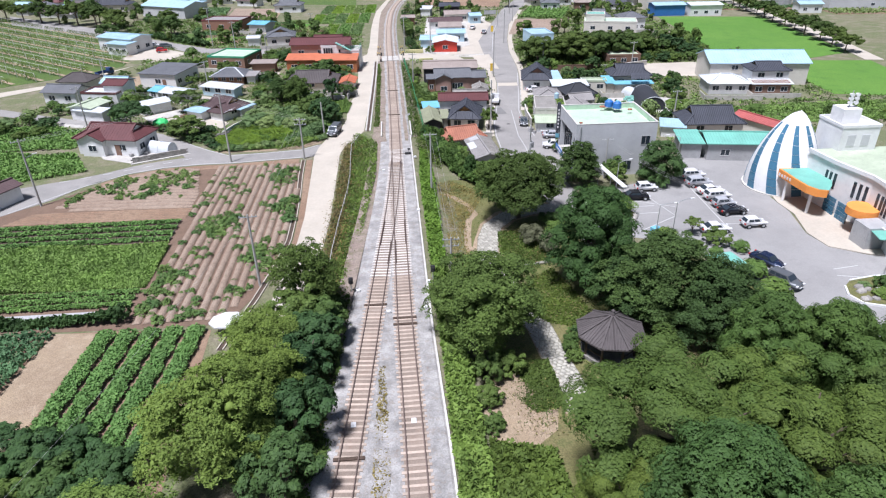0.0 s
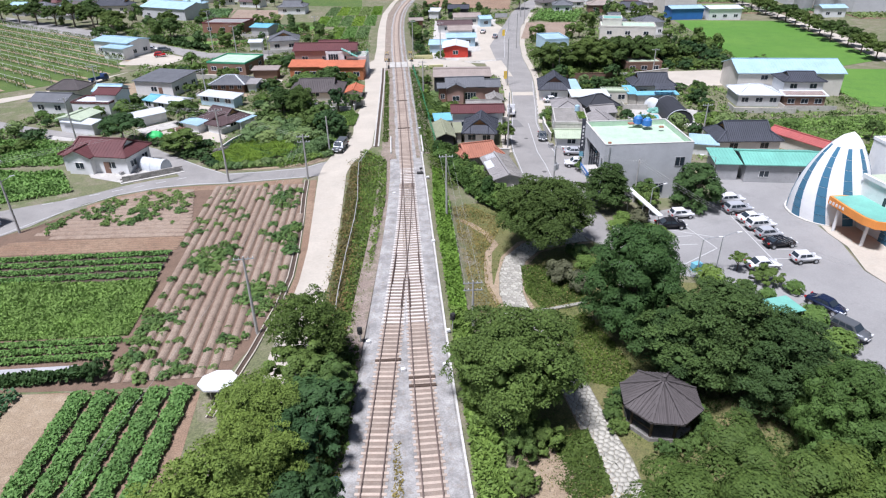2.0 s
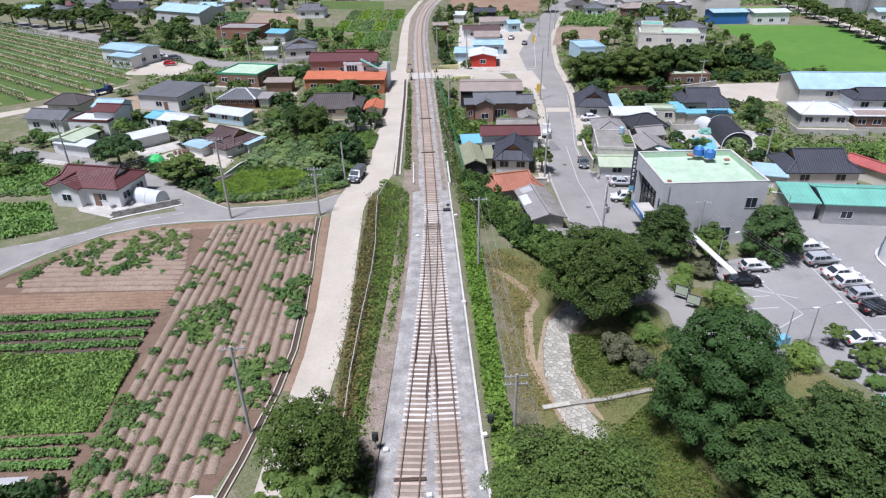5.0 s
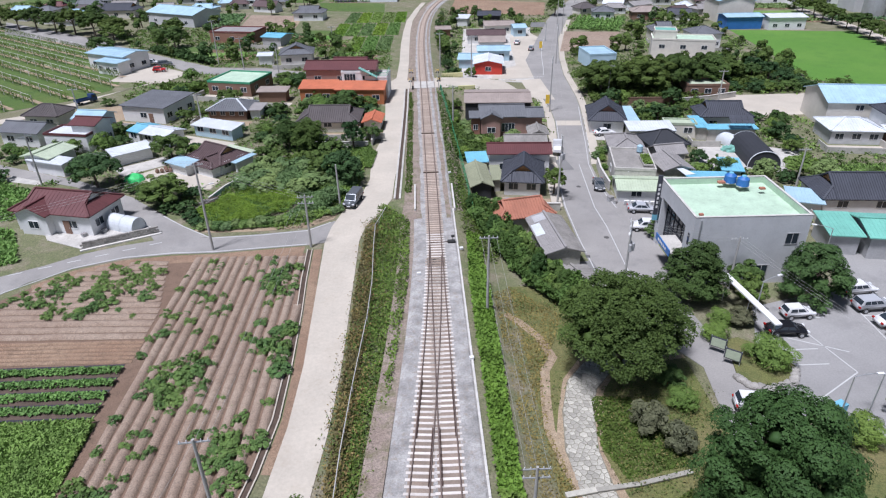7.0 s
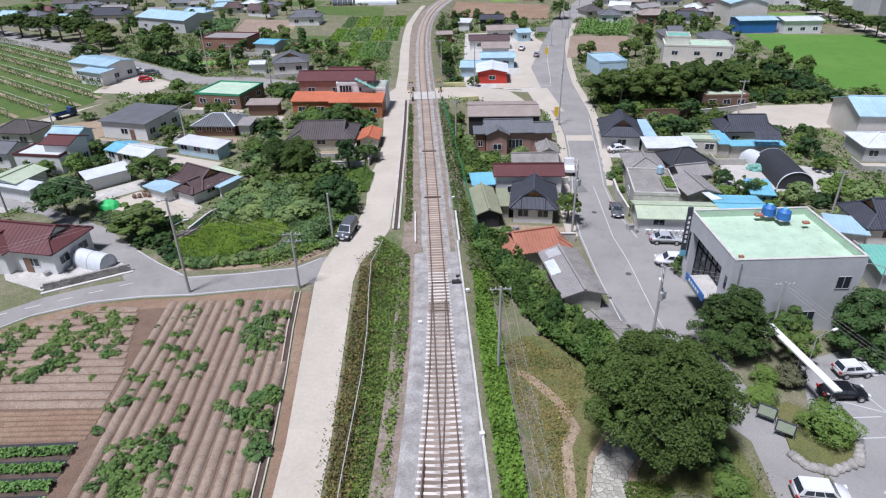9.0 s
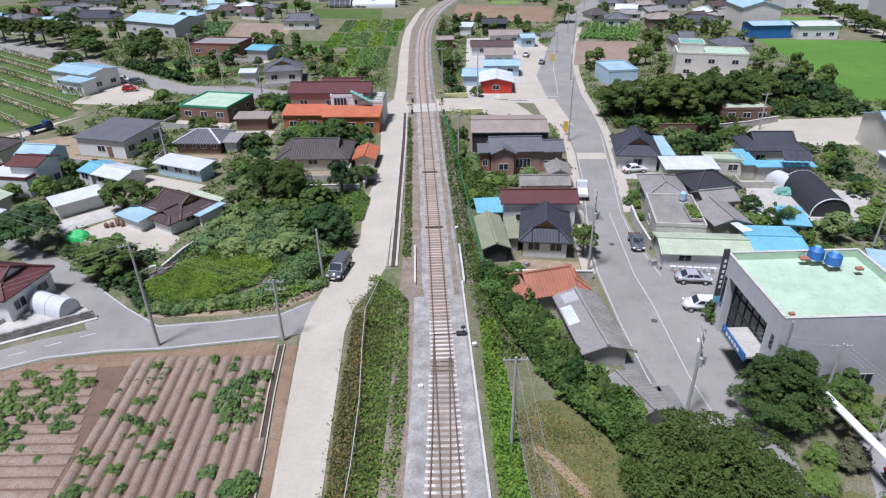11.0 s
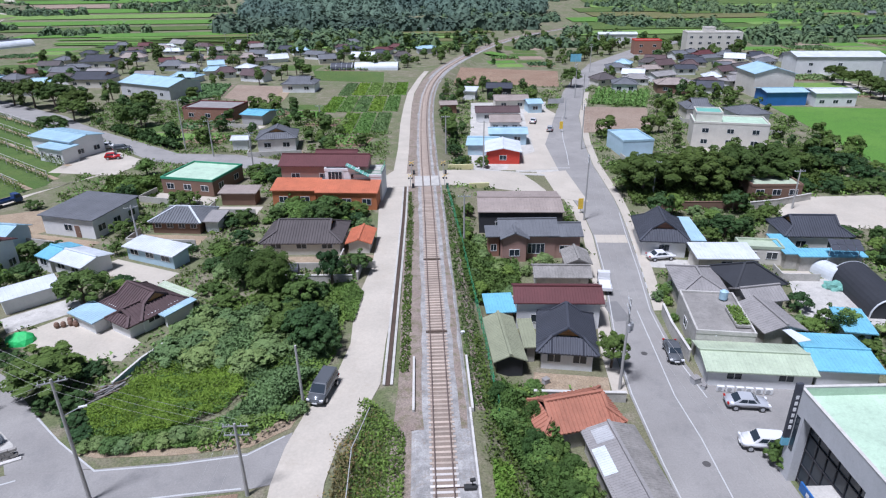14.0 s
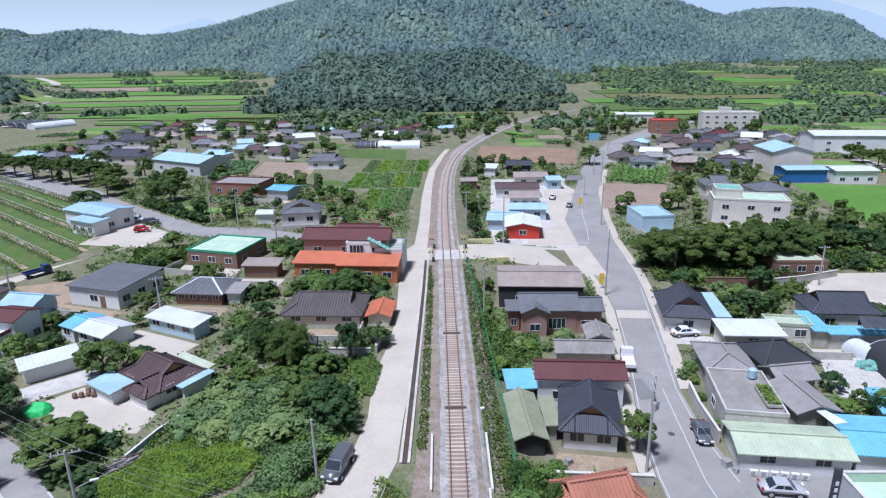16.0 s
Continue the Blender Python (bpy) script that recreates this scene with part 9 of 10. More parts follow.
car("hatch", "red", -71.4, 195.6, 15, "small red car by a workshop")
car("suv", "gray", -72.3, 202.4, 20, "dark car by a workshop")
car("hatch", "white", -76.8, 205.0, 10, "white car by a workshop")
car("sedan", "white", 30.6, 232.0, 75, "white sedan on the street apron")
car("hatch", "silver", 33.5, 222.0, 75, "silver car on the street apron")
car("suv", "navy", 56.5, 25.0, 40, "dark car at the far car park end", P_)


def truck(x, y, rot, colour, label):
    t = thing("truck", x, y, gz(x, y) + 0.06, rot, label, "truck")
    bm = bmesh.new()
    extrude_profile(bm, ((1.0, 0.4), (2.35, 0.4), (2.4, 1.0), (2.1, 1.85), (1.05, 1.9)), 1.65)
    bmesh.ops.bevel(bm, geom=bm.edges[:], offset=0.06, segments=2, affect="EDGES")
    cab = part("cab", bm, CARPAINT[colour], t)
    bm = bmesh.new()
    extrude_profile(bm, ((2.36, 1.1), (2.4, 1.12), (2.18, 1.72), (2.12, 1.7)), 1.4)
    part("windscreen", bm, MAT["glass"], cab)
    for s in (-1, 1):
        bm = bmesh.new()
        block(bm, 1.25, 1.95, s * 0.82 - 0.02, s * 0.82 + 0.02, 1.15, 1.7)
        part("side_window", bm, MAT["glass"], cab)
    bm = bmesh.new()
    block(bm, -2.3, 0.95, -0.82, 0.82, 0.75, 0.85)
    for a in ((-2.3, 0.95, -0.82, -0.76), (-2.3, 0.95, 0.76, 0.82), (-2.3, -2.24, -0.76, 0.76), (0.89, 0.95, -0.76, 0.76)):
        block(bm, *a, 0.85, 1.2)
    part("cargo_bed", bm, CARPAINT[colour], t)
    for sx in (-1.4, 1.6):
        for s in (-1, 1):
            bm = bmesh.new()
            tube(bm, (sx, s * 0.55, 0.3), (sx, s * 0.8, 0.3), 0.31, 0.31, 14)
            part("tyre", bm, MAT["rubber"], t)
    return t


truck(23.5, 131.4, 80, "white", "small white pickup truck parked on the street")
truck(-77.4, 165.8, 55, "blue", "small blue flatbed truck on a farm track")

# ---- poles and cables ----
def utility_pole(x, y, h, rot=0, arms=2, extra="", z=None):
    z = gz(x, y) if z is None else z
    t = thing("utility_pole", x, y, z - 0.05, rot, "grey concrete utility pole with crossarms", "utility pole", "utility poles")
    bm = bmesh.new()
    tube(bm, (0, 0, 0), (0, 0, h), 0.17, 0.1, 10)
    part("pole", bm, MAT["pole"], t)
    for i in range(arms):
        zz = h - 0.35 - i * 0.85
        bm = bmesh.new()
        bar(bm, (-1.0, 0.11, zz), (1.0, 0.11, zz), 0.09, 0.09)
        a = part("crossarm", bm, MAT["steel"], t)
        for s in (-0.9, -0.45, 0.45, 0.9):
            bm = bmesh.new()
            tube(bm, (s, 0.11, zz + 0.04), (s, 0.11, zz + 0.24), 0.05, 0.03, 6)
            part("insulator", bm, MAT["white"], a)
    if "t" in extra:
        for s in (-0.42, 0.0, 0.42):
            bm = bmesh.new()
            tube(bm, (s, -0.4 + abs(s) * 0.7, h - 3.6), (s, -0.4 + abs(s) * 0.7, h - 2.75), 0.2, 0.2, 12)
            tube(bm, (s, -0.4 + abs(s) * 0.7, h - 2.75), (s, -0.4 + abs(s) * 0.7, h - 2.6), 0.2, 0.06, 12)
            part("transformer", bm, MAT["gray"], t)
    if "l" in extra:
        bm = bmesh.new()
        tube(bm, (0, 0, h * 0.72), (1.3, 0, h * 0.72 + 0.45), 0.035, 0.03, 6)
        arm = part("lamp_arm", bm, MAT["steel"], t)
        bm = bmesh.new()
        block(bm, 1.15, 1.75, -0.1, 0.1, h * 0.72 + 0.4, h * 0.72 + 0.5)
        part("lamp_head", bm, MAT["white"], arm)
    return t


POLES = ((-53.5, 78.5, 10.5, 40, 1, "l"), (-28.8, 94.0, 12.0, 20, 1, "l"), (-16.2, 94.0, 7.4, 0, 2, ""), (-16.6, 52.0, 9.2, 5, 1, ""), (5.2, 79.5, 9.4, 0, 1, ""), (5.8, 52.5, 6.0, 0, 2, ""), (21.4, 83.0, 10.0, 75, 2, "tl"),
         (19.0, 108.9, 11.0, 80, 2, "t"), (26.9, 156.8, 12.0, 80, 2, ""), (42.6, 167.0, 7.6, 0, 1, ""), (-57.5, 202.5, 12.0, 30, 1, ""), (-37.6, 186, 8.0, 0, 1, ""), (-26.6, 212, 8.2, 0, 1, ""))
POLES2 = ((4.2, 196.4, 9.0, 0, 1, ""), (11.9, 186.0, 10.5, 0, 1, ""), (50.7, 267, 11.5, 60, 2, ""), (48.6, 248, 11.0, 70, 2, ""), (69.4, 321, 11.5, 40, 2, ""), (37.5, 203, 11.0, 80, 2, ""), (-62.4, 117.3, 8.6, 50, 1, ""), (34.5, 84.0, 7.0, 0, 1, ""), (5.0, 146.0, 8.0, 0, 1, ""), (-49.0, 196.0, 8.5, 20, 1, ""), (66, 160, 7.5, 0, 1, ""), (58.5, 113, 6.5, 0, 1, ""), (-70, 148, 8, 0, 1, ""), (-44.5, 143.5, 7.5, 30, 1, ""))
for p in POLES + POLES2:
    utility_pole(*p)
for i in range(16):
    x, y = rngv.uniform(-160, 170), rngv.uniform(300, 440)
    if free(x, y, 2) and abs(x - along(TRACK, y)) > 6:
        utility_pole(x, y, rngv.uniform(8, 10), rngv.uniform(0, 90), 1)
post = thing("utility_pole", -13.6, 105.6, gz(-13.6, 105.6) - 0.05, 0, "bare grey concrete post beside the lane", "utility pole")
bm = bmesh.new()
tube(bm, (0, 0, 0), (-0.1, 0, 6.8), 0.16, 0.11, 10)
part("pole", bm, MAT["pole"], post)


def cable(a, b, sag=0.8, r=0.01, n=12):
    a, b = Vector(a), Vector(b)
    cu = bpy.data.curves.new("cable", "CURVE")
    cu.dimensions, cu.bevel_depth, cu.bevel_resolution = "3D", r, 0
    sp = cu.splines.new("POLY")
    sp.points.add(n)
    for i in range(n + 1):
        t = i / n
        p = a.lerp(b, t) - Vector((0, 0, 4 * sag * t * (1 - t)))
        sp.points[i].co = (*p, 1)
    cu.materials.append(MAT["pole"])
    return tagged(new("cable", cu), "thin grey overhead cable between poles", "cable", "overhead cables")


def top(p, k=0.3):
    return (p[0], p[1], gz(p[0], p[1]) + p[2] - k)


for a, b in ((POLES[0], POLES[1]), (POLES[1], POLES[2]), (POLES[3], POLES[2]), (POLES[5], POLES[4]), (POLES[6], POLES[7]), (POLES[7], POLES[8]), (POLES2[7], POLES[6]), (POLES[8], POLES2[5]), (POLES2[5], POLES2[3]), (POLES2[3], POLES2[2]), (POLES2[6], POLES[1]), (POLES[10], POLES2[9])):
    for d in (-0.8, 0.0, 0.8):
        pa, pb = Vector(top(a)), Vector(top(b))
        s = (pb - pa).cross(Vector((0, 0, 1))).normalized() * d
        cable(pa + s, pb + s, 0.012 * (pb - pa).length)
pa = Vector(top(POLES2[7]))
for d in (-0.5, 0.0, 0.5):
    cable(pa + Vector((d, 0, 0)), (44 + d, 50, 5.5), 1.2)
cable(Vector(top(POLES[3])), (-26, 6, 8.5), 0.9)
for x, y, h, rot in ((35.1, 62.7, 4.6, 0), (37.2, 62.2, 5.2, 10), (49.6, 90.0, 4.4, 160), (34.2, 77.2, 5.2, 20), (58.4, 49.4, 5, 90)):
    t = thing("street_lamp", x, y, gz(x, y), rot, "slim grey lamp post with a curved arm", "street lamp", "lamp posts")
    bm = bmesh.new()
    tube(bm, (0, 0, 0), (0, 0, h), 0.08, 0.05, 8)
    part("post", bm, MAT["steel"], t)
    bm = bmesh.new()
    for k in range(5):
        tube(bm, (k * 0.4, 0, h + 0.3 * math.sin(k * 0.35)), ((k + 1) * 0.4, 0, h + 0.3 * math.sin((k + 1) * 0.35)), 0.035, 0.035, 6)
    part("arm", bm, MAT["steel"], t)
    bm = bmesh.new()
    block(bm, 1.9, 2.5, -0.12, 0.12, h + 0.22, h + 0.34)
    part("lamp_head", bm, MAT["white"], t)

# ---- railway equipment ----
sw = thing("switch_machine", 1.95, 93.7, -0.2, 0, "black railway switch machine beside the rails", "switch machine")
bm = bmesh.new()
block(bm, -0.5, 0.5, -0.25, 0.25, 0, 0.35)
bmesh.ops.bevel(bm, geom=bm.edges[:], offset=0.05, segments=1, affect="EDGES")
part("housing", bm, MAT["rubber"], sw)
bm = bmesh.new()
bar(bm, (-2.8, 0.1, 0.1), (-0.5, 0.1, 0.1), 0.06, 0.05)
part("throw_rod", bm, MAT["rail"], sw)
bm = bmesh.new()
tube(bm, (0.2, 0, 0.35), (0.2, 0, 0.9), 0.04, 0.04, 6)
tube(bm, (0.0, -0.05, 0.95), (0.4, 0.05, 0.95), 0.16, 0.16, 10)
part("target", bm, MAT["rubber"], sw)
for x, y, z in ((3.15, 92.0, -0.3), (2.3, 45.0, -0.22), (-1.7, 44.6, -0.22), (2.9, 117.5, -0.3), (-5.1, 49.2, -0.22), (3.0, 50.4, -0.25), (-2.3, 86.0, -0.22), (2.7, 70.0, -0.22)):
    bx = thing("junction_box", x, y, z, 12, "small white trackside cable box", "junction box", "trackside boxes")
    bm = bmesh.new()
    block(bm, -0.22, 0.22, -0.18, 0.18, 0, 0.32)
    bmesh.ops.bevel(bm, geom=bm.edges[:], offset=0.03, segments=1, affect="EDGES")
    part("box", bm, MAT["white"], bx)
for x, y in ((-5.9, 49.6), (3.5, 50.6)):
    t = thing("railway_signal", x, y, gz(x, y) - 0.05, 0, "low black railway signal on a post", "signal", "dwarf signals")
    bm = bmesh.new()
    tube(bm, (0, 0, 0), (0, 0, 1.6), 0.06, 0.06, 8)
    part("post", bm, MAT["steel"], t)
    bm = bmesh.new()
    block(bm, -0.25, 0.25, -0.18, 0.18, 1.5, 2.3)
    bmesh.ops.bevel(bm, geom=bm.edges[:], offset=0.06, segments=2, affect="EDGES")
    hd = part("head", bm, MAT["rubber"], t)
    for k in (1.7, 2.05):
        bm = bmesh.new()
        tube(bm, (0, -0.17, k), (0, -0.3, k), 0.12, 0.13, 10)
        part("hood", bm, MAT["rubber"], hd)
for x, y in ((-4.75, 28.2), (0.35, 28.2)):
    bx = thing("marker_block", x, y, -0.17, 0, "white painted marker block between rails", "marker", "track markers")
    bm = bmesh.new()
    block(bm, -0.22, 0.22, -0.3, 0.3, 0, 0.1)
    bmesh.ops.bevel(bm, geom=bm.edges[:], offset=0.03, segments=1, affect="EDGES")
    part("block", bm, MAT["white"], bx)
for yy, tab in ((43.4, TRACK), (46.2, SIDING), (117.8, TRACK), (137.6, TRACK), (24.5, SIDING), (42.3, TRACK)):
    jt = thing("rail_joint", along(tab, yy), yy, -0.12, 0, "dark timber sleeper pair under a rail joint", "rail joint", "rail joints")
    bm = bmesh.new()
    block(bm, -1.25, 1.25, -0.16, 0.16, -0.02, 0.06)
    part("timber", bm, MAT["darkwood"], jt)
sgn = thing("railway_sign", -6.95, 31.5, gz(-6.95, 31.5), 0, "round blue trackside sign on a post", "sign")
bm = bmesh.new()
tube(bm, (0, 0, 0), (0, 0, 1.5), 0.03, 0.03, 6)
part("post", bm, MAT["steel"], sgn)
bm = bmesh.new()
tube(bm, (0, -0.03, 1.6), (0, 0.0, 1.6), 0.26, 0.26, 20)
part("disc", bm, MAT["blueroof"], sgn)
# trackside fence beside the lane, and the green net fence
fen = thing("fence", -8, 78, 0, 0, "low wire fence with grey posts beside the lane", "fence")
FL = ((-8.75, 50), (-8.7, 58), (-8.4, 66), (-7.8, 77), (-7.7, 84), (-8.0, 92), (-8.1, 98), (-6.9, 103.5))
for a, b in zip(FL, FL[1:]):
    for k in range(4):
        p, q = (Vector((a[0] + (b[0] - a[0]) * t, a[1] + (b[1] - a[1]) * t, 0)) for t in (k / 4, (k + 1) / 4))
        bm = bmesh.new()
        bar(bm, (p.x + 8, p.y - 78, gz(p.x, p.y) + 1.05), (q.x + 8, q.y - 78, gz(q.x, q.y) + 1.0), 0.07, 0.07)
        part("top_rail", bm, MAT["pole"], fen)
for a, b in zip(FL, FL[1:]):
    for k in range(3):
        x, y = a[0] + (b[0] - a[0]) * k / 3, a[1] + (b[1] - a[1]) * k / 3
        bm = bmesh.new()
        tube(bm, (x + 8, y - 78, gz(x, y)), (x + 8, y - 78, gz(x, y) + 1.1), 0.04, 0.04, 6)
        part("post", bm, MAT["pole"], fen)
net = thing("fence", 4.6, 135, 0, 0, "green netting fence on thin posts beside the railway", "fence")
greenpaint = surface("green_fence", (0.05, 0.3, 0.14), 0.6)
FN = ((5.6, 104), (5.4, 118), (4.9, 130), (4.4, 145), (3.7, 160), (3.2, 169))
for a, b in zip(FN, FN[1:]):
    for k in range(6):
        x, y = a[0] + (b[0] - a[0]) * k / 6, a[1] + (b[1] - a[1]) * k / 6
        x2, y2 = a[0] + (b[0] - a[0]) * (k + 1) / 6, a[1] + (b[1] - a[1]) * (k + 1) / 6
        bm = bmesh.new()
        tube(bm, (x - 4.6, y - 135, gz(x, y)), (x - 4.6, y - 135, gz(x, y) + 1.8), 0.035, 0.035, 6)
        part("post", bm, greenpaint, net)
        for h in (0.5, 1.1, 1.75):
            bm = bmesh.new()
            bar(bm, (x - 4.6, y - 135, gz(x, y) + h), (x2 - 4.6, y2 - 135, gz(x2, y2) + h), 0.03, 0.03)
            part("wire", bm, greenpaint, net)
# level crossing furniture
for x, y, w, d in ((6.8, 182.9, 5.4, 0.35), (9.6, 171.0, 4.0, 0.35)):
    wl = thing("guard_wall", x, y, gz(x, y) - 0.1, 2, "low pale yellow guard wall at the crossing", "guard wall", "crossing walls")
    bm = bmesh.new()
    block(bm, -w / 2, w / 2, -d / 2, d / 2, 0, 1.1)
    bmesh.ops.bevel(bm, geom=bm.edges[:], offset=0.03, segments=1, affect="EDGES")
    part("wall", bm, surface("pale_yellow", (0.62, 0.58, 0.3), 0.8), wl)
for x, y in ((-3.7, 170.2), (2.9, 178.6), (-3.6, 178.8), (2.9, 170.0)):
    t = thing("crossing_signal", x, y, gz(x, y), 0, "level crossing signal with striped barrier drive", "signal", "crossing signals")
    bm = bmesh.new()
    tube(bm, (0, 0, 0), (0, 0, 2.8), 0.07, 0.06, 8)
    part("post", bm, MAT["gray"], t)
    for s in (-0.3, 0.3):
        bm = bmesh.new()
        tube(bm, (s, -0.1, 2.1), (s, 0.0, 2.1), 0.17, 0.17, 12)
        part("lamp", bm, MAT["rubber"], t)
    for s in (-1, 1):
        bm = bmesh.new()
        bar(bm, (-0.5, -0.06, 2.65 - s * 0.3), (0.5, -0.06, 2.65 + s * 0.3), 0.04, 0.14, (0, 1, 0))
        part("cross_board", bm, MAT["yellow"], t)
    bm = bmesh.new()
    block(bm, 0.25, 0.7, -0.2, 0.2, 0, 1.0)
    part("barrier_drive", bm, MAT["blackwall"], t)
# small bridge rails beside the bed
for x in (-2.75, 2.95):
    rl = thing("bridge_kerb", x, 108, -0.4, 0, "pale concrete culvert kerb beside the ballast", "kerb", "culvert kerbs")
    bm = bmesh.new()
    block(bm, -0.12, 0.12, -4.5, 4.5, 0, 0.55)
    bmesh.ops.bevel(bm, geom=bm.edges[:], offset=0.02, segments=1, affect="EDGES")
    part("kerb", bm, MAT["curb"], rl)

# ---- garden walls and clutter ----
def wall_run(label, pts, h, w, key, name="garden_wall"):
    x, y = pts[0]
    t = thing(name, x, y, 0, 0, label, "wall")
    for a, b in zip(pts, pts[1:]):
        bm = bmesh.new()
        z = min(gz(*a), gz(*b))
        bar(bm, (a[0] - x, a[1] - y, z + h / 2 - 0.05), (b[0] - x, b[1] - y, z + h / 2 - 0.05), w, h)
        part("panel", bm, MAT[key], t)
        bm = bmesh.new()
        bar(bm, (a[0] - x, a[1] - y, z + h), (b[0] - x, b[1] - y, z + h), w + 0.1, 0.1)
        part("coping", bm, MAT["stone" if name == "seat_wall" else "curb" if key != "brownwall" else "brownwall"], t)
    return t


wall_run("brown slatted boundary wall under shade trees", ((42, 161), (47, 160.7), (52, 160.4), (57, 160.2)), 1.6, 0.2, "brownwall")
wall_run("grey block boundary wall", ((57, 160.2), (64, 161.6), (72, 164.5)), 1.3, 0.2, "concrete")
wall_run("grey garden wall below an old house", ((9.6, 107.6), (14, 107.2), (19, 106.8)), 1.2, 0.25, "concrete")
wall_run("grey garden wall beside the rails", ((7.6, 127.6), (12, 127.2)), 1.4, 0.2, "concrete")
wall_run("pale garden wall beside the lane", ((-11.2, 131.4), (-16, 131.6), (-21, 132)), 1.1, 0.2, "concrete")
wall_run("grey yard wall of an old house", ((-10.6, 132), (-10.2, 138)), 1.2, 0.2, "concrete")
wall_run("yellow-edged shop side wall", ((28.2, 113.4), (28.4, 119.5), (29.0, 124)), 1.6, 0.2, "concrete")
wall_run("blue metal gutter rail along a garden", ((-33.4, 108.8), (-32.2, 113.2), (-30.3, 117.2)), 0.9, 0.15, "skyblue", "garden_fence")
wall_run("low stone seat wall across the lawn", ((8.9, 55.4), (11.4, 55.8)), 0.25, 0.4, "concrete", "seat_wall")
wall_run("low stone seat wall across the lawn", ((11.4, 55.8), (15, 56.2), (19.6, 57.2)), 0.22, 0.32, "concrete", "seat_wall")
isl = [(28.4, 68.2), (29.0, 67.0), (30.6, 66.4), (33.4, 67.2), (34.8, 69.4), (33.8, 72.0), (31.2, 74.4), (29.8, 74.0)]
sheet("planted_island", isl, 0.22, MAT["drygrass"], "kerbed planting bed of dry grass", "planter", thick=0.3)
bed = ((52.2, 47.4), (51.4, 45.6), (52.0, 43.8), (54.4, 42.8), (64, 42.0), (64, 49), (57, 49.2), (53.6, 48.6))
sheet("planted_island", bed, 0.18, MAT["drygrass"], "kerbed planting bed of grass and shrubs", "planter", thick=0.3)
for (xa, ya), (xb, yb) in zip(bed[:-1], bed[1:]):
    k = math.hypot(xb - xa, yb - ya)
    kb = thing("kerb", (xa + xb) / 2, (ya + yb) / 2, gz(xa, ya), math.degrees(math.atan2(yb - ya, xb - xa)), "pale concrete kerb round a planting bed", "kerb", "planting bed kerbs")
    bm = bmesh.new()
    block(bm, -k / 2 - 0.05, k / 2 + 0.05, -0.11, 0.11, 0, 0.26)
    part("kerb_stone", bm, MAT["white"], kb)
for i, (x, y, r, h, k) in enumerate(((55.0, 45.0, 1.1, 1.2, "bright"), (56.6, 46.8, 1.4, 1.7, "village"), (58.4, 44.2, 1.2, 1.4, "bright"), (60.4, 46.4, 1.6, 1.8, "village"), (62.4, 44.4, 1.3, 1.4, "bright"), (54.4, 47.2, 0.8, 0.8, "kudzu"))):
    shrub(k, x, y, r, h, "rounded green shrub on a kerbed island", i % 2, "island shrubs")
rngs = random.Random(101)
for i in range(26):
    if i < 16:
        a, b = isl[i // 4], isl[(i // 4 + 1)]
        k = (i % 4) / 4
        x, y = a[0] + (b[0] - a[0]) * k, a[1] + (b[1] - a[1]) * k
    else:
        x, y = 52.2 + rngs.uniform(-0.5, 1.0) + (i - 16) * 0.35, 44.2 + rngs.uniform(-0.4, 3.0)
    st = thing("boulder", x, y, gz(x, y), i * 40, "rounded grey garden boulder at the kerb", "boulder", "garden boulders")
    bm = bmesh.new()
    bmesh.ops.create_icosphere(bm, subdivisions=2, radius=0.42)
    for v in bm.verts:
        v.co = Vector((v.co.x * 1.2, v.co.y, v.co.z * 0.8 + 0.2)) * (1 + 0.25 * noise.noise(v.co * 2.2 + Vector((i, 0, 0))))
    part("stone", bm, MAT["rock"], st)
# rooftop and yard clutter
for i, (x, y, z) in enumerate(((31.4, 114.6, 0.15), (33.4, 114.3, 0.15), (35.2, 114.0, 0.15))):
    v = thing("roof_vent", x, y, z - 0.25, 0, "small white roof ventilator on a green roof", "roof vent", "roof vents")
    bm = bmesh.new()
    tube(bm, (0, 0, 0), (0, 0, 0.45), 0.14, 0.14, 10)
    tube(bm, (0, 0, 0.45), (0, 0, 0.75), 0.3, 0.2, 12)
    part("cowl", bm, MAT["white"], v)
for i in range(6):
    x = 29.4 + i * 0.95
    v = thing("air_conditioner", x, 108.0 - i * 0.16, -2.4, -9, "white outdoor air conditioner at a shop wall", "air conditioner", "shop air conditioners")
    bm = bmesh.new()
    block(bm, -0.38, 0.38, -0.15, 0.15, 0.1, 0.75)
    bmesh.ops.bevel(bm, geom=bm.edges[:], offset=0.03, segments=1, affect="EDGES")
    b_ = part("casing", bm, MAT["white"], v)
    bm = bmesh.new()
    tube(bm, (-0.1, -0.155, 0.43), (-0.1, -0.17, 0.43), 0.24, 0.24, 14)
    part("fan_grille", bm, MAT["gray"], b_)
sol = thing("solar_panel", 58.6, 134.2, -2.4, -8, "tilted solar panel rack on a metal frame", "solar panel")
for i in range(4):
    for j in range(2):
        bm = bmesh.new()
        p = [(-2.2 + i * 1.1, -1.0 + j * 1.05, 4.0 + j * 0.45), (-1.15 + i * 1.1, -1.0 + j * 1.05, 4.0 + j * 0.45), (-1.15 + i * 1.1, 0.0 + j * 1.05, 4.44 + j * 0.45), (-2.2 + i * 1.1, 0.0 + j * 1.05, 4.44 + j * 0.45)]
        slab(bm, [Vector(q) for q in p], 0.05)
        part("panel", bm, MAT["slate"], sol)
for x in (-2.0, 2.0):
    bm = bmesh.new()
    tube(bm, (x, 0, 0), (x, 0, 4.45), 0.05, 0.05, 6)
    part("post", bm, MAT["steel"], sol)
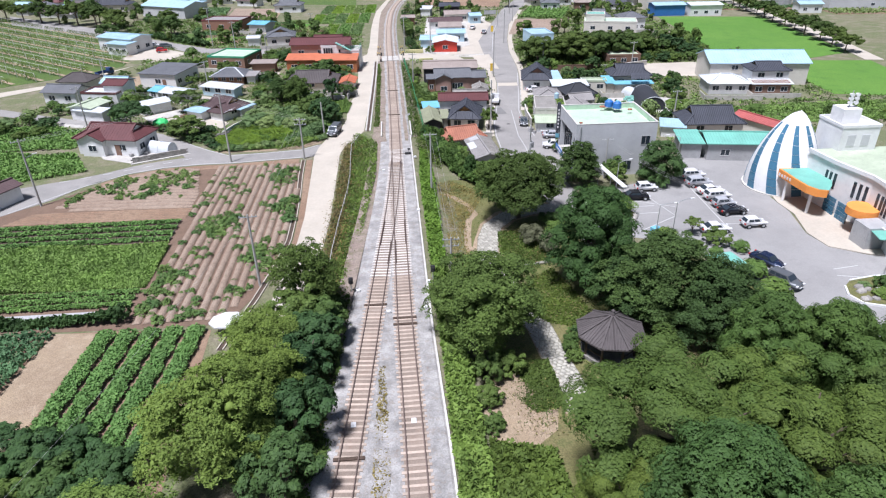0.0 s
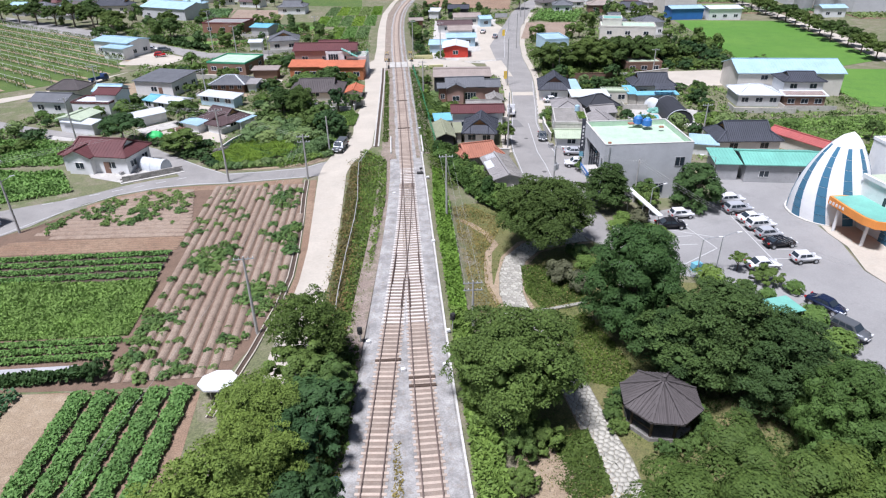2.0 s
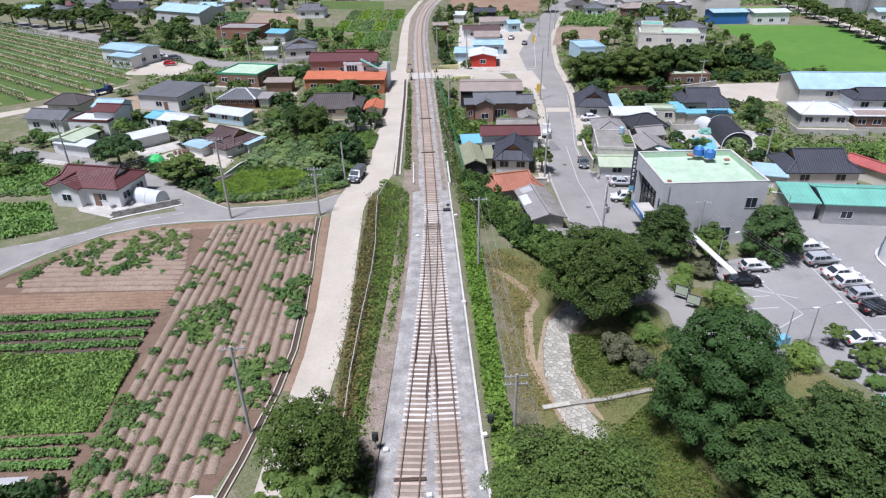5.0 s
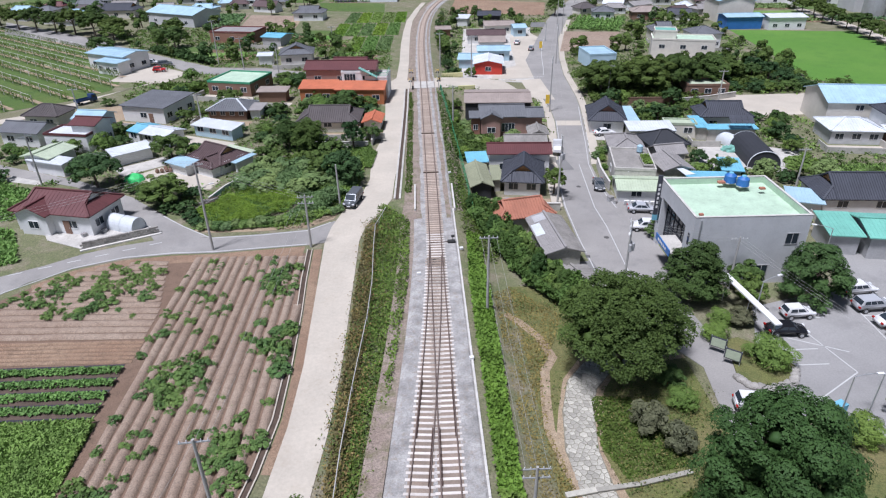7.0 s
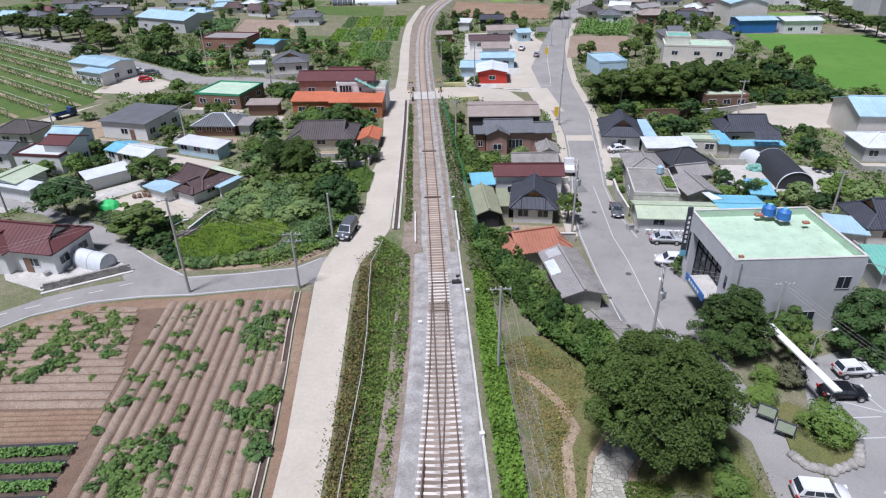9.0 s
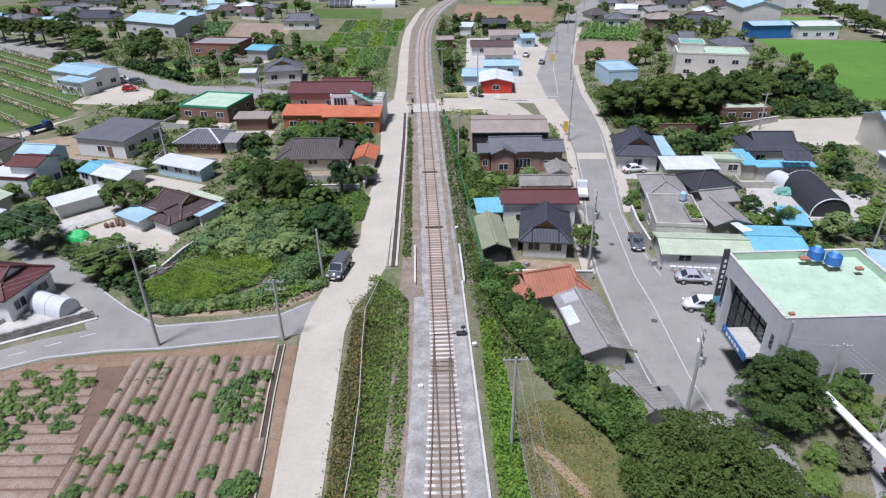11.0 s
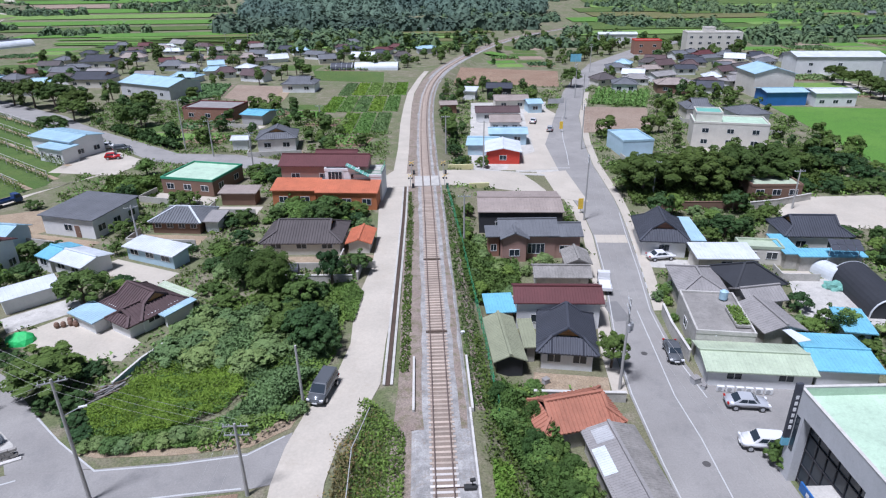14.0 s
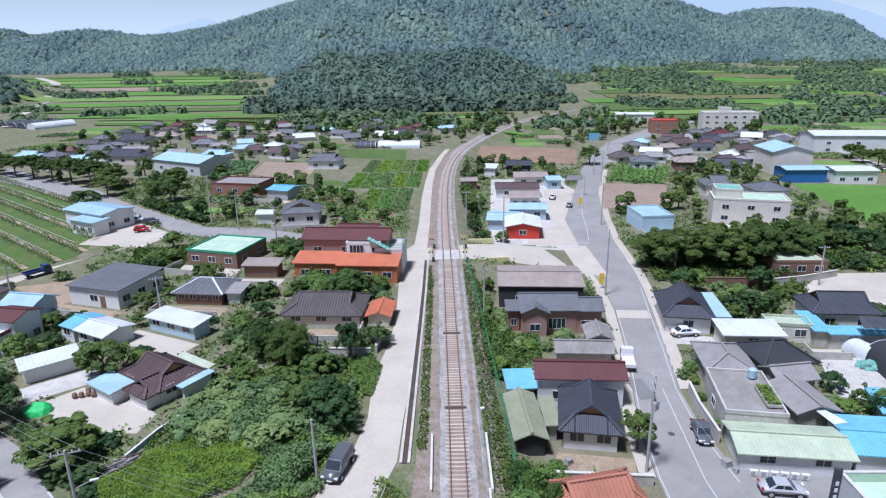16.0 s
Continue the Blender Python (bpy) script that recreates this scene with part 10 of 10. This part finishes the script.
wt = thing("water_tank", 35.4, 121.8, 0.95, 0, "pale blue plastic water tank on a flat roof", "water tank")
bm = bmesh.new()
tube(bm, (0, 0, 0), (0, 0, 1.0), 0.5, 0.5, 16)
tube(bm, (0, 0, 1.0), (0, 0, 1.2), 0.5, 0.2, 16)
part("body", bm, MAT["skyblue"], wt)
tk = thing("storage_tank", -21.2, 133.6, gz(-21.2, 133.6), 4, "dark horizontal storage tank in a yard", "tank")
bm = bmesh.new()
tube(bm, (-2.4, 0, 1.0), (2.4, 0, 1.0), 0.85, 0.85, 18)
part("drum", bm, MAT["slate"], tk)
for x in (-1.4, 1.4):
    bm = bmesh.new()
    block(bm, x - 0.2, x + 0.2, -0.7, 0.7, 0, 0.5)
    part("cradle", bm, MAT["concrete"], tk)
for x, y, s in ((13.4, 89.4, 1.6), (15.2, 88.8, 1.3), (19.7, 92.5, 0.5), (20.0, 87, 0.5), (11.4, 110.4, 0.7), (-46.5, 99.6, 0.7), (-45.2, 100.2, 0.6), (-47.4, 99.0, 0.6), (27.4, 109.6, 0.9), (27.9, 108.6, 0.6)):
    bx = thing("crate", x, y, gz(x, y), x * 50 % 90, "weathered grey crate of yard clutter", "crate", "yard clutter")
    bm = bmesh.new()
    block(bm, -s / 2, s / 2, -s * 0.4, s * 0.4, 0, s * 0.8)
    bmesh.ops.bevel(bm, geom=bm.edges[:], offset=0.04, segments=1, affect="EDGES")
    part("box", bm, MAT["gray"], bx)
    bm = bmesh.new()
    block(bm, -s / 2 - 0.03, s / 2 + 0.03, -s * 0.4 - 0.03, s * 0.4 + 0.03, s * 0.8, s * 0.8 + 0.05)
    part("lid", bm, MAT["asbestos"], bx)
bin_ = thing("collection_bin", 35.2, 63.2, gz(35.2, 63.2), 20, "blue slatted collection bin at the car park", "bin")
bm = bmesh.new()
block(bm, -0.6, 0.6, -0.4, 0.4, 0, 1.1)
part("frame", bm, MAT["blueroof"], bin_)
for x, y, rot, col in ((27.0, 160.2, 0, "yellow"), (36.2, 220.6, 0, "yellow")):
    t = thing("road_sign", x, y, gz(x, y), rot, "upright yellow road sign board", "sign")
    bm = bmesh.new()
    tube(bm, (0, 0, 0), (0, 0, 2.2), 0.05, 0.05, 6)
    part("post", bm, MAT["steel"], t)
    bm = bmesh.new()
    block(bm, -0.45, 0.45, -0.08, -0.04, 0.9, 2.9)
    part("board", bm, MAT[col], t)
gs = thing("road_sign", 40.6, 236, gz(40.6, 236), 0, "overhead grey and green direction sign", "sign")
bm = bmesh.new()
tube(bm, (0, 0, 0), (0, 0, 6.0), 0.12, 0.1, 8)
part("post", bm, MAT["steel"], gs)
bm = bmesh.new()
block(bm, -5.2, -0.6, -0.08, 0.0, 4.6, 6.0)
part("board", bm, MAT["gray"], gs)
bs = thing("road_sign", 62, 316, gz(62, 316), 0, "large blue roadside sign board", "sign")
bm = bmesh.new()
tube(bm, (0, 0, 0), (0, 0, 7.5), 0.15, 0.12, 8)
part("post", bm, MAT["steel"], bs)
bm = bmesh.new()
block(bm, -2.2, 2.2, -0.1, 0.0, 5.2, 8.2)
part("board", bm, MAT["blueroof"], bs)

house("low shed with a sky-blue metal roof", 49.5, 117.8, 3.6, 5.6, -14, -0.3, "shed", 0.25, "bluewall", "blueroof", win="", rib=0.4, name="shed", category="shed")
rngc = random.Random(203)
tp = thing("timber_pile", -33.3, 107.8, gz(-33.3, 107.8), 30, "heap of grey weathered timber and poles", "timber pile")
for i in range(22):
    bm = bmesh.new()
    a, l, h0 = rngc.uniform(-0.5, 0.5), rngc.uniform(1.4, 3.2), 0.08 + 0.035 * i
    x0, y0 = rngc.uniform(-1.0, 1.0), rngc.uniform(-0.8, 0.8)
    bar(bm, (x0 - l / 2 * math.cos(a), y0 - l / 2 * math.sin(a), h0), (x0 + l / 2 * math.cos(a), y0 + l / 2 * math.sin(a), h0 + rngc.uniform(-0.03, 0.3)), 0.13, 0.1)
    part("timber", bm, MAT[("asbestos", "darkconc", "bark")[i % 3]], tp)
nt_ = thing("net_heap", 55.2, 129.8, gz(55.2, 129.8), 0, "heap of blue-green plastic netting in a yard", "netting")
bm = bmesh.new()
bmesh.ops.create_icosphere(bm, subdivisions=3, radius=1.0)
for v in bm.verts:
    v.co = Vector((v.co.x * 1.5, v.co.y * 1.2, max(-0.02, v.co.z * 1.0))) * (1 + 0.35 * noise.noise(v.co * 3.1))
part("netting", bm, surface("net_green", (0.16, 0.36, 0.3), 0.8, 0.3, 1.0, 9.0, 0.8), nt_)
palm = thing("palm", 48.1, 117.5, gz(48.1, 117.5), 0, "small dark fan palm beside a blue shed", "palm")
bm = bmesh.new()
tube(bm, (0, 0, -0.05), (0.1, 0, 2.0), 0.14, 0.12, 8)
part("trunk", bm, MAT["bark"], palm)
rl = np.random.default_rng(207)
an, el = rl.uniform(0, 6.28, 700), rl.uniform(-0.5, 1.1, 700)
rr = rl.uniform(0.5, 1.4, 700)
pp = np.stack((np.cos(an) * np.cos(el) * rr + 0.1, np.sin(an) * np.cos(el) * rr, 2.1 + np.sin(el) * rr), axis=1)
part("fronds", mesh_from("fronds", *leaf_tris(rl, pp, rl.normal(size=pp.shape) * 0.4 + np.array((0, 0, 0.7)), 0.12, 4.0), LEAF["dark"]), None, palm)
tb = thing("tarpaulin", 40.2, 115.1, -0.2, 20, "white sheet lying over a low roof", "tarpaulin")
bm = bmesh.new()
slab(bm, [Vector(v) for v in ((-0.9, -2.0, 0.35), (0.9, -2.2, 0.3), (0.5, 0.0, 0.5), (0.2, 2.2, 0.55), (-0.5, 2.0, 0.6), (-0.6, 0.0, 0.45))], 0.04)
part("sheet", bm, MAT["whiteroof"], tb)
for i, (x, y) in enumerate(((-44.9, 121.6), (-44.2, 121.9), (-43.5, 121.7), (-45.6, 121.4), (-43.0, 122.2), (-44.6, 122.6), (-43.8, 122.7))):
    jr = thing("storage_jar", x, y, gz(x, y) + 0.04, 0, "brown glazed earthenware storage jar in a yard", "jar", "yard jars")
    prof = [(0.16, 0), (0.3, 0.2), (0.33, 0.42), (0.25, 0.62), (0.2, 0.68)]
    bm = bmesh.new()
    for (r0, z0), (r1, z1) in zip(prof, prof[1:]):
        tube(bm, (0, 0, z0), (0, 0, z1), r0, r1, 14)
    part("pot", bm, MAT["brownwall"], jr)
    bm = bmesh.new()
    tube(bm, (0, 0, 0.68), (0, 0, 0.76), 0.24, 0.1, 14)
    part("lid", bm, MAT["brownwall"], jr)
# bushes and small trees between the houses of the street
for i, (x, y, r, h, k) in enumerate(((29.7, 127.7, 1.0, 1.7, "kudzu"), (30.7, 128.9, 1.1, 1.9, "shrub"), (31.9, 130.0, 1.0, 1.6, "kudzu"), (30.6, 126.4, 0.8, 1.3, "shrub"), (29.9, 122.3, 0.7, 1.2, "shrub"), (29.0, 116.2, 0.8, 1.4, "kudzu"), (44.9, 149.9, 1.5, 2.8, "vdark"), (47.9, 150.6, 1.6, 2.9, "vdark"), (51.5, 149.4, 1.9, 3.2, "vdark"),
                              (58.5, 154.7, 2.0, 3.4, "village"), (46.2, 147.6, 1.0, 1.6, "shrub"), (46.9, 124.3, 1.6, 2.9, "vdark"), (48.2, 120.4, 1.5, 2.8, "village"), (50.0, 119.2, 1.7, 3.0, "shrub"), (67.2, 135.3, 2.2, 3.6, "vdark"), (70.8, 143.1, 2.4, 3.4, "village"), (65.9, 128.0, 2.0, 3.0, "village"), (8.0, 137.6, 1.0, 1.7, "village"), (10.6, 135.7, 1.2, 1.9, "shrub"), (13.4, 136.2, 1.0, 1.6, "kudzu"))):
    shrub(k, x, y, r, h, {"kudzu": "pale green leafy bush between houses", "shrub": "fresh green garden bush by a house", "vdark": "dense dark green bush behind a house", "village": "broad leafy green bush by a house"}[k], i % 2, "bushes between the houses")
pl = thing("roof_planter", 35.0, 117.2, 0.93, -8, "long roof planter full of bright green plants", "planter")
bm = bmesh.new()
block(bm, -0.75, 0.75, -2.2, 2.2, 0, 0.3)
part("trough", bm, MAT["concrete"], pl)
rl = np.random.default_rng(171)
pp = np.stack((rl.uniform(-0.7, 0.7, 900), rl.uniform(-2.1, 2.1, 900), rl.uniform(0.3, 0.65, 900)), axis=1)
part("plants", mesh_from("plants", *leaf_tris(rl, pp, rl.normal(size=pp.shape) * 0.6 + np.array((0, 0, 0.7)), 0.16, 1.5), LEAF["bright"]), None, pl)

for i, (x, y, r, h, k) in enumerate(((5.6, 224.9, 1.9, 3.4, "village"), (6.0, 218.5, 1.6, 2.6, "vdark"), (6.2, 206.0, 1.7, 3.0, "village"), (6.4, 199.4, 1.9, 3.2, "vdark"), (8.4, 192.4, 1.6, 2.4, "village"), (12.1, 189.6, 1.8, 2.8, "village"), (13.6, 276.9, 2.0, 2.8, "village"))):
    shrub(k, x, y, r, h, "dense leafy bush between the tracks and shops", i % 2, "bushes by the shops")
tree("village", 54.0, 288.0, 5.2, 4.2, "broad leafy street tree by a bare field", 0, 0.15)
stroke((27.2, 188.1), (31.4, 187.8), 0.3)
for a, b in (((31.6, 190.0), (33.0, 198.0)), ((33.0, 198.0), (35.2, 213.0)), ((35.2, 213.0), (37.6, 226.0)), ((37.6, 226.0), (40.5, 239.0))):
    stroke(a, b, 0.14)

# ---- pieces: sleepers, flagstones, wall blocks ----
sleepers(TRACK, -36, 505, 0.66, main_track, 15, 170)
sleepers(SIDING, -36, 90, 0.66, side_track, 10, 88)
# flagstones of the park path: crazy paving of irregular six-sided stones
rngp = random.Random(131)
FL_N = 0
cl = []
for (x0, y0), (x1, y1) in zip(PAVED, PAVED[1:]):
    n = max(1, int(math.dist((x0, y0), (x1, y1)) / 0.1))
    cl += [(x0 + (x1 - x0) * i / n, y0 + (y1 - y0) * i / n) for i in range(n)]


def on_path(u, v):
    """World place of a point u metres across and v metres along the park path."""
    i = max(3, min(len(cl) - 4, int(v / 0.1)))
    d = Vector((cl[i + 3][0] - cl[i - 3][0], cl[i + 3][1] - cl[i - 3][1])).normalized()
    f = v - i * 0.1
    return cl[i][0] + d.x * f + d.y * u, cl[i][1] + d.y * f - d.x * u


def stone_corner(u, v):
    """A shared corner of the paving, moved off its even place."""
    n = noise.noise_vector(Vector((u * 3.7, v * 3.7, 5.5)))
    return max(-1.38, min(1.38, u + 0.3 * n.x)), v + 0.26 * n.y


rest_v, rest_f = [], []
SU, SV = 0.54, 0.46
for row in range(int(len(cl) * 0.1 / SV) - 1):
    for col in range(-2, 4):
        uc, vc = (col - (0.5 if row % 2 else 0.0)) * SU, 0.4 + row * SV
        if abs(uc) > 1.36:
            continue
        six = [stone_corner(uc + a * SU, vc + b * SV) for a, b in ((0, -2 / 3), (0.5, -1 / 3), (0.5, 1 / 3), (0, 2 / 3), (-0.5, 1 / 3), (-0.5, -1 / 3))]
        cu, cv = sum(q[0] for q in six) / 6, sum(q[1] for q in six) / 6
        wx, wy = on_path(cu, cv)
        world = [on_path(cu + (u - cu) * 0.9, cv + (v - cv) * 0.9) for u, v in six]
        flat = [(x - wx, y - wy) for x, y in world]
        hgt = rngp.uniform(0.03, 0.05)
        if FL_N < 299 and 46 < wy < 74:
            bm = bmesh.new()
            solid(bm, flat, -0.03, hgt)
            ob = part("flagstone", bm, MAT["stone"], flag_path)
            ob.location = (wx, wy, gz(wx, wy) + 0.025)
            FL_N += 1
        else:
            k, zz = len(rest_v), gz(wx, wy) + 0.025
            rest_v += [(wx + x, wy + y, zz + h) for h in (-0.03, hgt) for x, y in flat]
            rest_f += [(k + 6, k + 7, k + 8, k + 9), (k + 6, k + 9, k + 10, k + 11)] + [(k + i, k + (i + 1) % 6, k + 6 + (i + 1) % 6, k + 6 + i) for i in range(6)]
if rest_v:
    ob = new("flagstones", mesh_from("flagstones", rest_v, rest_f, MAT["stone"]))
    ob.parent = flag_path
    ob["kind"] = "stuff"
# block wall before the farmhouse
fw = thing("garden_wall", -42, 97.2, gz(-42, 97.2), 26.5, "grey rough stone block wall before a farmhouse", "wall")
for r in range(4):
    for i in range(15):
        bm = bmesh.new()
        x0 = -4.6 + i * 0.62 + (0.3 if r % 2 else 0)
        j = rngp.uniform(-0.03, 0.03)
        block(bm, x0 + 0.015, x0 + 0.6, -0.16 + j, 0.16, r * 0.27 + 0.012, r * 0.27 + 0.262)
        part("block", bm, MAT["rock"], fw)
bm = bmesh.new()
block(bm, -4.7, 5.2, -0.6, -0.2, 0, 0.18)
part("footing", bm, MAT["curb"], fw)
